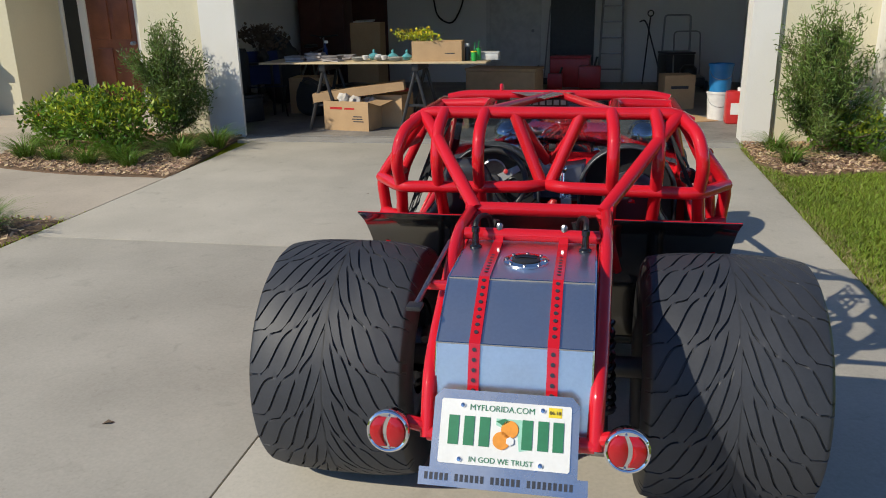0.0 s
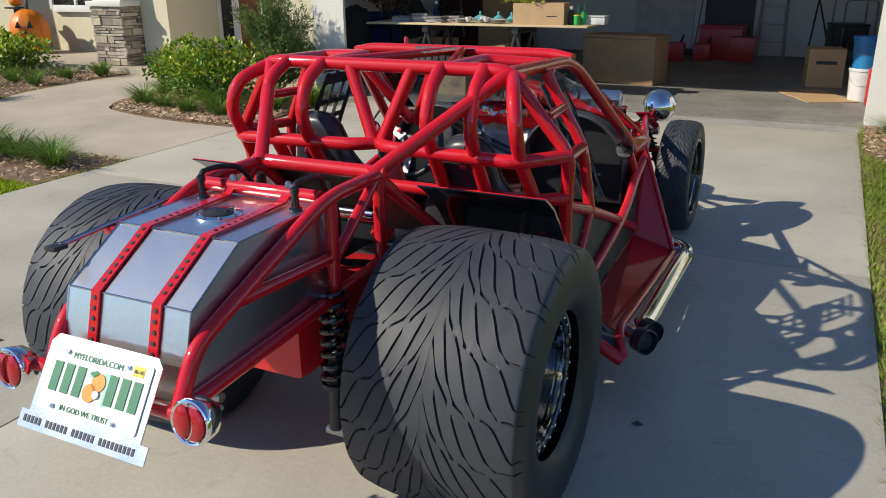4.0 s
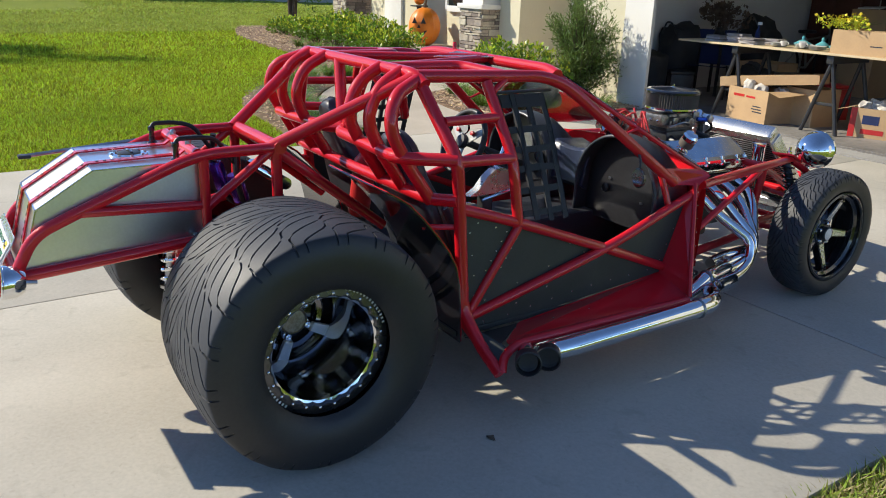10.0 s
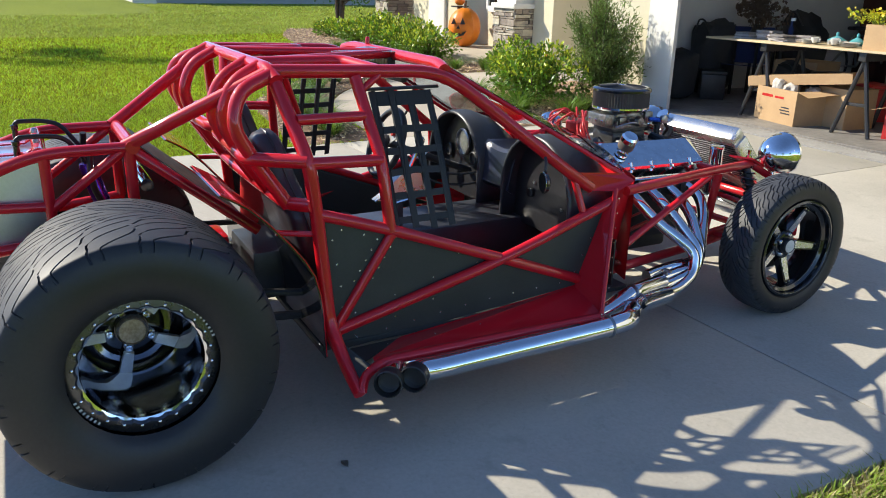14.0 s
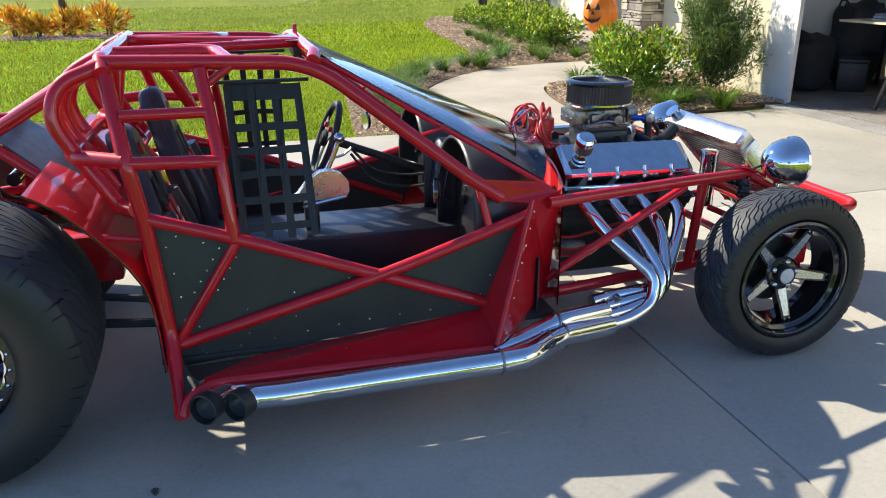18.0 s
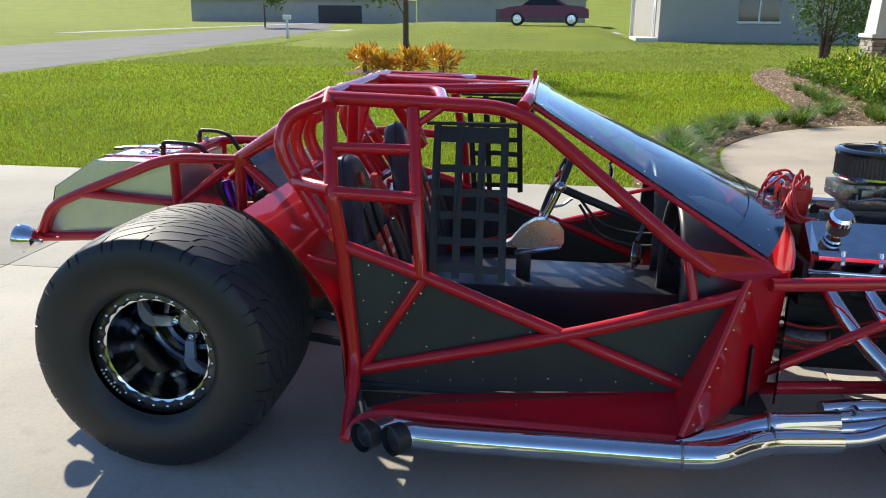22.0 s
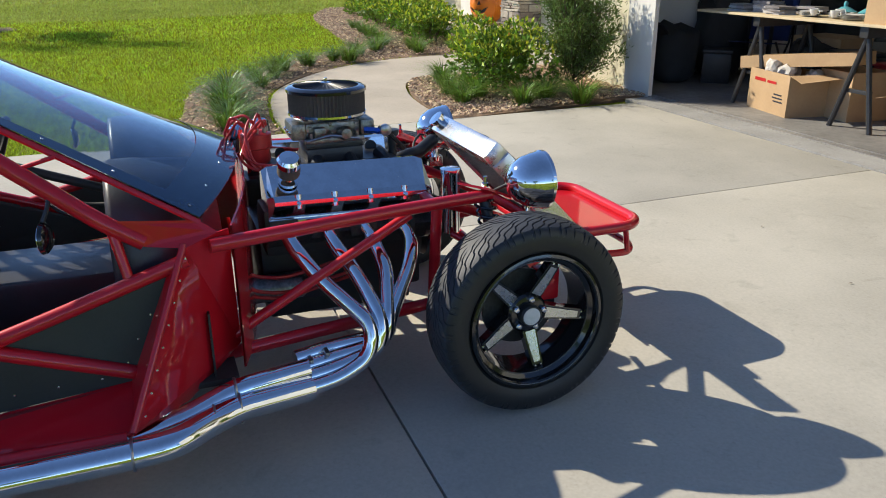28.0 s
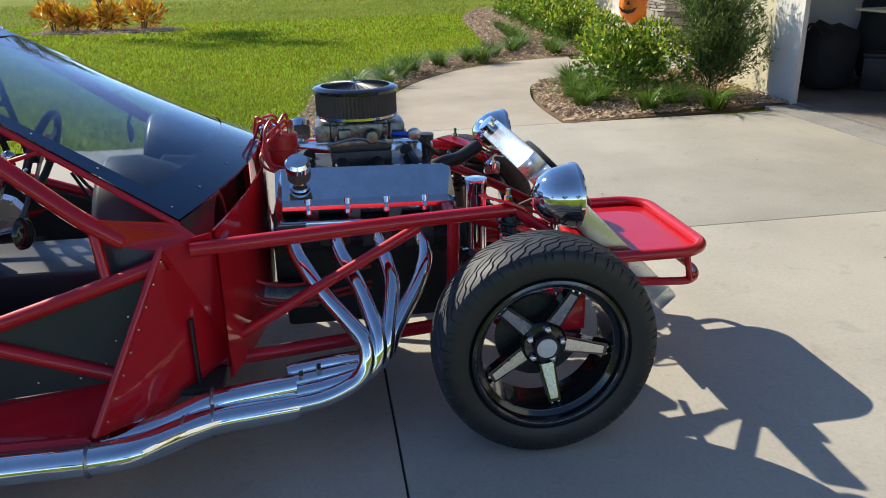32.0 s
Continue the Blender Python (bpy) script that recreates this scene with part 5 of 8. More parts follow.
for sx in (1, -1):
    pts = [(0.342 * sx + 0.222 * math.cos(a), 0.567 + 0.222 * math.sin(a)) for a in np.linspace(0, math.pi, 21).tolist()]
    rim = [(0.342 * sx + 0.222, 0.43), (0.342 * sx + 0.222, 0.51)] + pts + [(0.342 * sx - 0.222, 0.51), (0.342 * sx - 0.222, 0.43)]
    face = [(0.342 * sx + 0.230, 0.40)] + pts + [(0.342 * sx - 0.230, 0.40)]
    part("dash_face", slab(face, 0.012, "xz", 1.545), PANEL_FACE, buggy, "smooth black dash face", 30)
    v, k = [], len(rim)
    for y, sc, dz in ((1.478, 1.04, 0.0), (1.492, 1.06, 0.0), (1.56, 1.06, 0.0), (1.65, 1.0, -0.02), (1.76, 0.80, -0.06)):
        v += [(0.342 * sx + (x - 0.342 * sx) * sc, y, 0.567 + (z - 0.567) * sc + dz) for x, z in rim]
    f = [(r * k + i, r * k + i + 1, (r + 1) * k + i + 1, (r + 1) * k + i) for r in range(4) for i in range(k - 1)]
    hood = part("dash_hood", (v, f), VINYL, buggy, "black padded dash hood", 50)
    hood.modifiers.new("thick", "SOLIDIFY").thickness = 0.012
v = []
for x in np.linspace(-0.13, 0.13, 13).tolist():
    sag = 0.018 * (1 - (x / 0.13) ** 2)
    v += [(x, 1.72, 0.700 - sag), (x, 1.545, 0.712 - sag), (x, 1.528, 0.698 - sag), (x, 1.505 + sag, 0.62), (x, 1.490 + sag, 0.535), (x, 1.52, 0.515)]
bridge = part("dash_bridge", (v, [(q * 6 + r, q * 6 + r + 1, q * 6 + r + 7, q * 6 + r + 6) for q in range(12) for r in range(5)]), NAVY_VINYL, buggy, "glossy navy vinyl bridge between the dash hoods", 40)
bridge.modifiers.new("thick", "SOLIDIFY").thickness = 0.008
for x0, x1 in ((-0.62, -0.172), (0.172, 0.62)):
    part("toe_board", sheet([(x0, 1.70, 0.236), (x1, 1.70, 0.236), (x1, 1.70, 0.43), (x0, 1.70, 0.43)], 0.006), BLACK, buggy, "", 0)
part("gauge", lathe([(0.062, 0.0), (0.066, -0.012), (0.058, -0.016), (0.055, -0.004), (0.0, -0.003)], 32, "y"), STEEL, buggy, "round dash gauge", at=Matrix.Translation((-0.342, 1.542, 0.66)))
for x, z, r in ((-0.48, 0.60, 0.03), (-0.24, 0.60, 0.03), (0.24, 0.55, 0.02)):
    part("gauge", lathe([(r, 0.0), (r * 1.08, -0.010), (r * 0.9, -0.013), (r * 0.85, -0.004), (0.0, -0.003)], 24, "y"), BLACK, buggy, at=Matrix.Translation((x, 1.542, z)))
for x, z in ((0.26, 0.60), (0.46, 0.53)):
    part("dash_stud", lathe([(0.008, 0), (0.008, -0.006), (0, -0.007)], 12, "y"), BRUSHED, buggy, at=Matrix.Translation((x, 1.543, z)))
# steering
SW = Matrix.Translation((-0.29, 1.105, 0.700)) @ pose(0, 0, 0, 68, 0, 0)
sw = part("steering_wheel", ring((0, 0, 0), 0.150, 0.014, "z", 48, 12), BLACK, buggy, "black rimmed steering wheel with three silver spokes", at=SW)
for a in (90, 210, 330):
    part("wheel_spoke", sheet([(-0.022, 0.02, -0.002), (0.022, 0.02, -0.002), (0.014, 0.142, -0.002), (-0.014, 0.142, -0.002)], 0.005), GREY_METAL, sw, "brushed spoke", 0, pose(0, 0, 0, 0, 0, a - 90 + 180))
part("horn_button", lathe([(0.034, -0.004), (0.036, 0.014), (0.030, 0.022), (0, 0.024)], 24), BLACK, sw)
for a in (40, 140):
    part("wheel_button", lathe([(0.011, 0), (0.011, 0.012), (0, 0.014)], 12), RED_PLASTIC, sw, at=Matrix.Translation((0.075 * math.cos(radians(a)), 0.075 * math.sin(radians(a)), 0.004)))
part("steering_column", sweep([(-0.29, 1.12, 0.695), (-0.29, 1.22, 0.655), (-0.29, 1.56, 0.525)], 0.017, 12, 0), BLACK, buggy)
part("column_shaft", sweep([(-0.29, 1.25, 0.645), (-0.29, 1.60, 0.508)], 0.011, 10, 0), POLISHED, buggy)
for dz in (0.0, -0.05):
    part("coiled_lead", sweep([(-0.26, 1.20, 0.66 + dz / 2), (-0.20, 1.28, 0.57 + dz), (-0.16, 1.42, 0.55 + dz), (-0.12, 1.52, 0.57 + dz)], 0.006, 8, 0.06), HOSE, buggy)
# shifter
shf = part("shifter_case", slab([(0.895, 0.540), (1.125, 0.545), (1.138, 0.570), (1.136, 0.605), (1.11, 0.638), (1.068, 0.654), (1.025, 0.648), (0.985, 0.620), (0.945, 0.570)], 0.045, "yz", 0.03), BRUSHED, buggy, "polished ratchet shifter", 25)
part("shifter_stand", box(0.03, 0.075, 0.965, 1.02, 0.425, 0.53, 0.006), BLACK, shf)
part("shifter_lever", sweep([(0.030, 1.06, 0.64), (0.030, 1.085, 0.69), (0.030, 1.11, 0.75)], 0.010, 10, 0), POLISHED, shf)
part("shifter_knob", ball((0.030, 1.115, 0.765), 0.021), CHROME, shf, "chrome ball knob")
part("shifter_trigger", sweep([(0.030, 1.09, 0.69), (0.030, 1.13, 0.70), (0.030, 1.16, 0.725)], 0.005, 8, 0.01), BRUSHED, shf)
part("shifter_rod", sweep([(0.075, 0.96, 0.52), (0.075, 1.12, 0.55)], 0.008, 8, 0), POLISHED, shf)
# seats
for sx in (1, -1):
    x = 0.31 * sx
    half = [(0.0, 0.640), (0.045, 0.632), (0.080, 0.600), (0.098, 0.545), (0.108, 0.490), (0.135, 0.445), (0.178, 0.385), (0.196, 0.300), (0.198, 0.200), (0.186, 0.090), (0.165, 0.0)]
    back = smooth_line([(-a, b) for a, b in half[::-1]] + half[1:], 3)
    top = 0.0 if sx > 0 else 0.03
    v, k = [], len(back)
    for y, sc in ((-0.042, 0.80), (-0.036, 0.93), (-0.018, 0.99), (0.012, 1.0), (0.034, 0.97), (0.046, 0.88), (0.040, 0.70)):
        v += [(a * sc, y, 0.30 + (b - 0.30) * (1 - (1 - sc) * 0.6)) for a, b in back]
    f = [(r * k + q, r * k + (q + 1) % k, (r + 1) * k + (q + 1) % k, (r + 1) * k + q) for r in range(6) for q in range(k)] + [tuple(reversed(range(k))), tuple(range(6 * k, 7 * k))]
    seat = part("seat_back", (v, [tuple(reversed(q)) for q in f]), VINYL, buggy, "black vinyl bucket seat back", 60, Matrix.Translation((x, 0.60 if sx < 0 else 0.55, 0.29 + top)) @ pose(0, 0, 0, 16, 0, 0))
    part("seat_piping", sweep([(a * 1.005, 0.012, b) for a, b in back], 0.004, 6, 0), BLACK, seat)
    for q in (-1, 1):
        part("bolster", sweep([(q * 0.165, 0.03, 0.04), (q * 0.175, 0.06, 0.20), (q * 0.155, 0.045, 0.36)], 0.035, 12, 0.1), VINYL, seat)
    part("seat_base", box(x - 0.20, x + 0.20, 0.54, 1.00, 0.255, 0.34, 0.03), VINYL, buggy, "black vinyl seat cushion")
    for q in (-1, 1):
        part("harness_strap", sheet([(q * 0.055 - 0.024, 0.045, 0.46), (q * 0.055 + 0.024, 0.045, 0.46), (q * 0.04 + 0.024, 0.06, 0.10), (q * 0.04 - 0.024, 0.06, 0.10)], 0.004), WEBBING, seat, "black harness strap", 0)
        part("strap_pad", sheet([(q * 0.053 - 0.028, 0.052, 0.36), (q * 0.053 + 0.028, 0.052, 0.36), (q * 0.046 + 0.028, 0.060, 0.22), (q * 0.046 - 0.028, 0.060, 0.22)], 0.008), RED_PLASTIC, seat, "red harness pad", 0)
        for zz in (0.26, 0.30):
            part("pad_mark", box(q * 0.050 - 0.018, q * 0.050 + 0.018, 0.063, 0.066, zz, zz + 0.016), WHITE, seat, smooth=0)
    if sx < 0:
        part("head_panel", box(-0.052, 0.052, 0.030, 0.046, 0.50, 0.605, 0.008), GREY_VINYL, seat, "pale grey headrest panel")
    part("seat_badge", lathe([(0.022, 0.036), (0.022, 0.050), (0.0, 0.051)], 20, "y"), RED_PLASTIC, seat, "round red badge", at=Matrix.Translation((0, 0, 0.55)))
    part("headrest_tube", sweep([(x, 0.40, 0.86), (x, 0.36, 0.80)], 0.014, 8, 0), RED, buggy)
# window nets
for sx in (1, -1):
    def net_point(a, b):
        y = 0.712 + 0.225 * a
        return Vector(((0.445 + 0.185 * b ** 0.85) * sx, y + 0.012 * b, 1.035 - 0.44 * b + 0.006 * math.sin(a * 6)))
    head = part("net_top_band", sheet([net_point(0, 0), net_point(1, 0), net_point(1, 0.10), net_point(0, 0.10)], 0.003 * sx), WEBBING, buggy, "black window net", 0)
    for a in (0.0, 0.31, 0.62, 0.93):
        pts = [net_point(a, b) for b in (0, 0.25, 0.5, 0.75, 1)] + [net_point(a + 0.105, b) for b in (1, 0.75, 0.5, 0.25, 0)]
        part("net_strap", sheet(pts, 0.003 * sx), WEBBING, head, smooth=0)
    for i, b in enumerate((0.25, 0.40, 0.56, 0.72, 0.90)):
        sag = 0.012 * math.sin(i * 2.3)
        pts = [net_point(0, b), net_point(0.5, b + sag), net_point(1.03, b), net_point(1.03, b + 0.05), net_point(0.5, b + 0.05 + sag), net_point(0, b + 0.05)]
        part("net_strap", sheet(pts, 0.003 * sx), WEBBING, head, smooth=0)
part("net_rod", sweep([(0.455, 0.69, 1.045), (0.455, 0.97, 1.045)], 0.006, 8, 0), BLACK, buggy)
part("net_rod", sweep([(-0.455, 0.69, 1.045), (-0.455, 0.97, 1.045)], 0.006, 8, 0), BLACK, buggy)
for sx in (1, -1):
    mr = part("mirror_arm", sweep([(0.555 * sx, 1.36, 0.82), (0.60 * sx, 1.35, 0.77), (0.615 * sx, 1.335, 0.74)], 0.006, 8, 0.02), BLACK, buggy, "black mirror stalk")
    part("mirror_head", lathe([(0.0, 0.018), (0.025, 0.016), (0.038, 0.006), (0.041, -0.004), (0.037, -0.006), (0, -0.006)], 28, "y"), BLACK_GLOSS, mr, "small round black mirror", at=pose(0.617 * sx, 1.333, 0.700, 0, 0, -12 * sx))
    part("mirror_glass", lathe([(0.0, -0.0075), (0.036, -0.0075), (0.036, -0.006)], 28, "y"), CHROME, mr, at=pose(0.617 * sx, 1.333, 0.700, 0, 0, -12 * sx))
part("rear_view_mirror", box(-0.13, 0.13, 0.985, 1.01, 1.015, 1.065, 0.012), BLACK, buggy, "wide black rear-view mirror")
# roof bits
part("roof_plate", sheet([(-0.04, 0.76, 1.124), (0.08, 0.99, 1.128), (-0.20, 0.99, 1.128)], 0.003), BRUSHED, buggy, "brushed triangular roof plate", 0)
lb = part("light_bar", box(-0.20, 0.05, 0.965, 0.995, 1.070, 1.105, 0.004), BLACK, buggy, "slim black light bar")
for i in range(8):
    part("light_lens", box(-0.19 + i * 0.030, -0.168 + i * 0.030, 0.962, 0.966, 1.077, 1.098), STEEL, lb, smooth=0)
part("roof_peg", lathe([(0.009, 0), (0.009, 0.03), (0.006, 0.035), (0, 0.035)], 10), RED, buggy, at=Matrix.Translation((-0.24, 1.0, 1.13)))
part("fire_bottle", lathe([(0, 0), (0.04, 0.002), (0.045, 0.02), (0.045, 0.24), (0.02, 0.28), (0.012, 0.30), (0, 0.30)], 20), RED_PLASTIC, buggy, "red bottle behind the seats", at=pose(-0.05, 0.42, 0.50, 0, 15, 0))

# ---- the buggy: engine ----
part("engine_block", join(box(-0.20, 0.20, 1.90, 2.46, 0.24, 0.50, 0.02), box(-0.28, -0.12, 1.91, 2.46, 0.44, 0.60, 0.02), box(0.12, 0.28, 1.91, 2.46, 0.44, 0.60, 0.02)), BLACK, buggy, "black V8 engine block")
part("oil_pan", box(-0.14, 0.14, 1.92, 2.44, 0.16, 0.25, 0.02), BLACK, buggy)
part("cylinder_head", sheet([(0.225, 1.915, 0.572), (0.225, 2.465, 0.562), (0.325, 2.465, 0.512), (0.325, 1.915, 0.522)], 0.04), IRON, buggy, "cast cylinder head", 20)
part("cylinder_head", sheet([(-0.325, 1.915, 0.522), (-0.325, 2.465, 0.512), (-0.225, 2.465, 0.562), (-0.225, 1.915, 0.572)], 0.04), IRON, buggy, "", 20)
part("intake_manifold", join(box(-0.13, 0.13, 1.96, 2.42, 0.58, 0.69, 0.02), box(-0.075, 0.075, 2.10, 2.30, 0.68, 0.735, 0.012)), BLACK, buggy, "black intake manifold")
for i in range(4):
    for sx in (1, -1):
        part("intake_runner", sweep([(0.05 * sx, 2.03 + 0.11 * i, 0.70), (0.13 * sx, 2.00 + 0.125 * i, 0.68), (0.19 * sx, 1.98 + 0.135 * i, 0.62)], 0.022, 10, 0.04), BLACK, buggy)
for sx in (1, -1):
    # faceted polished cover with scalloped lower edge
    pro = [(0.150, 0.655), (0.165, 0.716), (0.192, 0.720), (0.302, 0.650), (0.316, 0.634), (0.318, 0.622), (0.290, 0.562), (0.17, 0.56)]
    v, f, k = [], [], len(pro)
    for y, s in ((1.925, 0.0), (1.945, 1.0), (2.445, 1.0), (2.47, 0.0)):
        v += [(sx * (x if s else 0.225 + (x - 0.225) * 0.86), y, z - (0.0 if s else 0.010) - 0.022 * (y - 1.93)) for x, z in pro]
    f = [(r * k + i, r * k + (i + 1) % k, (r + 1) * k + (i + 1) % k, (r + 1) * k + i) for r in range(3) for i in range(k)] + [tuple(reversed(range(k))), tuple(range(3 * k, 4 * k))]
    if sx > 0:
        f = [tuple(reversed(q)) for q in f]
    vc = part("valve_cover", (v, f), POLISHED, buggy, "polished faceted valve cover", 12)
    for i in range(4):
        y = 2.02 + 0.117 * i
        part("cover_lug", sweep([(sx * 0.298, y, 0.650 - 0.02 * (y - 1.93)), (sx * 0.309, y, 0.606 - 0.02 * (y - 1.93))], 0.013, 12, 0), POLISHED, vc)
        part("cover_bolt", sweep([(sx * 0.312, y, 0.622 - 0.02 * (y - 1.93)), (sx * 0.326, y, 0.629 - 0.02 * (y - 1.93))], 0.006, 8, 0), CHROME, vc)
    part("cover_rail", sweep([(sx * 0.296, 1.925, 0.565), (sx * 0.296, 2.47, 0.553)], 0.010, 10, 0), POLISHED, vc)
    br = part("breather", lathe([(0.012, 0), (0.012, 0.03), (0.034, 0.034), (0.036, 0.04), (0.036, 0.075)], 28), PLEAT, vc, "pleated breather filter", at=pose(0.262 * sx, 2.0, 0.684, 0, 30 * sx, 0))
    part("breather_cap", lathe([(0.0365, 0.072), (0.0375, 0.092), (0.030, 0.102), (0, 0.104)], 28), CHROME, br, "chrome breather cap")
    part("breather_neck", lathe([(0.030, -0.004), (0.030, 0.006), (0.015, 0.010), (0.015, 0.036)], 20), CHROME, br)
# carburettor
part("carburettor_spacer", box(-0.070, 0.070, 2.10, 2.30, 0.733, 0.752, 0.004), BLACK, buggy)
carb = part("carburettor", join(box(-0.078, 0.078, 2.095, 2.305, 0.752, 0.770, 0.004), box(-0.056, 0.056, 2.105, 2.295, 0.770, 0.818, 0.008), box(-0.082, -0.050, 2.15, 2.25, 0.768, 0.800, 0.006), box(0.050, 0.082, 2.13, 2.17, 0.768, 0.806, 0.006), box(0.050, 0.076, 2.21, 2.26, 0.770, 0.796, 0.006)), CASTING, buggy, "cast four-barrel carburettor")
for y0, y1 in ((2.055, 2.105), (2.295, 2.345)):
    part("float_bowl", box(-0.068, 0.068, y0, y1, 0.765, 0.822, 0.010), CASTING, carb)
    for x in (-0.045, 0.0, 0.045):
        part("bowl_screw", ball((x, y0 if y0 < 2.2 else y1, 0.79), 0.007, 8, 6), CHROME, carb)
for yy in (2.12, 2.19, 2.28):
    for sx in (1, -1):
        part("carburettor_screw", ball((0.060 * sx, yy, 0.812), 0.006, 8, 6), STEEL, carb)
        part("mount_stud", lathe([(0.006, 0), (0.006, 0.02), (0, 0.022)], 8), STEEL, carb, at=Matrix.Translation((0.072 * sx, yy, 0.768)))
part("choke_tower", lathe([(0.045, 0.815), (0.045, 0.832), (0.040, 0.834)], 24, caps=False), CASTING, carb, at=Matrix.Translation((0, 2.195, 0)))
part("vacuum_pod", lathe([(0, 0), (0.024, 0.002), (0.026, 0.010), (0.018, 0.026), (0, 0.028)], 18, "x"), CASTING, carb, at=Matrix.Translation((0.082, 2.235, 0.785)))
part("throttle_link", sweep([(0.09, 2.10, 0.765), (0.105, 2.18, 0.785), (0.10, 2.28, 0.765)], 0.005, 8, 0.02), STEEL, carb)
part("fuel_line", sweep([(0.07, 2.36, 0.79), (0.10, 2.38, 0.78), (0.10, 2.42, 0.74), (0.03, 2.46, 0.70)], 0.008, 8, 0.03), HOSE, carb)
part("fuel_fitting", sweep([(0.09, 2.30, 0.79), (0.105, 2.36, 0.785)], 0.011, 8, 0), BLUE, carb, "blue anodised fitting")
part("fuel_gauge", lathe([(0.020, 0), (0.020, 0.016), (0.017, 0.018), (0, 0.018)], 20, "x"), STEEL, carb, "small steel pressure gauge", at=Matrix.Translation((0.105, 2.37, 0.79)))
# air cleaner
AC = Matrix.Translation((0.0, 2.195, 0.0))
ac = part("air_cleaner_base", lathe([(0.05, 0.815), (0.06, 0.83), (0.128, 0.835), (0.134, 0.842), (0.134, 0.850), (0.0, 0.850)], 56), CHROME, buggy, "chrome air cleaner base", at=AC)
v, f, n = [], [], 128
for i in range(n):
    a, r = 2 * math.pi * i / n, 0.1320 if i % 2 else 0.1235
    v += [(r * math.cos(a), r * math.sin(a), 0.850), (r * math.cos(a), r * math.sin(a), 0.922)]
f = [(2 * i, (2 * i + 2) % (2 * n), (2 * i + 3) % (2 * n), 2 * i + 1) for i in range(n)]
part("filter_element", (v, f), PLEAT, ac, "pleated dark filter element", 0)
part("air_cleaner_lid", lathe([(0.128, 0.918), (0.137, 0.920), (0.138, 0.930), (0.128, 0.937), (0.112, 0.938)], 64, caps=False), BLACK_GLOSS, ac, "black lid rim")
part("lid_mesh", lathe([(0.113, 0.934), (0.06, 0.937), (0.03, 0.943), (0.0, 0.945)], 56), FILTER_TOP, ac, "pleated lid filter")
for i in range(40):
    a = 2 * math.pi * i / 40
    part("lid_pleat", sweep([(0.025 * math.cos(a), 0.025 * math.sin(a), 0.945), (0.110 * math.cos(a), 0.110 * math.sin(a), 0.937)], 0.0016, 4, 0), BLACK, ac, smooth=0)
part("lid_nut", lathe([(0.018, 0.943), (0.018, 0.947), (0.006, 0.950), (0.006, 0.962), (0, 0.963)], 12), CHROME, ac)
# distributor with red leads
ds = part("distributor", lathe([(0.02, 0.66), (0.045, 0.70), (0.045, 0.74), (0.052, 0.745), (0.052, 0.79), (0.03, 0.80), (0, 0.802)], 24), RED_PLASTIC, buggy, "red distributor cap", at=Matrix.Translation((0.0, 1.945, 0.0)))
for i in range(8):
    a = 2 * math.pi * i / 8
    sx = 1 if i < 4 else -1
    part("terminal", lathe([(0.007, 0), (0.007, 0.018), (0, 0.02)], 8), STEEL, ds, at=Matrix.Translation((0.036 * math.cos(a), 0.036 * math.sin(a), 0.795)))
    y = 2.0 + 0.12 * (i % 4)
    part("plug_lead", sweep([(0.036 * math.cos(a), 0.036 * math.sin(a), 0.81), (0.055 * math.cos(a), 0.055 * math.sin(a) - 0.02, 0.855 - 0.01 * (i % 3)), (0.11 * sx, -0.05 - 0.008 * i, 0.82 - 0.03 * (i % 4)), (0.15 * sx, -0.035, 0.72 - 0.02 * (i % 2)), (0.135 * sx, y - 1.96, 0.67), (0.16 * sx, y - 1.93, 0.64)], 0.0048, 8, 0.04), RED_PLASTIC, ds, "red plug lead")
part("coil", lathe([(0, 0), (0.032, 0.002), (0.032, 0.11), (0.026, 0.118), (0.012, 0.122), (0, 0.15)], 20), CHROME, buggy, "chrome ignition coil", at=pose(-0.11, 1.90, 0.68, 0, 0, 0))
part("thermostat_neck", sweep([(0.0, 2.42, 0.64), (0.0, 2.48, 0.665), (-0.04, 2.54, 0.66), (-0.10, 2.62, 0.69)], 0.024, 12, 0.06), HOSE, buggy, "black top radiator hose")
part("filler_neck", lathe([(0.016, 0), (0.016, 0.07), (0.026, 0.075), (0.026, 0.095), (0, 0.097)], 16), BLACK, buggy, at=Matrix.Translation((0.02, 2.42, 0.675)))
part("overflow_can", lathe([(0.0, 0), (0.032, 0.002), (0.032, 0.205), (0.034, 0.208), (0.034, 0.222), (0.0, 0.225)], 28), CHROME, buggy, "chrome overflow can", at=Matrix.Translation((0.315, 2.53, 0.465)))
for x, y, z, r in ((0.0, 2.51, 0.36, 0.085), (0.16, 2.50, 0.46, 0.055), (-0.15, 2.50, 0.50, 0.06)):
    part("pulley", lathe([(0.0, -0.02), (r, -0.02), (r * 0.86, 0.0), (r, 0.02), (0.0, 0.02)], 28, "y"), BLACK, buggy, at=Matrix.Translation((x, y, z)))
part("alternator", lathe([(0.0, -0.07), (0.05, -0.065), (0.062, -0.02), (0.062, 0.02), (0.03, 0.03), (0, 0.03)], 24, "y"), CASTING, buggy, "alternator", at=Matrix.Translation((0.17, 2.47, 0.47)))
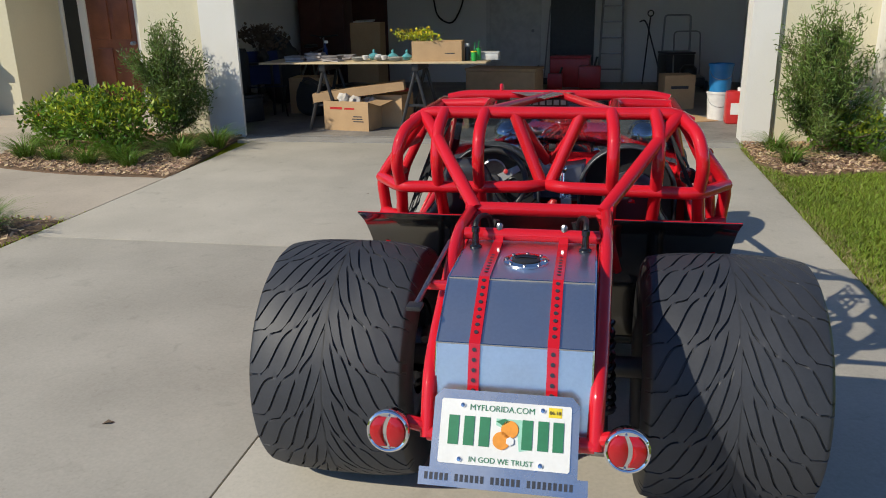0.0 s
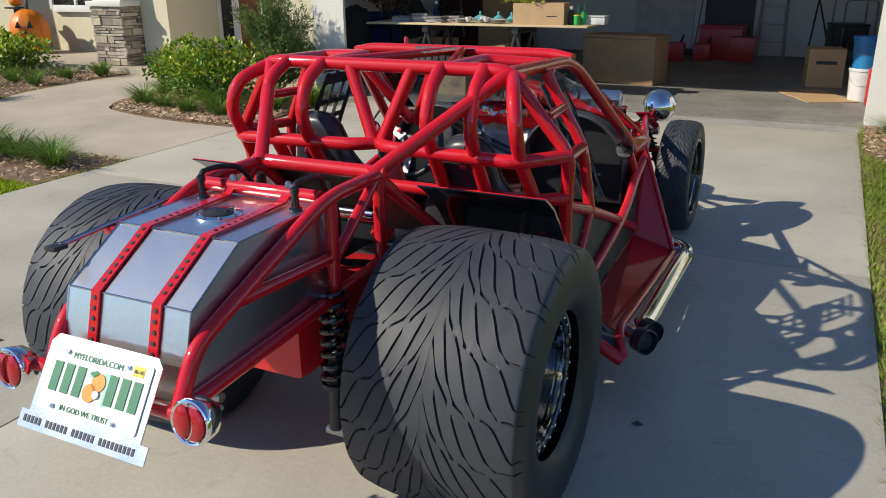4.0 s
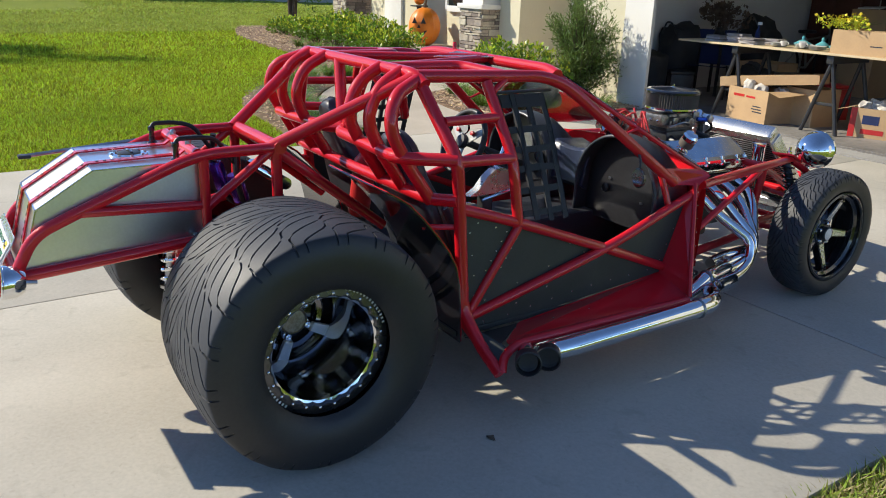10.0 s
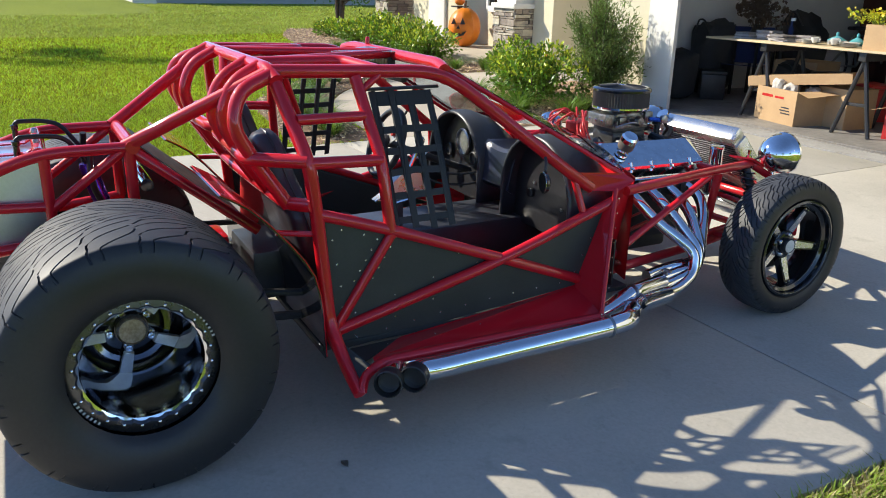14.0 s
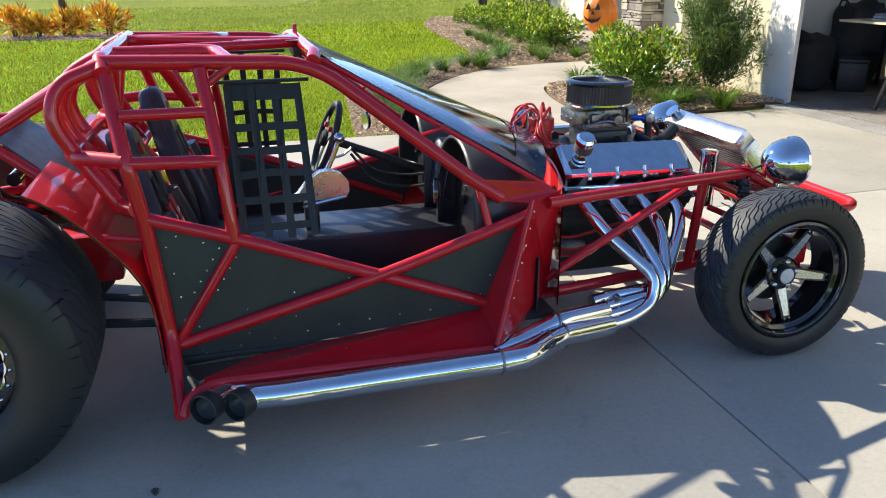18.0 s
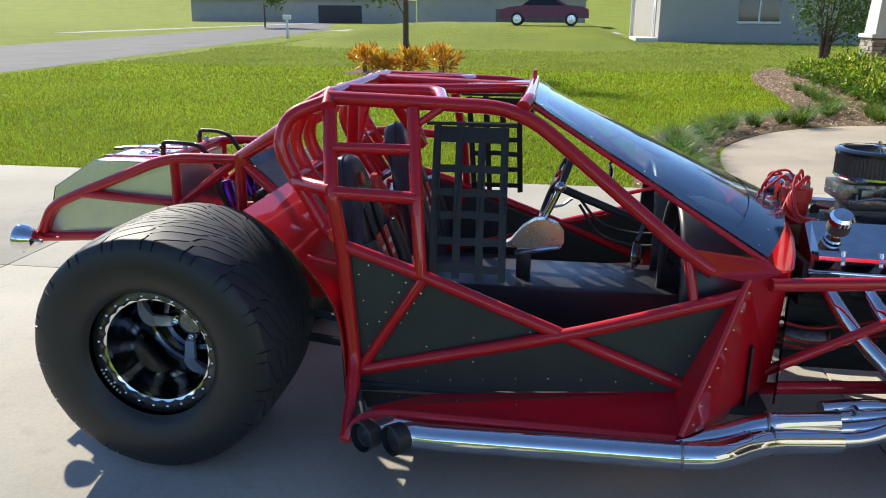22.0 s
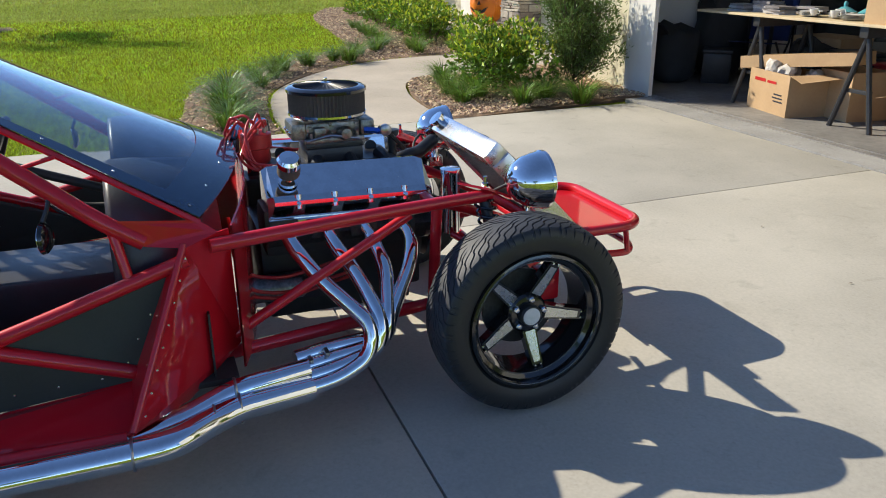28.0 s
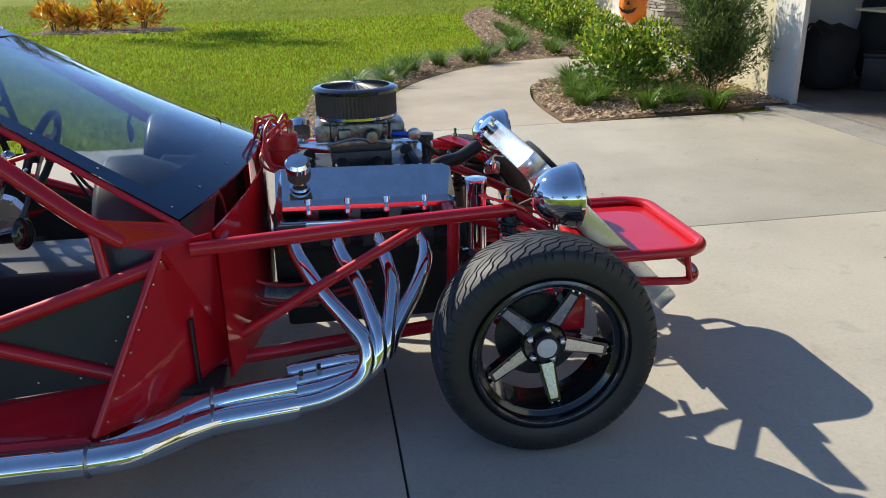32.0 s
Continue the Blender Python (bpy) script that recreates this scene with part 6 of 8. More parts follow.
# headers: four primaries a side meet in a collector, run back to the twin tips
for sx in (1, -1):
    for i in range(4):
        y = 1.965 + 0.128 * i
        z0 = 0.550 - 0.01 * i
        pts = [(0.325 * sx, y, z0), (0.40 * sx, y + 0.01, z0 - 0.03), (0.47 * sx, y + (0.07, 0.06, 0.03, -0.02)[i], 0.43),
               (0.605 * sx - 0.012 * i * sx, (2.165, 2.20, 2.22, 2.23)[i], 0.305), ((0.625 - 0.018 * i) * sx, (2.145, 2.18, 2.205, 2.22)[i], 0.212 + 0.012 * i), ((0.655 - 0.035 * i) * sx, 2.04, 0.174 + 0.018 * i), ((0.675 - 0.035 * i) * sx, 1.93, 0.172 + 0.016 * i)]
        part("header_pipe", sweep(pts, 0.0245, 14, 0.085, steps=8), CHROME, buggy, "chrome header pipe")
        part("header_flange", box(sx * 0.335 - 0.006, sx * 0.335 + 0.006, y - 0.045, y + 0.045, z0 - 0.03, z0 + 0.03, 0.004), IRON, buggy)
    for k, r, pts in ((0, 0.038, [(0.675, 1.95, 0.172), (0.745, 1.745, 0.196), (0.785, 1.675, 0.196), (0.872, 1.575, 0.206), (0.883, 1.47, 0.206), (0.868, 0.78, 0.192), (0.862, 0.705, 0.193), (0.902, 0.668, 0.195)]),
                      (1, 0.034, [(0.64, 1.95, 0.215), (0.70, 1.74, 0.225), (0.72, 1.60, 0.18), (0.745, 1.50, 0.172), (0.755, 1.40, 0.170), (0.765, 0.88, 0.172), (0.790, 0.655, 0.190), (0.900, 0.580, 0.197)])):
        pts = [(x * sx, y, z) for x, y, z in pts]
        pp = part("exhaust_pipe", sweep(pts, r, 20, 0.045, caps=False, steps=6), CHROME, buggy, "long chrome side exhaust")
        d = (Vector(pts[-1]) - Vector(pts[-2])).normalized()
        m = Matrix.Translation(Vector(pts[-1]) - d * 0.035) @ d.to_track_quat("Z", "Y").to_matrix().to_4x4()
        part("exhaust_tip", lathe([(0.038, 0.0), (0.043, 0.004), (0.0455, 0.05), (0.042, 0.052), (0.038, 0.01), (0.0, 0.008)], 28, caps=False), BLACK, pp, "sooty black exhaust tip", at=m)
        for c in (pts[4], pts[1], pts[2]) if k == 0 else (pts[4], pts[1]):
            part("pipe_clamp", ring(c, r + 0.001, 0.004, "y", 24, 6), STEEL, pp)
    for y, z in ((2.02, 0.215), (1.97, 0.20)):
        part("header_clip", box(0.60 * sx - 0.02, 0.60 * sx + 0.02, y - 0.006, y + 0.006, z + 0.02, z + 0.032, 0.002), STEEL, buggy)
for i, (z, x) in enumerate(((0.42, 0.30), (0.38, 0.33), (0.34, 0.28))):
    part("wiring_lead", sweep([(x, 1.80, z + 0.18), (x + 0.05, 1.83, z), (x + 0.02, 1.95, z - 0.04), (x - 0.05, 2.20, z - 0.02)], 0.006, 8, 0.05), RED_PLASTIC, buggy)
part("starter_motor", lathe([(0, 0), (0.045, 0.004), (0.045, 0.18), (0.03, 0.20), (0, 0.20)], 20, "y"), CASTING, buggy, at=Matrix.Translation((0.24, 1.84, 0.32)))

# ---- the buggy: nose ----
RAD = Matrix.Translation((0.0, 2.785, 0.635)) @ pose(0, 0, 0, 44, 0, 0)
rad = part("radiator_core", box(-0.25, 0.25, -0.025, 0.025, -0.57, 0.06, 0.004), BLACK, buggy, "black finned radiator core", at=RAD)
part("radiator_tank", box(-0.265, 0.265, -0.04, 0.04, 0.06, 0.125, 0.014), BRUSHED, rad, "brushed radiator top tank")
part("radiator_tank", box(-0.265, 0.265, -0.04, 0.04, -0.63, -0.57, 0.012), BRUSHED, rad)
for q in (-1, 1):
    part("radiator_side", box(q * 0.258 - 0.012, q * 0.258 + 0.012, -0.038, 0.038, -0.575, 0.065, 0.004), BRUSHED, rad)
part("radiator_cap", lathe([(0.022, 0), (0.022, 0.016), (0.032, 0.020), (0.032, 0.034), (0, 0.036)], 24), CHROME, rad, "chrome radiator cap", at=Matrix.Translation((-0.215, 0, 0.125)))
for i in range(32):
    part("radiator_fin", box(-0.245, 0.245, -0.030, -0.026, -0.555 + i * 0.019, -0.551 + i * 0.019), STEEL, rad, smooth=0)
fan = part("fan_shroud", ring((0, 0, 0), 0.15, 0.012, "y", 36, 8), BLACK, rad, "black fan shroud", at=Matrix.Translation((0, 0.05, -0.10)))
for i in range(6):
    part("fan_blade", sheet([(-0.02, 0, 0.03), (0.02, 0.012, 0.03), (0.035, 0.014, 0.135), (-0.03, -0.01, 0.135)], 0.003), BLACK, fan, smooth=0, at=pose(0, 0, 0, 0, 60 * i, 0))
for sx in (1, -1):
    hm = Matrix.Translation((0.478 if sx > 0 else -0.405, 2.746, 0.664))
    hl = part("head_lamp", lathe([(0.0, -0.085), (0.028, -0.080), (0.058, -0.060), (0.080, -0.028), (0.090, 0.008), (0.093, 0.032), (0.096, 0.036), (0.096, 0.046), (0.088, 0.052)], 48, "y"), CHROME, buggy, "polished bowl head lamp", at=hm)
    part("lamp_glass", lathe([(0.088, 0.050), (0.06, 0.060), (0.0, 0.066)], 40, "y"), CLAY, hl, "pale lamp lens")
    part("lamp_stud", lathe([(0.0, 0), (0.020, 0), (0.024, 0.02), (0.014, 0.035), (0.014, 0.06)], 16), CHROME, hl, at=Matrix.Translation((-0.01 * sx, -0.01, -0.135)))
    part("lamp_bracket", box(-0.02, 0.02, -0.035, 0.025, -0.16, -0.115, 0.005), BRUSHED, hl)
    part("lamp_lead", sweep([(-0.02 * sx, -0.075, -0.01), (-0.05 * sx, -0.12, -0.04), (-0.10 * sx, -0.13, -0.09)], 0.005, 8, 0.03), HOSE, hl)
    tube_pts = [(0.44 * sx, 2.62, 0.62), (0.49 * sx, 2.72, 0.555), (0.45 * sx, 2.74, 0.53)]
    part("lamp_perch", sweep(tube_pts, 0.016, 10, 0.03), RED, buggy)
    part("shock_tower", sheet([(0.40 * sx, 2.52, 0.655), (0.47 * sx, 2.60, 0.645), (0.46 * sx, 2.70, 0.60), (0.40 * sx, 2.72, 0.58)][::sx], 0.008), RED, buggy, "", 0)
    part("tower_bolt", lathe([(0.012, 0), (0.012, 0.012), (0.007, 0.014), (0.007, 0.034), (0, 0.035)], 8), CHROME, buggy, at=Matrix.Translation((0.445 * sx, 2.60, 0.652)))
    fs = part("front_shock", sweep([(0.43 * sx, 2.60, 0.62), (0.53 * sx, 2.63, 0.34)], 0.019, 12, 0), BLACK, buggy, "black front coil-over")
    hel = []
    for i in range(90):
        t, a = i / 89, i / 89 * 2 * math.pi * 7
        c = Vector((0.433 * sx, 2.601, 0.61)).lerp(Vector((0.50 * sx, 2.622, 0.42)), t)
        hel.append((c.x + 0.033 * math.cos(a), c.y + 0.033 * math.sin(a), c.z))
    part("spring", sweep(hel, 0.005, 6, 0), BLACK_GLOSS, fs)
    for y in (2.52, 2.76):
        part("wishbone", sweep([(0.34 * sx, y, 0.27), (0.58 * sx, 2.64, 0.255)], 0.013, 10, 0), RED, buggy)
        part("wishbone", sweep([(0.36 * sx, y, 0.47), (0.57 * sx, 2.64, 0.42)], 0.012, 10, 0), RED, buggy)
    part("upright", box(0.575 * sx - 0.02, 0.575 * sx + 0.02, 2.61, 2.67, 0.24, 0.44, 0.008), STEEL, buggy)
    part("tie_rod", sweep([(0.15 * sx, 2.80, 0.36), (0.56 * sx, 2.74, 0.345)], 0.009, 8, 0), BLACK, buggy)
tube([(0.36, 2.44, 0.27), (0.33, 2.80, 0.29), (0.28, 2.95, 0.33)], 0.0175, name="nose_tube")
tube([(0.38, 2.46, 0.60), (0.33, 2.70, 0.50), (0.29, 2.94, 0.375)], 0.0175, name="nose_tube")
tube([(0.33, 2.76, 0.27), (-0.33, 2.76, 0.27)], 0.0175, both=False, name="nose_cross_tube")
tube([(0.40, 2.44, 0.60), (-0.40, 2.44, 0.60)], 0.0175, both=False, name="nose_cross_tube")
LOW = Matrix.Translation((0, 0.02, -0.055))
TR = [(-0.26, 2.90), (-0.30, 2.94), (-0.30, 3.25), (-0.24, 3.32), (0.24, 3.32), (0.30, 3.25), (0.30, 2.94), (0.26, 2.90)]
tr = part("nose_tray", slab(TR, 0.004, "xy", 0.425), RED, buggy, "gloss red nose tray", 0, LOW)
part("tray_rim", sweep([(x * 0.995, y, 0.440 + 0.0) for x, y in TR] + [(TR[0][0], TR[0][1], 0.44)], 0.020, 12, 0.05), RED, tr)
part("bumper_loop", sweep([(-0.26, 2.96, 0.425), (-0.27, 3.05, 0.335), (-0.28, 3.27, 0.325), (-0.20, 3.325, 0.325), (0.20, 3.325, 0.325), (0.28, 3.27, 0.325), (0.27, 3.05, 0.335), (0.26, 2.96, 0.425)], 0.014, 10, 0.05), RED, buggy, "red bumper loop", at=LOW)
for sx in (1, -1):
    part("bumper_post", sweep([(0.285 * sx, 3.24, 0.43), (0.28 * sx, 3.26, 0.33)], 0.011, 8, 0), RED, buggy, at=LOW)
    part("bumper_post", sweep([(0.28 * sx, 3.02, 0.43), (0.272 * sx, 3.04, 0.335)], 0.011, 8, 0), RED, buggy, at=LOW)
part("front_skid", sheet([(-0.16, 2.95, 0.30), (0.16, 2.95, 0.30), (0.16, 3.10, 0.22), (-0.16, 3.10, 0.22)], 0.006), BRUSHED, buggy, "brushed skid plate", 0)
part("tow_pin", lathe([(0, 0), (0.018, 0), (0.018, 0.05), (0.012, 0.06), (0, 0.06)], 14, "y"), BLACK, buggy, at=Matrix.Translation((0.14, 3.07, 0.215)))


# ---- planting ----
def clump(n, rx, ry, rz, lobes, seed, shell=0.55):
    """Leaf places on a cluster of rounded lobes, with their outward ways."""
    r = np.random.default_rng(seed)
    pts, outs = [], []
    for k in range(lobes):
        a = 2 * np.pi * k / lobes + r.uniform(-0.4, 0.4)
        d = 0.0 if k == 0 else r.uniform(0.35, 0.62)
        c = np.array([d * rx * np.cos(a), d * ry * np.sin(a), rz * r.uniform(0.42, 0.72)])
        s = np.array([rx, ry, rz * 0.62]) * r.uniform(0.45, 0.62)
        u = r.normal(size=(n // lobes, 3))
        u /= np.linalg.norm(u, axis=1)[:, None]
        q = u * s * (r.uniform(shell, 1.08, len(u)) ** 0.6)[:, None] + c
        keep = q[:, 2] > 0.02
        pts.append(q[keep])
        outs.append(u[keep])
    return np.concatenate(pts), np.concatenate(outs)


def stems(n, spread, height, r0, seed, base=0.05):
    rr = random.Random(seed)
    gs = []
    for i in range(n):
        a = rr.uniform(0, 2 * math.pi)
        b = rr.uniform(0.3, 1) * spread
        gs.append(sweep([(base * math.cos(a), base * math.sin(a), -0.02), (b * 0.5 * math.cos(a), b * 0.5 * math.sin(a), height * 0.5), (b * math.cos(a + 0.3), b * math.sin(a + 0.3), height * rr.uniform(0.8, 1.0))], r0, 6, 0.1, end_radius=r0 * 0.3))
    return join(*gs)


def shrub(x, y, rx, ry, h, n, seed, label, new_leaf=0.4, size=0.062, flowers=0):
    s = thing("shrub", label, "shrub", "garden shrubs", at=(x, y, 0))
    part("stem", stems(9, min(rx, ry) * 0.8, h * 0.75, 0.010, seed), BARK, s)
    p, o = clump(n, rx, ry, h, 7, seed)
    leaves("foliage", p, size, LEAF, s, 0.5, 0.5, o * 0.8)
    top = p[(p[:, 2] > h * 0.45)]
    top = top[rng.random(len(top)) < new_leaf]
    if len(top):
        leaves("new_foliage", top + [0, 0, 0.03], size * 0.95, LEAF_YELLOW, s, 0.5, 0.9, label="yellow-green new leaves")
    if flowers:
        tagged(leaves("flowers", top[rng.choice(len(top), flowers)] + [0, 0, 0.04], 0.04, FLOWER, s, 0.9, 0.5), kind="stuff")
    return s


def fine_shrub(x, y, r, h, n, seed, label):
    """An upright shrub of fine narrow leaves on rising twigs."""
    s = thing("podocarpus_shrub", label, "shrub", "upright shrubs", at=(x, y, 0))
    rr = np.random.default_rng(seed)
    gs, pts, outs = [], [], []
    for i in range(72):
        a, b = rr.uniform(0, 2 * np.pi), rr.uniform(0.15, 1.0) * (1.3 if i % 7 == 0 else 1.0)
        z0 = rr.uniform(0.02, 0.52) * h
        tip = np.array([r * b * np.cos(a), r * b * np.sin(a), min(h, z0 + h * rr.uniform(0.16, 0.52)) * rr.uniform(0.88, 1.06)])
        tip[:2] *= 1.2 - 0.55 * tip[2] / h
        p0 = np.array([0.03 * np.cos(a), 0.03 * np.sin(a), z0])
        mid = (p0 + tip) / 2 + [0.15 * r * np.cos(a), 0.15 * r * np.sin(a), -0.03]
        gs.append(sweep([tuple(p0), tuple(mid), tuple(tip)], 0.006, 5, 0.1, end_radius=0.002))
        m = n // 72
        t = rr.uniform(0.25, 1.05, m)[:, None]
        q = (1 - t) ** 2 * p0 + 2 * t * (1 - t) * mid + t * t * tip
        pts.append(q + rr.normal(size=(m, 3)) * 0.042)
        outs.append(np.tile((tip - p0) / np.linalg.norm(tip - p0), (m, 1)))
    gs.append(sweep([(0, 0, -0.02), (0.02, 0.01, h * 0.4), (0, 0, h * 0.8)], 0.016, 7, 0.1, end_radius=0.006))
    part("stem", join(*gs), BARK, s)
    leaves("foliage", np.concatenate(pts), 0.064, LEAF_FINE, s, 0.20, 0.25, np.concatenate(outs) * 0.6)
    return s


shrub(-4.95, 5.15, 0.62, 0.50, 0.72, 3000, 3, "rounded green shrub with yellow new leaves in mulch", 0.55, 0.065, 14)
shrub(-5.75, 5.45, 0.48, 0.46, 0.58, 1700, 4, "low green shrub with glossy leaves in mulch", 0.35, 0.062, 6)
for i, (x, y, r, h) in enumerate(((-9.75, 6.15, 0.62, 0.62), (-10.75, 6.25, 0.60, 0.66), (-11.75, 6.35, 0.66, 0.72), (-12.8, 6.45, 0.66, 0.68), (-13.9, 6.5, 0.62, 0.58), (-15.2, 6.7, 0.6, 0.5), (-16.6, 6.9, 0.55, 0.4))):
    shrub(x, y, r, r * 0.85, h, 1300, 20 + i, "glossy hedge shrub with pale new leaves by the porch", 0.6, 0.085)
shrub(2.75, 5.95, 0.5, 0.40, 0.42, 1500, 41, "low yellow-green shrub against the side wall", 0.7, 0.065)
shrub(3.6, 6.0, 0.5, 0.4, 0.45, 1200, 42, "low yellow-green shrub against the side wall", 0.7, 0.065)
fine_shrub(-4.66, 5.88, 0.50, 1.36, 13000, 5, "tall feathery dark green podocarpus by the garage jamb")
fine_shrub(2.32, 5.80, 0.55, 1.50, 14500, 6, "tall feathery dark green podocarpus beside the other garage jamb")


def liriope(seed):
    r = np.random.default_rng(seed)
    n, v, f = 170, [], []
    for i in range(n):
        a, L, reach = r.uniform(0, 2 * np.pi), r.uniform(0.11, 0.23), r.uniform(0.14, 0.36)
        c, s, w = math.cos(a), math.sin(a), r.uniform(0.0042, 0.0072)
        b = r.uniform(0, 0.07)
        k = len(v)
        for t in (0.0, 0.4, 0.75, 1.0):
            d, z = b + reach * t ** 1.6, L * (1.6 * t - 0.85 * t * t) * 1.15
            ww = w * (1 - 0.85 * t)
            v += [(d * c - s * ww, d * s + c * ww, z), (d * c + s * ww, d * s - c * ww, z)]
        f += [(k + 2 * q, k + 2 * q + 1, k + 2 * q + 3, k + 2 * q + 2) for q in range(3)]
    return v, f


tufts = [(-5.42, 4.72), (-4.92, 4.58), (-4.42, 4.52), (-4.12, 5.02), (-4.0, 5.6), (-5.85, 4.85), (-6.12, 5.45), (-4.65, 4.75), (-6.2, 6.0), (-4.3, 5.35),
         (-4.15, 2.24), (-4.42, 2.36), (-4.75, 2.36), (-5.3, 2.36), (-5.7, 2.42), (-6.15, 2.48), (-6.35, 2.85), (-6.85, 2.85), (-7.4, 3.25), (-7.05, 3.1), (-7.9, 3.7), (-8.3, 4.15), (-8.7, 4.6), (-9.1, 5.0),
         (-8.55, 5.5), (-8.65, 6.1), (-9.15, 5.6), (-9.7, 5.3), (-10.4, 5.45), (-11.2, 5.5), (-12.0, 5.6), (-8.5, 6.6), (-5.0, 2.3), (-8.0, 4.3), (2.0, 5.25), (1.98, 5.85), (2.9, 5.35), (-13.0, 5.7)]
kinds = []
for k in range(3):
    t = thing("liriope_clump", "arching dark green strap-leaf clump in mulch", "border grass", "liriope clumps", at=(*tufts[k], 0.0))
    part("strap_leaves", liriope(60 + k), STRAP, t, "", 0)
    kinds.append(t)
random.seed(5)
for i, (x, y) in enumerate(tufts[3:]):
    s = random.uniform(0.95, 1.3)
    copy_thing(kinds[i % 3], pose(x, y, 0.0, 0, 0, random.uniform(0, 360)) @ Matrix.Diagonal((s, s, s, 1)))


def tree(x, y, h, crown, n, seed, label, leaf=0.12, clear=0.45, multi=1):
    t = thing("garden_tree", label, "tree", "", at=(x, y, 0))
    rr = random.Random(seed)
    gs = []
    tips = []
    for m in range(multi):
        a0 = 2 * math.pi * m / multi
        off = 0.0 if multi == 1 else 0.25 * crown
        topc = (off * math.cos(a0), off * math.sin(a0), h * 0.75)
        gs.append(sweep([(0.04 * math.cos(a0), 0.04 * math.sin(a0), -0.1), (topc[0] * 0.4, topc[1] * 0.4, h * 0.35), topc], 0.035 + 0.008 * h, 8, 0.2, end_radius=0.012))
        for k in range(8):
            a, z = rr.uniform(0, 6.28), rr.uniform(clear, 0.8) * h
            tip = (topc[0] * z / h + crown * rr.uniform(0.4, 0.85) * math.cos(a), topc[1] * z / h + crown * rr.uniform(0.4, 0.85) * math.sin(a), min(h, z + crown * rr.uniform(0.1, 0.6)))
            gs.append(sweep([(topc[0] * z / h, topc[1] * z / h, z * 0.9), tuple((tip[q] + (topc[0] * z / h, topc[1] * z / h, z)[q]) / 2 for q in range(3)), tip], 0.016, 6, 0.1, end_radius=0.004))
            tips.append(tip)
    part("trunk", join(*gs), BARK, t)
    r = np.random.default_rng(seed)
    pts = np.concatenate([np.array(q) + r.normal(size=(n // len(tips), 3)) * crown * 0.17 for q in tips])
    leaves("crown", pts, leaf, LEAF_DARK, t, 0.45, 0.1)
    return t


tree(-17.6, 7.5, 2.5, 1.0, 2600, 11, "small many-stemmed tree at the end of the hedge", 0.11, 0.30, 4)
tree(-16.45, -2.55, 5.2, 1.6, 4200, 12, "slender young street tree above orange crotons", 0.12, 0.24)
for x, y, s in ((-16.25, -3.52, 0.34), (-16.2, -3.05, 0.21), (-16.3, -2.40, 0.34), (-16.2, -1.64, 0.38)):
    c = thing("croton", "orange, yellow and red variegated croton", "shrub", "crotons in the lawn bed", at=(x, y, 0))
    part("stem", stems(6, s * 0.6, s * 1.1, 0.012, int(s * 100)), BARK, c)
    p, o = clump(260, s, s, s * 1.7, 5, int(-y * 100), 0.4)
    leaves("foliage", p, 0.23, CROTON, c, 0.27, 0.9, o)

# ---- grass ----
walk_poly = WALK_NEAR + WALK_FAR
polys = [BED_A, BED_B, BED_C, BED_D, walk_poly]


def lawn(name, x0, x1, y0, y1, n, h, w, material=GRASS, clear=0.0, patch=0.0):
    x, y = rng.uniform(x0, x1, n), rng.uniform(y0, y1, n)
    ok = np.ones(n, bool)
    for p in polys:
        ok &= ~inside(p, x, y)
    ok &= ~((x > -3.79 - clear) & (x < 1.68 + clear) & (y < 6.4)) & ~((y > 6.4) & (x > -8.4) & (x < 6))
    ok &= ~((y > 6.9) & (x > -15.6) & (x < -8))
    if patch:
        ok &= (np.sin(x * 2.3 + 1.1 * np.sin(y * 1.7)) * np.sin(y * 1.9 + 0.7 * x) + rng.uniform(-0.6, 0.6, n)) > patch
    return blades(name, x[ok], y[ok], np.full(ok.sum(), -0.03), h, w, material, 1.3, label="dense green lawn grass" if material != GRASS_DRY else "dry straw blades in the lawn", category="grass")


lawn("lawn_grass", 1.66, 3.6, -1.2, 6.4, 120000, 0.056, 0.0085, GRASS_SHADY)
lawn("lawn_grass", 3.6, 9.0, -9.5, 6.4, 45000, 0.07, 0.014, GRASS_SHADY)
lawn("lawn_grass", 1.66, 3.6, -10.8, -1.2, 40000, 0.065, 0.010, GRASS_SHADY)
lawn("lawn_grass", -7.5, -3.79, -10.6, -5.5, 25000, 0.065, 0.013)
lawn("dry_grass", 1.67, 3.2, -1.2, 6.4, 7000, 0.047, 0.0065, GRASS_DRY, 0.0, 0.05)
lawn("dry_grass", 1.68, 1.80, -1.2, 6.4, 7000, 0.05, 0.007, GRASS_DRY, 0.0, -0.3)
lawn("lawn_grass", -7.5, -3.79, -5.5, 3.0, 130000, 0.058, 0.0085)
lawn("lawn_grass", -13.0, -7.5, -10.6, 6.8, 125000, 0.062, 0.014)
lawn("lawn_grass", -18.0, -13.0, -11.4, 9.0, 45000, 0.07, 0.024)
lawn("lawn_grass", -26.0, -18.0, -11.4, 12.0, 60000, 0.09, 0.030, GRASS_PALE)
lawn("lawn_grass", -46.0, -26.0, -12.0, 16.0, 60000, 0.10, 0.06, GRASS_PALE)

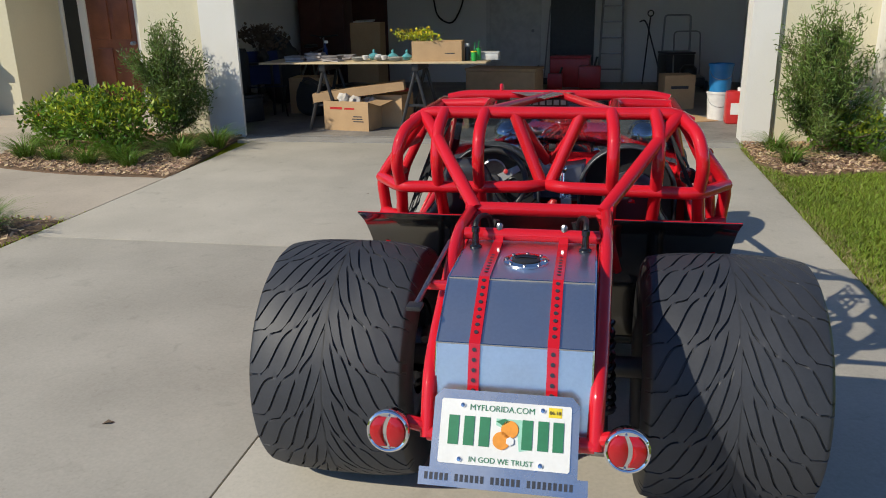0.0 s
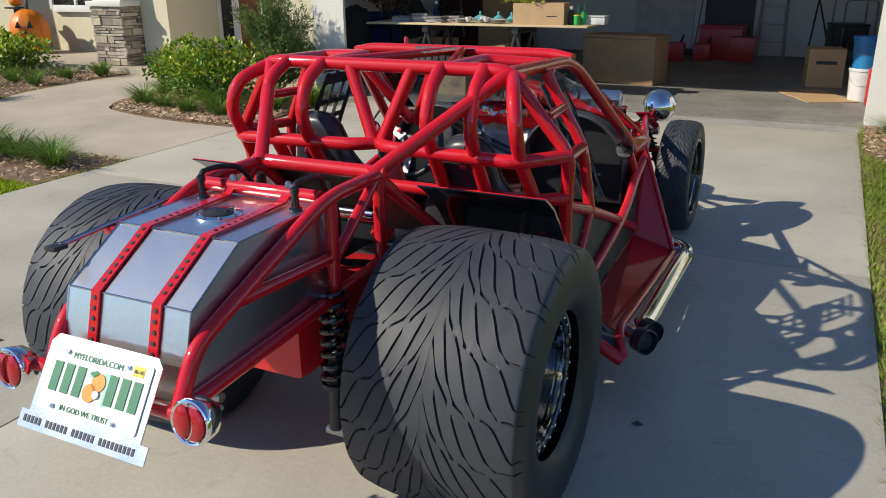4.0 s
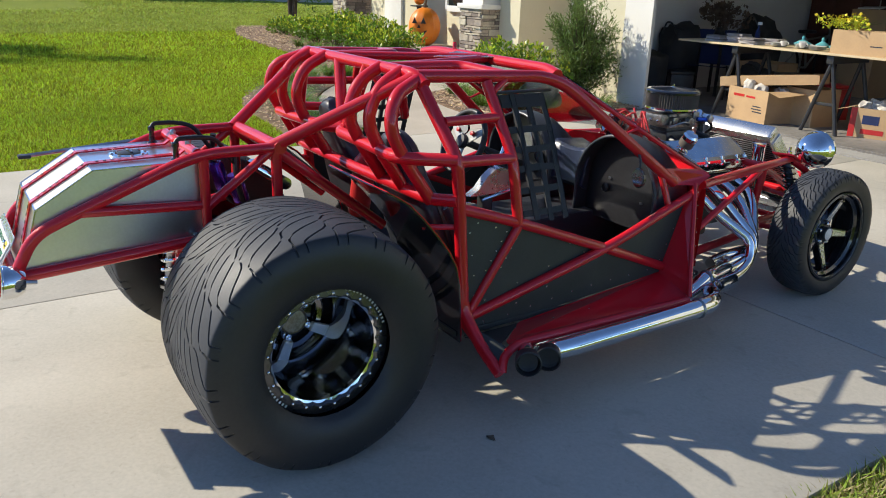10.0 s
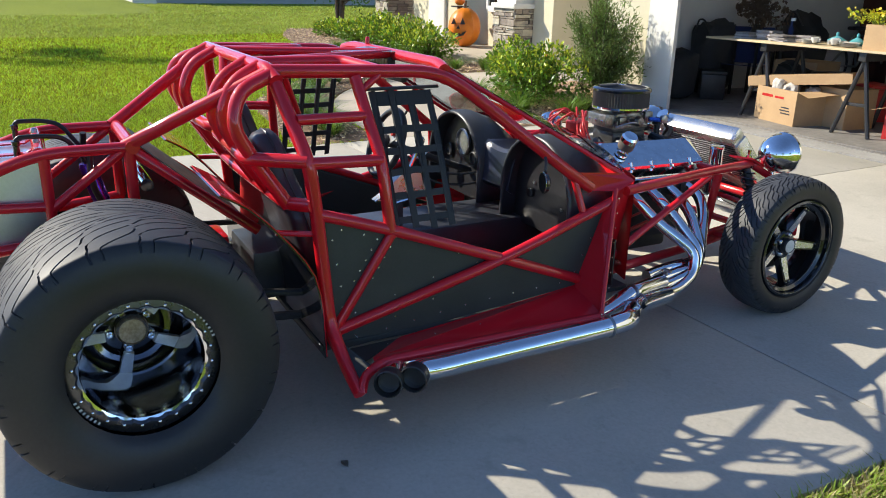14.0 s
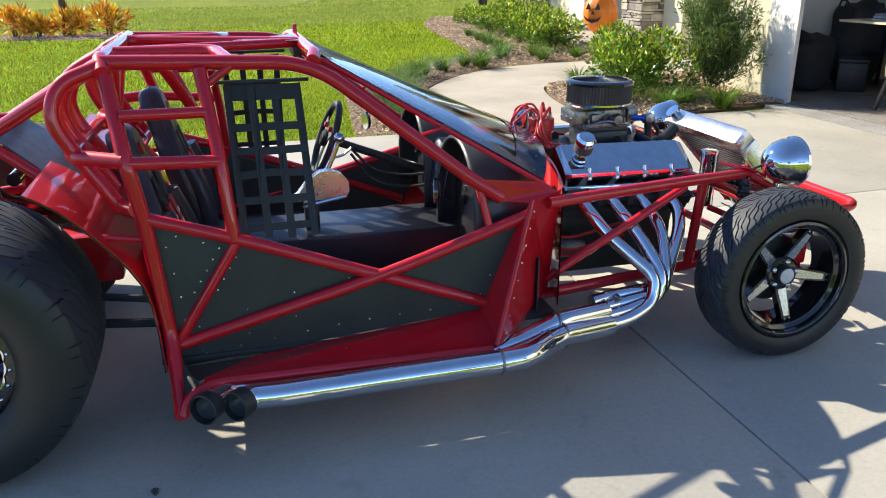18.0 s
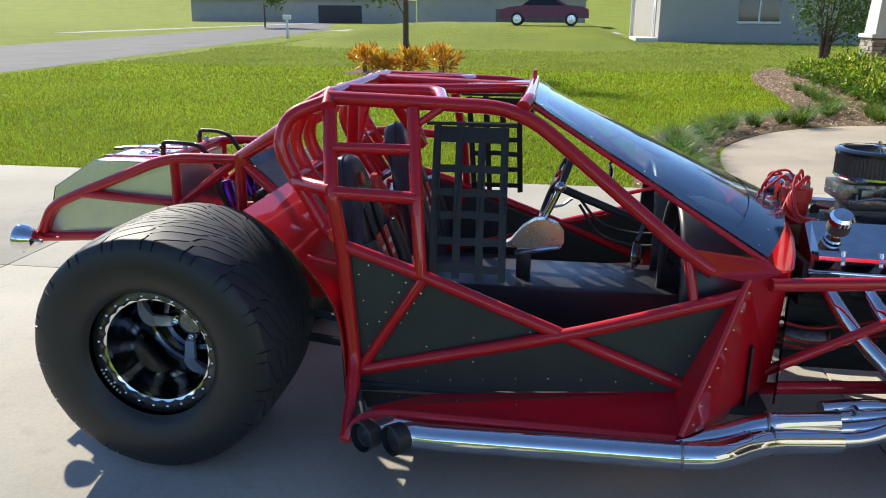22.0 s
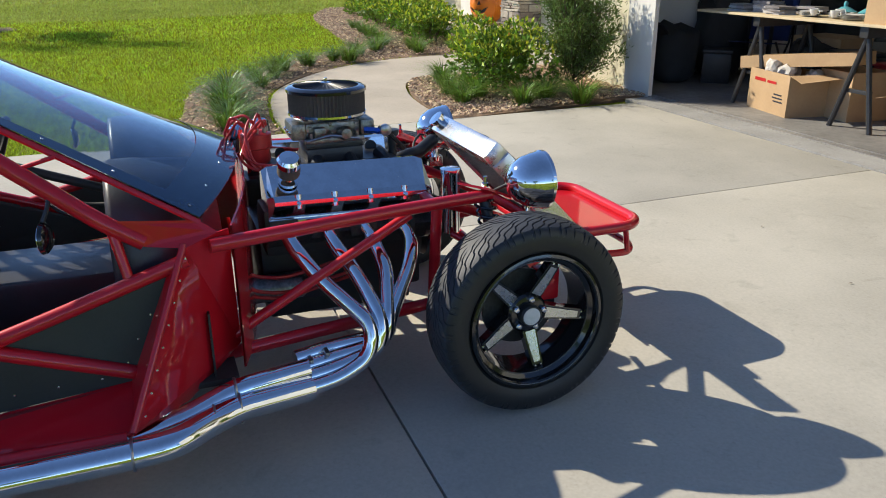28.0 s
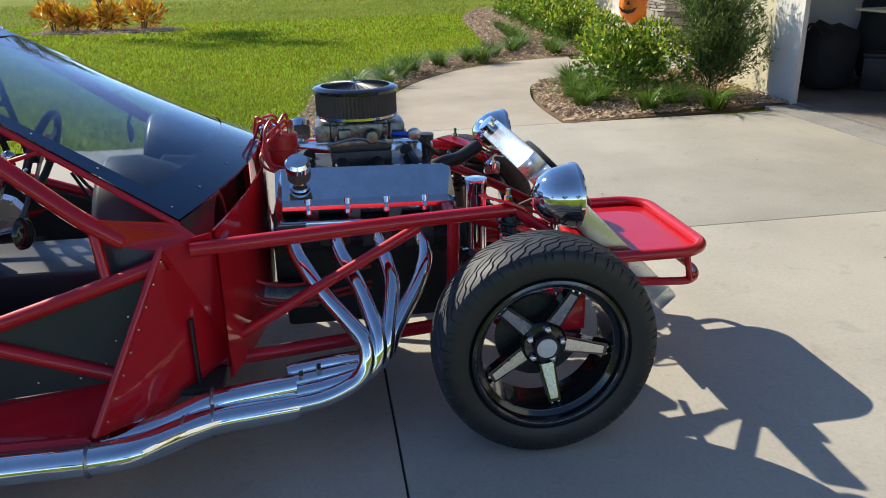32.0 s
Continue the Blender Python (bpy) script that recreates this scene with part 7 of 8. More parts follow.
# ---- distance ----
def far_house(x0, x1, y0, y1, h, label):
    hs = thing("neighbour_house", label, "house", at=(x0, y0, 0))
    part("wall", box(0, x1 - x0, 0, y1 - y0, -0.05, h), STUCCO_FAR, hs, "grey-beige stucco walls", 0)
    w, d = x1 - x0, y1 - y0
    v = [(-0.5, -0.5, h), (w + 0.5, -0.5, h), (w + 0.5, d + 0.5, h), (-0.5, d + 0.5, h), (w * 0.35, d * 0.5, h + 1.8), (w * 0.65, d * 0.5, h + 1.8)]
    part("roof", (v, [(0, 1, 5, 4), (1, 2, 5), (2, 3, 4, 5), (3, 0, 4), (3, 2, 1, 0)]), ROOF, hs, "hipped shingle roof", 0)
    return hs, w, d


hs, w, d = far_house(-56.0, -41.0, 6.4, 30.0, 2.9, "single-storey grey stucco house across the lawn")
for y in (4.0, 11.0, 16.0):
    wn_ = part("window", box(w + 0.0, w + 0.03, y, y + 2.0, 1.1, 2.3), DARK_GLASS, hs, smooth=0)
    part("sill", box(w, w + 0.10, y - 0.1, y + 2.1, 0.98, 1.1, 0.01), WHITE, wn_)
    part("frame", box(w + 0.02, w + 0.06, y + 0.96, y + 1.04, 1.1, 2.3), WHITE, wn_)
part("door", box(w - 2.6, w - 1.6, -0.06, -0.01, 0.1, 2.2, 0.01), WHITE, hs, "white side door")
part("door_step", box(w - 3.2, w + 0.6, -1.2, -0.05, -0.05, 0.22, 0.02), TRIM, hs)
part("corner_post", box(w - 3.4, w - 3.2, -1.2, -1.0, 0.0, 2.9), TRIM, hs, smooth=0)
far_house(-98.0, -84.0, -14.0, 4.0, 3.0, "far single-storey house beyond the street")
far_house(-96.0, -84.0, 10.0, 32.0, 3.0, "far single-storey house beyond the lawn")
far_house(-130.0, -110.0, -52.0, -34.0, 3.0, "far single-storey house down the street")
far_house(-30.0, -12.0, -48.0, -34.0, 3.0, "single-storey house across the street")
far_house(2.0, 20.0, -46.0, -32.0, 3.0, "single-storey house across the street")
for i, (x, y, h) in enumerate(((24.0, -6.0, 6.0), (30.0, 8.0, 7.0), (22.0, -26.0, 6.5), (-8.0, -28.0, 6.0), (26.0, 22.0, 7.0), (-74.0, 16.0, 6.0), (-70.0, -26.0, 6.0))):
    tree(x, y, h, h * 0.42, 2200, 70 + i, "broad shade tree in a neighbouring yard", 0.42, 0.35)
# the land rises far beyond the street
xs_, ys_ = np.linspace(-132, -320, 12).tolist(), np.linspace(-220, 120, 18).tolist()
v = [(x, y, -0.1 + 9.0 * min(1.0, (-132 - x) / 90) ** 1.5 * (0.85 + 0.15 * math.sin(y * 0.05))) for x in xs_ for y in ys_]
rise = part("far_rise", (v, [(a * 18 + b, a * 18 + b + 1, a * 18 + b + 19, a * 18 + b + 18) for a in range(11) for b in range(17)]), LAWN, None, "grassy rise far beyond the street", 60)
tagged(rise, category="ground", kind="structure")
fence = thing("board_fence", "weathered grey board fence behind the far car", "fence", at=(-58.0, -3.5, 0))
for i in range(36):
    part("board", box(0, 0.03, i * 0.16, i * 0.16 + 0.15, 0, 1.75), FENCE, fence, smooth=0)
block("driveway_far", -66.0, -58.0, -17.0, 6.0, -0.06, -0.015, CONCRETE, "pale concrete drive of the neighbouring house", "driveway")
block("pavement_far", -58.0, -44.0, 3.2, 4.4, -0.06, -0.015, CONCRETE, "pale concrete path across the lawn", "pavement")
block("pavement_street", -200.0, -46.0, -31.5, -30.0, -0.06, -0.015, CONCRETE, "pale pavement beyond the street", "pavement")


def sedan(x, y, material, label, turn=0):
    c = thing("sedan", label, "car", "parked cars", at=(x, y, 0.82), turn=turn)
    pr = [(-2.3, 0.35), (-2.35, 0.75), (-1.9, 0.92), (-1.2, 1.0), (-0.7, 1.38), (0.5, 1.42), (1.15, 1.05), (1.9, 0.98), (2.25, 0.85), (2.3, 0.40)]
    v = [(sx * (0.72 if z > 1.1 else 0.9), yy, z) for sx in (-1, 1) for yy, z in pr]
    k = len(pr)
    f = [tuple(range(k)), tuple(reversed(range(k, 2 * k)))] + [(i, i + k, (i + 1) % k + k, (i + 1) % k) for i in range(k)]
    part("body", (v, f), material, c, "", 25)
    for sx in (-1, 1):
        part("side_window", sheet([(sx * 0.905, -1.1, 1.02), (sx * 0.905, 1.0, 1.02), (sx * 0.76, 0.45, 1.36), (sx * 0.76, -0.65, 1.34)], 0.01 * sx), DARK_GLASS, c, smooth=0)
        for yy in (-1.4, 1.4):
            wv = part("wheel", moved(lathe([(0.0, -0.1), (0.30, -0.1), (0.33, -0.06), (0.33, 0.06), (0.30, 0.1), (0, 0.1)], 24, "x"), Matrix.Translation((sx * 0.84, yy, 0.33))), RUBBER, c)
            part("wheel_rim", moved(lathe([(0.0, 0.0), (0.21, 0.0), (0.22, 0.012), (0, 0.02)], 20, "x"), Matrix.Translation((sx * 0.94 - (0.0 if sx > 0 else 0.02), yy, 0.33))), BRUSHED, wv)
    return c


# the neighbour's lot lies a little higher
xs_, ys_ = np.linspace(-27, -56, 16).tolist(), np.linspace(-12, 5.5, 16).tolist()
ease = lambda q: min(1.0, max(0.0, q)) ** 2 * (3 - 2 * min(1.0, max(0.0, q)))
v = [(x, y, -0.04 + 0.86 * ease((-27 - x) / 12) * ease((y + 12) / 4) * ease((5.5 - y) / 2.5)) for x in xs_ for y in ys_]
bank = part("lawn_bank", (v, [(a * 16 + b, a * 16 + b + 1, a * 16 + b + 17, a * 16 + b + 16) for a in range(15) for b in range(15)]), LAWN, None, "raised lawn of the neighbouring lot", 60)
tagged(bank, category="lawn", kind="structure")
sedan(-40.5, 0.4, CAR_PAINT, "dark red sedan parked by the neighbouring house")
hs, w, d = far_house(-118.0, -104.0, -36.0, -20.0, 3.0, "far pale house with an open dark garage")
# the open bay's inner shade is a black panel laid on the wall
part("garage_door", box(w, w + 0.05, 5.0, 11.0, 0.0, 2.3), BLACK, hs, "black panel for the shade in an open garage bay", 0)
mp = thing("mailbox", "white kerbside mailbox post at the street", "mailbox", at=(-40.0, -13.6, 0))
part("post", box(-0.06, 0.06, -0.06, 0.06, -0.03, 1.0, 0.01), WHITE, mp)
part("box_body", box(-0.1, 0.1, -0.22, 0.22, 1.0, 1.25, 0.05), WHITE, mp)

# ---- porch decoration ----
pk = thing("jack_o_lantern", "large orange plastic pumpkin with a carved face", "pumpkin", at=(-11.90, 8.10, 0.09))
pk.matrix_basis = pk.matrix_basis @ Matrix.Diagonal((1.16, 1.16, 1.30, 1))
v, f, n, m = [], [], 48, 14
for i in range(m + 1):
    for j in range(n):
        a, b = 2 * math.pi * j / n, math.pi * i / m
        r = 0.30 * math.sin(b) * (1 - 0.07 * abs(math.sin(a * 5)) ** 0.5 + 0.03) + 1e-4
        v.append((r * math.cos(a), r * math.sin(a), 0.30 - 0.31 * math.cos(b) * (0.97 + 0.06 * math.sin(b))))
f = [(i * n + j, i * n + (j + 1) % n, (i + 1) * n + (j + 1) % n, (i + 1) * n + j) for i in range(m) for j in range(n)]
part("body", (v, f), PUMPKIN, pk, "ribbed orange shell")
part("stalk", sweep([(0, 0, 0.58), (0.01, 0, 0.66), (0.05, -0.01, 0.71)], 0.03, 8, 0.03, end_radius=0.018), BARK, pk)
turn = pose(0, 0, 0, 0, 0, 38)
for q in ([(-0.13, 0.36), (-0.04, 0.36), (-0.085, 0.45)], [(0.04, 0.36), (0.13, 0.36), (0.085, 0.45)], [(-0.03, 0.29), (0.03, 0.29), (0.0, 0.34)],
          [(-0.16, 0.26), (-0.10, 0.19), (0.0, 0.165), (0.10, 0.19), (0.16, 0.26), (0.09, 0.235), (0.05, 0.20), (0.02, 0.225), (-0.02, 0.20), (-0.06, 0.225), (-0.10, 0.22)]):
    part("carved_mark", slab(q, 0.03, "xz", -0.312), BLACK, pk, "dark cut face", 0, turn)
ln = thing("lantern_stand", "black stand with a small orange pumpkin on top", "lantern", at=(-12.3, 8.2, 0.09))
part("pole", box(-0.04, 0.04, -0.04, 0.04, 0, 0.78, 0.006), BLACK, ln)
part("shelf", box(-0.14, 0.14, -0.14, 0.14, 0.78, 0.81, 0.006), BLACK, ln)
part("small_pumpkin", ball((0, 0, 0.91), 0.10, 20, 10, 1.1, 1.1, 0.95), PUMPKIN, ln)

# ---- garage things ----
tb = thing("work_table", "plywood sheet laid over black sawhorses", "table", at=(-2.53, 7.20, 0.018))
tb.scale = (1, 1, 1.028)
part("table_top", box(-1.42, 1.42, -0.38, 0.38, 0.785, 0.805, 0.003), PLY, tb, "pale plywood top")
for x in (-0.62, 0.55):
    part("sawhorse_beam", box(x - 0.04, x + 0.04, -0.34, 0.34, 0.70, 0.783, 0.006), BLACK, tb)
    for y in (-0.28, 0.28):
        for s in (-1, 1):
            part("leg", sweep([(x, y, 0.72), (x + s * 0.20, y * 1.15, 0.0)], 0.022, 8, 0), BLACK, tb)
    part("brace", box(x - 0.12, x + 0.12, -0.30, -0.27, 0.28, 0.31, 0.004), BLACK, tb)


def carton(x, y, w, d, h, turn, label, open_top=False, z=0.018, marks=()):
    c = thing("cardboard_box", label, "box", "cardboard boxes", at=(x, y, z), turn=turn)
    t = 0.006
    for q in ((-w / 2, w / 2, -d / 2, -d / 2 + t), (-w / 2, w / 2, d / 2 - t, d / 2), (-w / 2, -w / 2 + t, -d / 2 + t, d / 2 - t), (w / 2 - t, w / 2, -d / 2 + t, d / 2 - t)):
        part("side", box(*q, 0, h), CARD, c, smooth=0)
    part("bottom", box(-w / 2 + t, w / 2 - t, -d / 2 + t, d / 2 - t, 0.0, t), CARD_DARK, c, smooth=0)
    if open_top:
        for s in (-1, 1):
            part("flap", sheet([(s * w / 2, -d / 2, h), (s * w / 2, d / 2, h), (s * (w / 2 + d * 0.42), d / 2, h + 0.02 * s - 0.03), (s * (w / 2 + d * 0.42), -d / 2, h - 0.04)], 0.004), CARD, c, smooth=0)
        rr = random.Random(int(x * 100))
        for i in range(7):
            bm = bmesh.new()
            bmesh.ops.create_icosphere(bm, subdivisions=2, radius=0.075)
            for v_ in bm.verts:
                v_.co *= rr.uniform(0.6, 1.25)
            part("packing_paper", bm, PAPER, c, "crumpled packing paper", 0, Matrix.Translation((rr.uniform(-w / 2 + 0.07, w / 2 - 0.07), rr.uniform(-d / 2 + 0.06, d / 2 - 0.06), h - 0.02 + rr.uniform(-0.03, 0.05))))
    else:
        part("lid", box(-w / 2, w / 2, -d / 2, d / 2, h, h + t), CARD, c, smooth=0)
    for mx, mz, mw, mh, mm in marks:
        part("print_bar", box(mx, mx + mw, -d / 2 - 0.002, -d / 2, mz, mz + mh), mm, c, smooth=0)
    return c


carton(-2.82, 7.02, 0.62, 0.40, 0.36, -11, "brown carton with crumpled paper and red print", True, marks=((-0.22, 0.26, 0.17, 0.028, RED_PLASTIC), (-0.02, 0.26, 0.14, 0.022, RED_PLASTIC), (0.10, 0.17, 0.12, 0.012, DARK_INK), (0.08, 0.14, 0.15, 0.012, DARK_INK), (0.10, 0.11, 0.14, 0.012, DARK_INK)))
carton(-2.38, 7.32, 0.40, 0.40, 0.40, -8, "plain brown carton behind the open one")
lc = carton(-2.74, 7.08, 1.15, 0.26, 0.10, 9, "long flat carton laid across the open boxes", z=0.40)
lc.matrix_basis = pose(-2.74, 7.08, 0.425, 0, -7, 9)
carton(-1.60, 7.26, 0.40, 0.34, 0.30, 14, "open carton with red and blue print", True, marks=((-0.2, 0.0, 0.06, 0.30, RED_PLASTIC), (-0.08, 0.14, 0.16, 0.09, BLUE_CLOTH), (-0.08, 0.04, 0.22, 0.05, RED_PLASTIC)))
carton(-1.72, 7.05, 0.60, 0.32, 0.23, 3, "brown carton with trailing yellow flowers on the table", z=0.845, marks=((0.10, 0.09, 0.12, 0.010, DARK_INK),))
carton(1.30, 9.30, 0.42, 0.42, 0.46, 8, "brown moving carton on the floor", marks=((-0.12, 0.28, 0.24, 0.04, DARK_INK),))
carton(-3.9, 8.6, 0.6, 0.5, 0.5, 5, "dark brown carton in the shaded garage")
fl = thing("trailing_flowers", "trailing yellow flower stems over the carton", "flowers", at=(-1.92, 6.98, 1.077))
part("stem", stems(14, 0.30, 0.10, 0.004, 77), STRAP, fl)
p, o = clump(260, 0.34, 0.18, 0.16, 5, 78, 0.2)
tagged(leaves("sprig", p + [0, 0, -0.03], 0.045, LEAF_YELLOW, fl, 0.5, 0.3), kind="stuff")
leaves("blossom", p[::4] + [0, 0, 0.0], 0.035, YELLOW_INK, fl, 0.9, 0.4)
rr = random.Random(9)
for x, y, k in ((-3.55, 7.05, 4), (-3.30, 7.12, 6), (-3.05, 7.02, 5), (-2.98, 7.30, 4), (-3.62, 7.35, 3)):
    st = thing("magazine_stack", "uneven stack of books and magazines on the table", "books", "stacks on the table", at=(x, y, 0.845))
    z = 0.0
    for i in range(k):
        h = rr.uniform(0.010, 0.026)
        part("book", box(-0.11, 0.11, -0.085, 0.085, z, z + h, 0.002), BOOKS, st, smooth=0, at=pose(rr.uniform(-0.015, 0.015), rr.uniform(-0.01, 0.01), 0, 0, 0, rr.uniform(-14, 14)))
        z += h
for x, y in ((-2.72, 7.05), (-2.45, 7.10), (-2.25, 7.02)):
    pl_ = thing("plate_stack", "small stack of pale china plates", "plates", "china on the table", at=(x, y, 0.845))
    for i in range(4):
        part("plate", lathe([(0.0, 0.004), (0.05, 0.004), (0.095, 0.016), (0.098, 0.018), (0.05, 0.008), (0, 0.008)], 24), CLAY, pl_, at=Matrix.Translation((0, 0, i * 0.010)))
for x, y, s in ((-2.60, 7.30, 1.0), (-2.35, 7.28, 0.8), (-2.15, 7.2, 0.7)):
    gd = thing("glass_dish", "teal blue glass lidded dish", "dish", "glass on the table", at=(x, y, 0.845))
    part("bowl", lathe([(0.0, 0.0), (0.05 * s, 0.002), (0.09 * s, 0.03), (0.095 * s, 0.045), (0.085 * s, 0.05), (0.04 * s, 0.075), (0.015, 0.085), (0.018, 0.11), (0.010, 0.125), (0, 0.127)], 24), TEAL, gd)
gb = thing("green_bottle", "green plastic bottle with a straw", "bottle", at=(-1.24, 7.10, 0.845))
part("bottle_body", lathe([(0, 0), (0.032, 0.002), (0.034, 0.10), (0.028, 0.13), (0.030, 0.14), (0, 0.142)], 18), GREEN_PLASTIC, gb)
part("straw", sweep([(0, 0, 0.14), (0.01, 0, 0.24)], 0.004, 6, 0), GREEN_PLASTIC, gb)
tub = thing("plastic_tub", "clear white plastic tub with lid", "tub", at=(-1.10, 7.22, 0.845))
part("tub_body", box(-0.13, 0.10, -0.09, 0.09, 0, 0.08, 0.012), CLAY, tub)
part("tub_lid", box(-0.135, 0.105, -0.095, 0.095, 0.08, 0.095, 0.006), CLAY, tub)
cn = thing("spray_can", "dark spray can with a pale cap", "can", at=(-1.36, 7.02, 0.845))
part("can_body", lathe([(0, 0), (0.031, 0.002), (0.031, 0.15), (0.024, 0.17), (0, 0.172)], 18), BLACK, cn)
part("can_cap", lathe([(0, 0.165), (0.025, 0.167), (0.025, 0.20), (0, 0.202)], 18), CLAY, cn)
cu_ = thing("drinking_cup", "green and yellow plastic cup with a straw", "cup", at=(-1.27, 6.95, 0.845))
part("cup_body", lathe([(0, 0), (0.03, 0.002), (0.038, 0.11), (0.034, 0.11), (0, 0.02)], 18), GREEN_PLASTIC, cu_)
part("cup_rim", ring((0, 0, 0.11), 0.037, 0.006, "z", 20, 6), YELLOW_INK, cu_)
part("cup_straw", sweep([(0, 0, 0.03), (0.012, 0, 0.22)], 0.004, 6, 0), GREEN_PLASTIC, cu_)
for x, y in ((-2.62, 6.98), (-2.50, 7.14), (-2.38, 6.96)):
    tc_ = thing("teacup", "small white china cup on the table", "cup", "china on the table", at=(x, y, 0.863))
    part("cup_body", lathe([(0, 0), (0.022, 0.001), (0.036, 0.03), (0.040, 0.055), (0.037, 0.055), (0, 0.012)], 20), CLAY, tc_)
    part("cup_handle", ring((0.045, 0, 0.03), 0.014, 0.004, "y", 14, 6), CLAY, tc_)
sb = thing("spray_bottle", "slim blue bottle among the magazines", "bottle", at=(-3.28, 7.42, 0.845))
part("bottle_body", lathe([(0, 0), (0.028, 0.002), (0.028, 0.12), (0.012, 0.16), (0.012, 0.20), (0, 0.20)], 16), BLUE_CLOTH, sb)
part("bottle_top", box(-0.012, 0.04, -0.012, 0.012, 0.20, 0.235, 0.005), CLAY, sb)
# darker side of the garage
cab = thing("wardrobe", "tall dark red-brown wooden cabinet", "cabinet", at=(-4.62, 11.4, 0.018))
part("carcass", box(-0.42, 0.42, -0.25, 0.25, 0.0, 1.95, 0.01), DARK_DOOR, cab)
for s in (-1, 1):
    dr_ = part("door", box(s * 0.205 - 0.195, s * 0.205 + 0.195, -0.272, -0.252, 0.08, 1.90, 0.006), DARK_DOOR, cab)
    part("knob", ball((s * 0.03, -0.285, 0.95), 0.014, 10, 8), STEEL, dr_)
carton(-3.62, 10.5, 0.55, 0.45, 0.62, -6, "dark brown carton at the foot of a stack")
carton(-3.60, 10.52, 0.50, 0.42, 0.58, 3, "brown carton on top of another", z=0.645)
pp_ = thing("paper_bundle", "white crumpled paper on a carton", "paper", at=(-3.62, 10.42, 1.232))
part("sheet", sheet([(-0.17, -0.08, 0.0), (0.17, -0.09, 0.012), (0.16, 0.07, 0.03), (-0.15, 0.09, 0.02)], 0.02), CLAY, pp_, smooth=0)
st_ = thing("plant_stand", "black wooden stand with a dried flower arrangement", "stand", at=(-4.55, 8.35, 0.018))
part("stand_top", box(-0.22, 0.22, -0.2, 0.2, 0.70, 0.73, 0.006), BLACK, st_)
for x in (-0.18, 0.18):
    for y in (-0.16, 0.16):
        part("leg", box(x - 0.015, x + 0.015, y - 0.015, y + 0.015, 0, 0.70), BLACK, st_, smooth=0)
df = thing("dried_flowers", "dusty grey dried flower arrangement in a dark vase", "flowers", at=(-4.55, 8.35, 0.75))
part("vase", lathe([(0, 0), (0.06, 0.002), (0.09, 0.08), (0.05, 0.16), (0.06, 0.18), (0.05, 0.18), (0, 0.05)], 20), BLACK, df)
part("dry_stems", stems(24, 0.32, 0.40, 0.003, 91), BARK, df, at=Matrix.Translation((0, 0, 0.12)))
p, o = clump(420, 0.36, 0.30, 0.42, 6, 92, 0.3)
tagged(leaves("dry_bloom", p + [0, 0, 0.12], 0.075, BARK, df, 0.7, 0.2), kind="stuff")
wd_ = thing("umbrella", "furled black umbrella leaning on the wall", "umbrella", at=(-4.78, 9.2, 0.018))
part("canopy", lathe([(0.004, 0.05), (0.03, 0.35), (0.035, 0.6), (0.012, 0.85)], 12), BLACK, wd_, at=pose(0, 0, 0, 0, -5, 0))
part("shaft", sweep([(0, 0, 0), (-0.08, 0, 1.0)], 0.006, 6, 0), STEEL, wd_)
for x, y, w_, d_, h_, mm, lb_ in ((-4.5, 7.6, 0.34, 0.3, 0.36, BLACK, "black plastic crate on the floor"), (-2.55, 7.98, 0.36, 0.26, 0.40, RED_PLASTIC, "red bag standing behind the sawhorse"), (-0.3, 12.2, 0.7, 0.4, 0.55, RED_PLASTIC, "dark red tool chest by the back wall"), (-3.1, 8.1, 0.4, 0.4, 0.45, BLACK, "black storage box under the table"), (-1.1, 8.7, 1.0, 0.5, 0.62, CARD_DARK, "large brown box in the shade of the table"), (1.55, 12.3, 0.5, 0.5, 0.6, BLACK, "black bin by the back wall")):
    bx_ = thing("storage_box", lb_, "box", "boxes in the garage", at=(x, y, 0.018), turn=x * 9)
    part("box_body", box(-w_ / 2, w_ / 2, -d_ / 2, d_ / 2, 0, h_ - 0.04, 0.02), mm, bx_)
    part("box_lid", box(-w_ / 2 - 0.008, w_ / 2 + 0.008, -d_ / 2 - 0.008, d_ / 2 + 0.008, h_ - 0.04, h_, 0.012), mm, bx_)
wk = thing("walking_cane", "black walking cane leaning on the wall", "cane", at=(1.25, 12.75, 0.018))
part("shaft", sweep([(0.12, -0.2, 0.0), (-0.20, 0.05, 1.05), (-0.26, 0.05, 1.14), (-0.34, 0.05, 1.10)], 0.014, 8, 0.05), BLACK, wk)
wf = thing("walker", "folded grey tubular walker for support", "walker", at=(1.55, 12.4, 0.018))
for y in (0.0, 0.12):
    part("loop", sweep([(-0.25, y, 0.0), (-0.22, y, 1.22), (0.22, y, 1.22), (0.25, y, 0.0)], 0.013, 8, 0.06), GREY_METAL, wf)
part("cross_bar", sweep([(-0.23, 0.06, 0.6), (0.23, 0.06, 0.6)], 0.01, 8, 0), GREY_METAL, wf)
hz_ = thing("wall_hose", "dark cable hanging in a loop on the back wall", "cable", at=(-2.6, 12.95, 0.0))
part("loop", sweep([(0.25, 0, 2.3), (0.22, -0.02, 1.5), (0.0, -0.03, 1.1), (-0.3, -0.02, 1.25), (-0.42, 0, 1.9)], 0.016, 8, 0.2), HOSE, hz_)
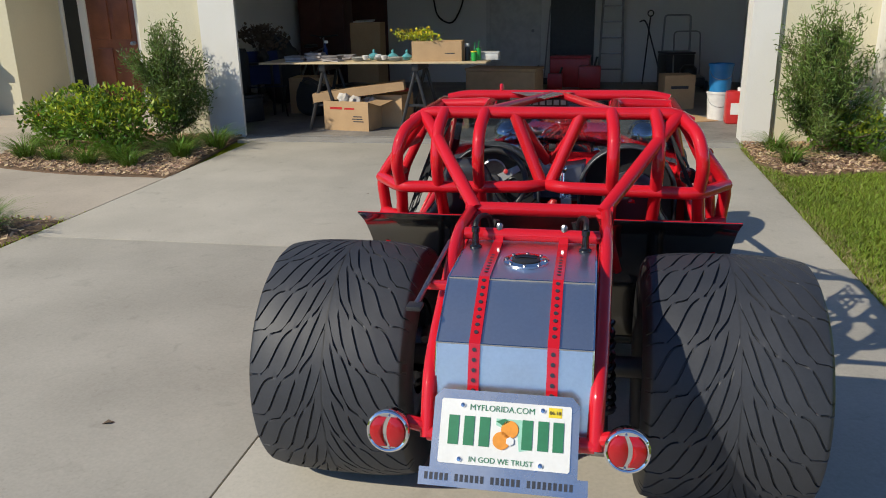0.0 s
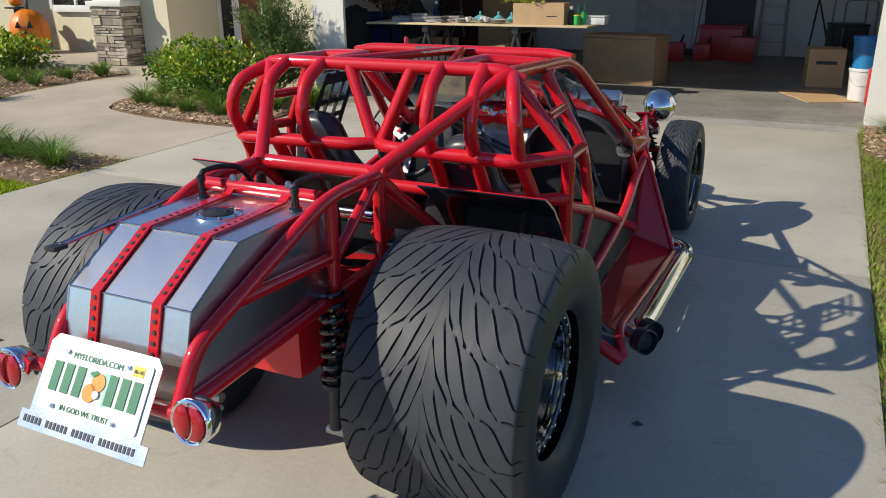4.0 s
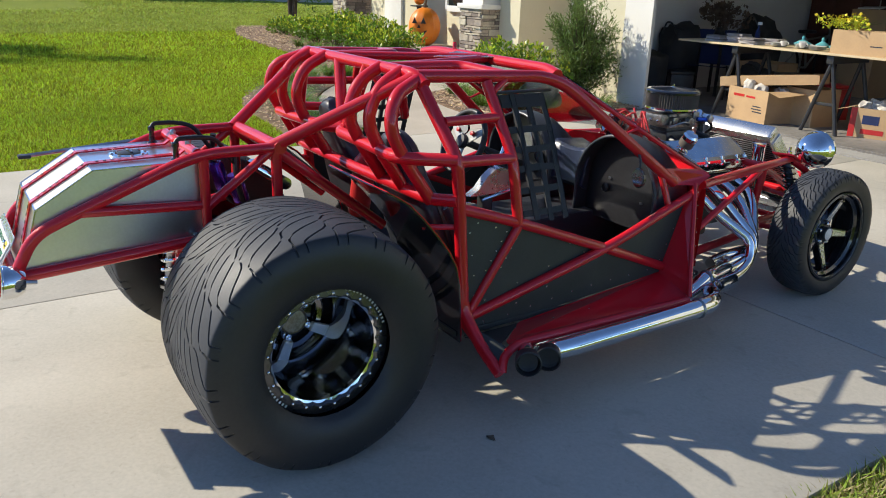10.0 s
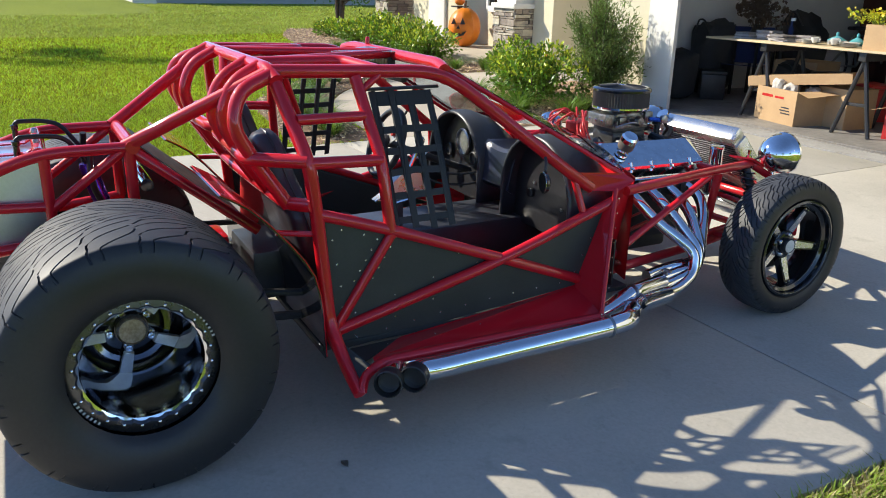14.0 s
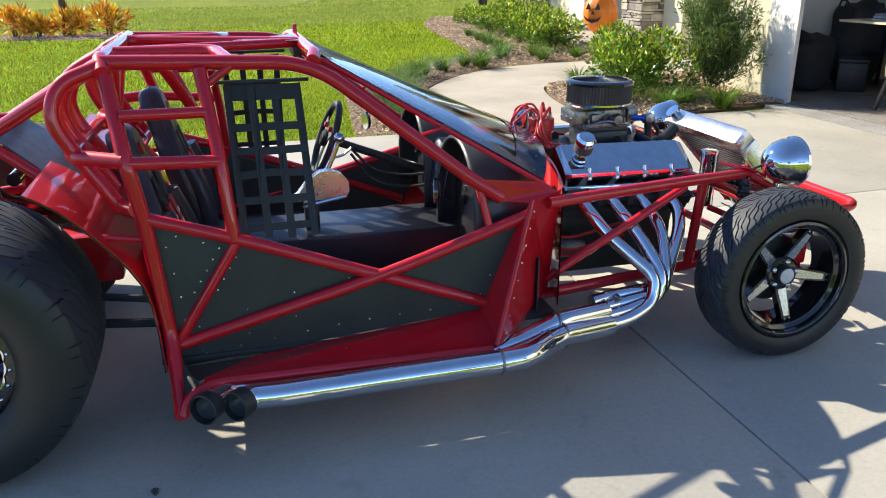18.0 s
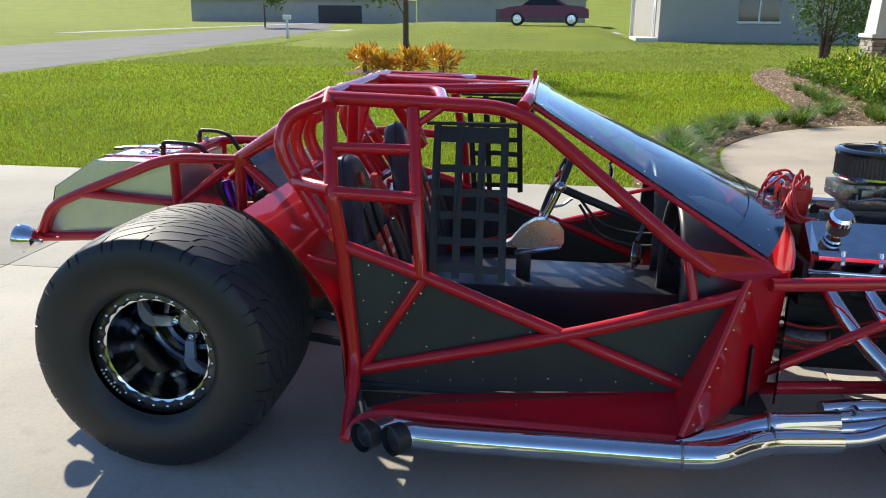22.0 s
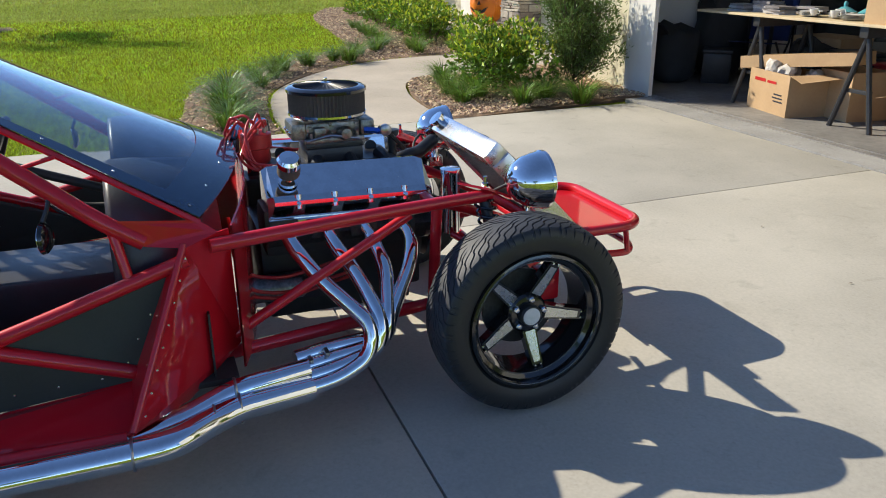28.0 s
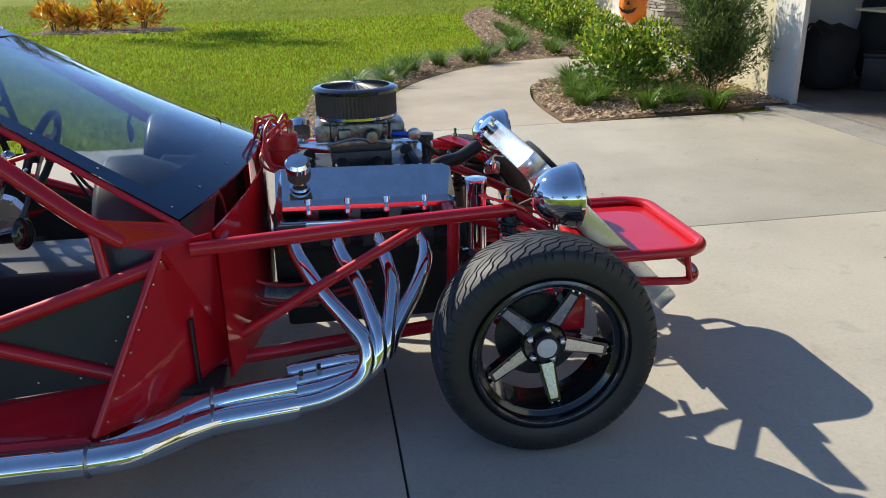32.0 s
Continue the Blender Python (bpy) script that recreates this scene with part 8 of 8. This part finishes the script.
# indistinct dark clutter, the tall ones added to darken the shaded side wall
for x, y, w_, d_, h_, lb_ in ((-4.72, 7.15, 0.5, 0.5, 0.62, "black duffel bag by the garage jamb"), (-4.85, 7.9, 0.45, 0.6, 0.95, "indistinct dark bundle added to darken the shaded side wall"), (-4.80, 9.6, 0.5, 0.7, 1.05, "indistinct dark heap added to darken the shaded side wall"), (-3.75, 8.2, 0.5, 0.4, 0.5, "black bag under the far end of the table")):
    bg = thing("duffel_bag", lb_, "bag", "bags in the garage", at=(x, y, 0.018), turn=x * 31 % 20 - 10)
    bm = bmesh.new()
    bmesh.ops.create_icosphere(bm, subdivisions=3, radius=1.0)
    rq = random.Random(int(-x * 100 + y))
    ph = [rq.uniform(0, 6.28) for _ in range(3)]
    for v_ in bm.verts:
        k_ = 1 + 0.10 * math.sin(4 * v_.co.x + ph[0]) * math.sin(5 * v_.co.z + ph[1]) + 0.05 * math.sin(9 * v_.co.y + ph[2])
        v_.co = Vector((math.copysign(abs(v_.co.x) ** 0.7, v_.co.x) * w_ * 0.5 * k_, math.copysign(abs(v_.co.y) ** 0.7, v_.co.y) * d_ * 0.5 * k_, max(0.0, (math.copysign(abs(v_.co.z) ** 0.7, v_.co.z) + 1) * h_ * 0.5 * k_ - 0.02)))
    part("bag_body", bm, WEBBING, bg, "", 60)
    part("bag_strap", sweep([(-w_ * 0.3, -d_ * 0.35, h_ * 0.85), (-w_ * 0.1, -d_ * 0.42, h_ * 1.02), (w_ * 0.1, -d_ * 0.42, h_ * 1.02), (w_ * 0.3, -d_ * 0.35, h_ * 0.85)], 0.012, 6, 0.06), BLACK, bg)
# back of the garage
d3 = tagged(part("door_3", box(-1.86, -0.98, 12.95, 12.99, 0.02, 2.05, 0.006), DOOR_WHITE, None, "white flush door in the garage back wall"), category="door", kind="structure")
part("door_handle", lathe([(0.0, 0), (0.03, 0.0), (0.012, 0.02), (0.012, 0.04), (0.028, 0.05), (0.02, 0.075), (0, 0.08)], 14, "y"), STEEL, d3, at=pose(-1.05, 12.95, 0.98, 0, 0, 180))
part("door_frame", box(-1.94, -1.86, 12.93, 13.0, 0.02, 2.12), DOOR_WHITE, d3, smooth=0)
part("door_frame", box(-0.98, -0.90, 12.93, 13.0, 0.02, 2.12), DOOR_WHITE, d3, smooth=0)
# no opening is cut; a flat black panel stands for the doorway's shade
block("door_4", -0.72, 0.10, 12.96, 12.99, 0.02, 2.1, BLACK, "black panel for the shade of an open doorway", "door")
block("door_5", -4.9, -3.9, 12.96, 12.99, 0.02, 2.1, DARK_DOOR, "dark red panel door in the garage", "door")
ld = thing("step_ladder", "grey aluminium step ladder against the back wall", "ladder", at=(0.42, 12.5, 0.018))
for s in (-1, 1):
    part("rail", sweep([(s * 0.22, 0, 0), (s * 0.16, 0.22, 1.95)], 0.022, 8, 0), GREY_METAL, ld)
    part("rear_leg", sweep([(s * 0.22, 0.45, 0), (s * 0.16, 0.24, 1.9)], 0.016, 8, 0), GREY_METAL, ld)
for i in range(6):
    t = (i + 1) / 7
    part("step", box(-0.20 + 0.03 * t, 0.20 - 0.03 * t, 0.22 * t - 0.05, 0.22 * t + 0.03, 1.95 * t - 0.012, 1.95 * t + 0.012, 0.004), GREY_METAL, ld)
part("ladder_cap", box(-0.18, 0.18, 0.15, 0.33, 1.95, 1.99, 0.01), BLACK, ld)


def bucket(x, y, z, material, label, h=0.36, r=0.15):
    b = thing("bucket", label, "bucket", "buckets by the jamb", at=(x, y, z))
    part("pail", lathe([(0, 0), (r * 0.86, 0.0), (r, h), (r + 0.008, h), (r + 0.008, h - 0.03), (r - 0.004, h), (r * 0.84, 0.01), (0, 0.01)], 28), material, b)
    part("bail_handle", sweep([(-r, 0, h - 0.04), (-r * 0.8, -0.1, h - 0.16), (0, -r, h - 0.2), (r * 0.8, -0.1, h - 0.16), (r, 0, h - 0.04)], 0.004, 6, 0.06), STEEL, b)
    return b


bucket(1.72, 8.10, 0.018, CLAY, "white plastic bucket on the floor")
bucket(1.72, 8.10, 0.36, BLUE_PLASTIC, "blue plastic bucket stacked in a white one")
jug = thing("oil_jug", "large red plastic jug beside the buckets", "jug", at=(1.88, 7.75, 0.018))
part("jug_body", box(-0.13, 0.13, -0.10, 0.10, 0, 0.40, 0.04), RED_PLASTIC, jug)
part("jug_cap", lathe([(0, 0), (0.04, 0), (0.04, 0.04), (0, 0.04)], 16), WHITE, jug, at=Matrix.Translation((0.04, 0, 0.40)))
part("jug_label", box(-0.08, 0.08, -0.104, -0.100, 0.12, 0.26), WHITE, jug, smooth=0)
cb = thing("cardboard_sheet", "flat cardboard sheet lying on the garage floor", "cardboard", at=(1.25, 8.25, 0.02), turn=25)
part("sheet", box(-0.28, 0.28, -0.5, 0.5, 0, 0.008), CARD, cb, smooth=0)
for x, y, s in ((-0.95, 11.6, 1.0), (-0.55, 11.8, 0.9), (0.05, 11.9, 1.3)):
    gc = thing("fuel_can", "red plastic fuel can in the dark garage", "fuel can", "fuel cans", at=(x, y, 0.018))
    part("can_body", box(-0.15 * s, 0.15 * s, -0.1, 0.1, 0, 0.30 * s, 0.03), RED_PLASTIC, gc)
    part("spout", sweep([(0.08, 0, 0.30 * s), (0.12, 0, 0.42 * s)], 0.018, 8, 0), BLACK, gc)
ch = thing("folding_chair", "blue cloth folding camp chair", "chair", at=(-4.45, 8.1, 0.018), turn=30)
part("seat_cloth", sheet([(-0.25, -0.22, 0.42), (0.25, -0.22, 0.42), (0.25, 0.22, 0.38), (-0.25, 0.22, 0.38)], 0.01), BLUE_CLOTH, ch, smooth=0)
part("back_cloth", sheet([(-0.25, 0.22, 0.42), (0.25, 0.22, 0.42), (0.25, 0.34, 0.88), (-0.25, 0.34, 0.88)], 0.01), BLUE_CLOTH, ch, smooth=0)
for s in (-1, 1):
    part("leg", sweep([(s * 0.26, -0.24, 0.0), (s * 0.26, 0.22, 0.40), (s * 0.26, 0.35, 0.90)], 0.012, 8, 0), BLACK, ch)
    part("leg", sweep([(s * 0.26, 0.26, 0.0), (s * 0.26, -0.24, 0.44)], 0.012, 8, 0), BLACK, ch)
bk = thing("bicycle", "dark bicycle leaning on the garage side wall", "bicycle", at=(-4.6, 10.6, 0.018), turn=82)
for x in (-0.5, 0.5):
    part("wheel", ring((x, 0, 0.33), 0.32, 0.018, "y", 36, 8), RUBBER, bk)
for a, b in (((-0.5, 0.33), (-0.1, 0.75)), ((-0.1, 0.75), (0.0, 0.30)), ((0.0, 0.30), (0.40, 0.80)), ((-0.1, 0.72), (0.38, 0.78)), ((0.38, 0.95), (0.5, 0.33)), ((-0.5, 0.33), (0.0, 0.30))):
    part("frame_tube", sweep([(a[0], 0, a[1]), (b[0], 0, b[1])], 0.016, 8, 0), GREY_METAL, bk)
part("handlebar", sweep([(0.42, -0.26, 1.0), (0.37, 0, 0.97), (0.42, 0.26, 1.0)], 0.012, 8, 0.05), BLACK, bk)
part("saddle", box(-0.22, 0.04, -0.07, 0.07, 0.82, 0.87, 0.02), BLACK, bk)
mw = thing("push_mower", "dark push mower with folded tubular handle", "mower", at=(1.7, 11.6, 0.018))
part("deck", box(-0.25, 0.25, -0.3, 0.3, 0.08, 0.24, 0.04), BLACK, mw)
part("motor", lathe([(0, 0.24), (0.14, 0.24), (0.14, 0.36), (0.08, 0.42), (0, 0.42)], 20), BLACK, mw)
part("handle_loop", sweep([(-0.22, 0.3, 0.2), (-0.22, 0.6, 0.95), (0.22, 0.6, 0.95), (0.22, 0.3, 0.2)], 0.013, 8, 0.08), GREY_METAL, mw)
for x in (-0.27, 0.27):
    for y in (-0.24, 0.24):
        part("wheel", moved(lathe([(0, -0.025), (0.09, -0.025), (0.09, 0.025), (0, 0.025)], 18, "x"), Matrix.Translation((x, y, 0.09))), RUBBER, mw)
gp = thing("garden_tool", "long-handled tool leaning on the back wall", "tool", "garden tools", at=(1.0, 12.8, 0.018))
part("shaft", sweep([(0, -0.25, 0.0), (0.1, 0.0, 1.2)], 0.014, 8, 0), BLACK, gp)
part("grip", ring((0.1, 0.0, 1.25), 0.05, 0.012, "y", 16, 6), BLACK, gp)
gp2 = thing("garden_tool", "wood-handled broom leaning on the back wall", "tool", "garden tools", at=(-0.80, 12.8, 0.018))
part("shaft", sweep([(0, -0.22, 0.1), (0.08, 0.05, 1.4)], 0.013, 8, 0), GREY_METAL, gp2)
part("broom_head", box(-0.16, 0.16, -0.26, -0.20, 0.0, 0.12, 0.01), BLACK, gp2)
# litter on the driveway
for x, y, s in ((-1.675, -0.08, 1.0), (-1.7, 3.7, 0.5), (0.95, 0.42, 0.9), (-2.2, 5.0, 0.4), (-0.4, 4.6, 0.4), (0.35, 4.4, 0.4)):
    lf = thing("dry_leaf", "curled dry brown leaf on the concrete", "leaf", "fallen leaves", at=(x, y, 0.001), turn=x * 200)
    part("blade", ([(0, 0, 0.002), (0.025 * s, 0.014 * s, 0.012 * s), (0.05 * s, 0, 0.004), (0.025 * s, -0.014 * s, 0.014 * s), (0.025 * s, 0, 0.003)], [(0, 4, 1), (4, 2, 1), (0, 3, 4), (4, 3, 2)]), BARK, lf, smooth=0)


# ---- the fall of the ground: drive and lawn drop a little away from the garage ----
def fall(y):
    return -0.0085 * np.clip(5.9 - y, 0.0, 4.5)


for ob in list(bpy.context.scene.objects):
    if ob.parent or ob is buggy or ob.type not in ("MESH", "EMPTY"):
        continue
    if ob.type == "EMPTY":
        if ob.location.length > 0.01:
            ob.location.z += float(fall(ob.location.y))
        continue
    for mesh in {q.data for q in (ob, *ob.children_recursive) if q.type == "MESH" and q.data.users == 1 and q.matrix_basis.translation.length < 0.01}:
        co = np.empty(len(mesh.vertices) * 3)
        mesh.vertices.foreach_get("co", co)
        co = co.reshape(-1, 3)
        co[:, 2] += fall(co[:, 1])
        mesh.vertices.foreach_set("co", co.ravel())
        mesh.update()
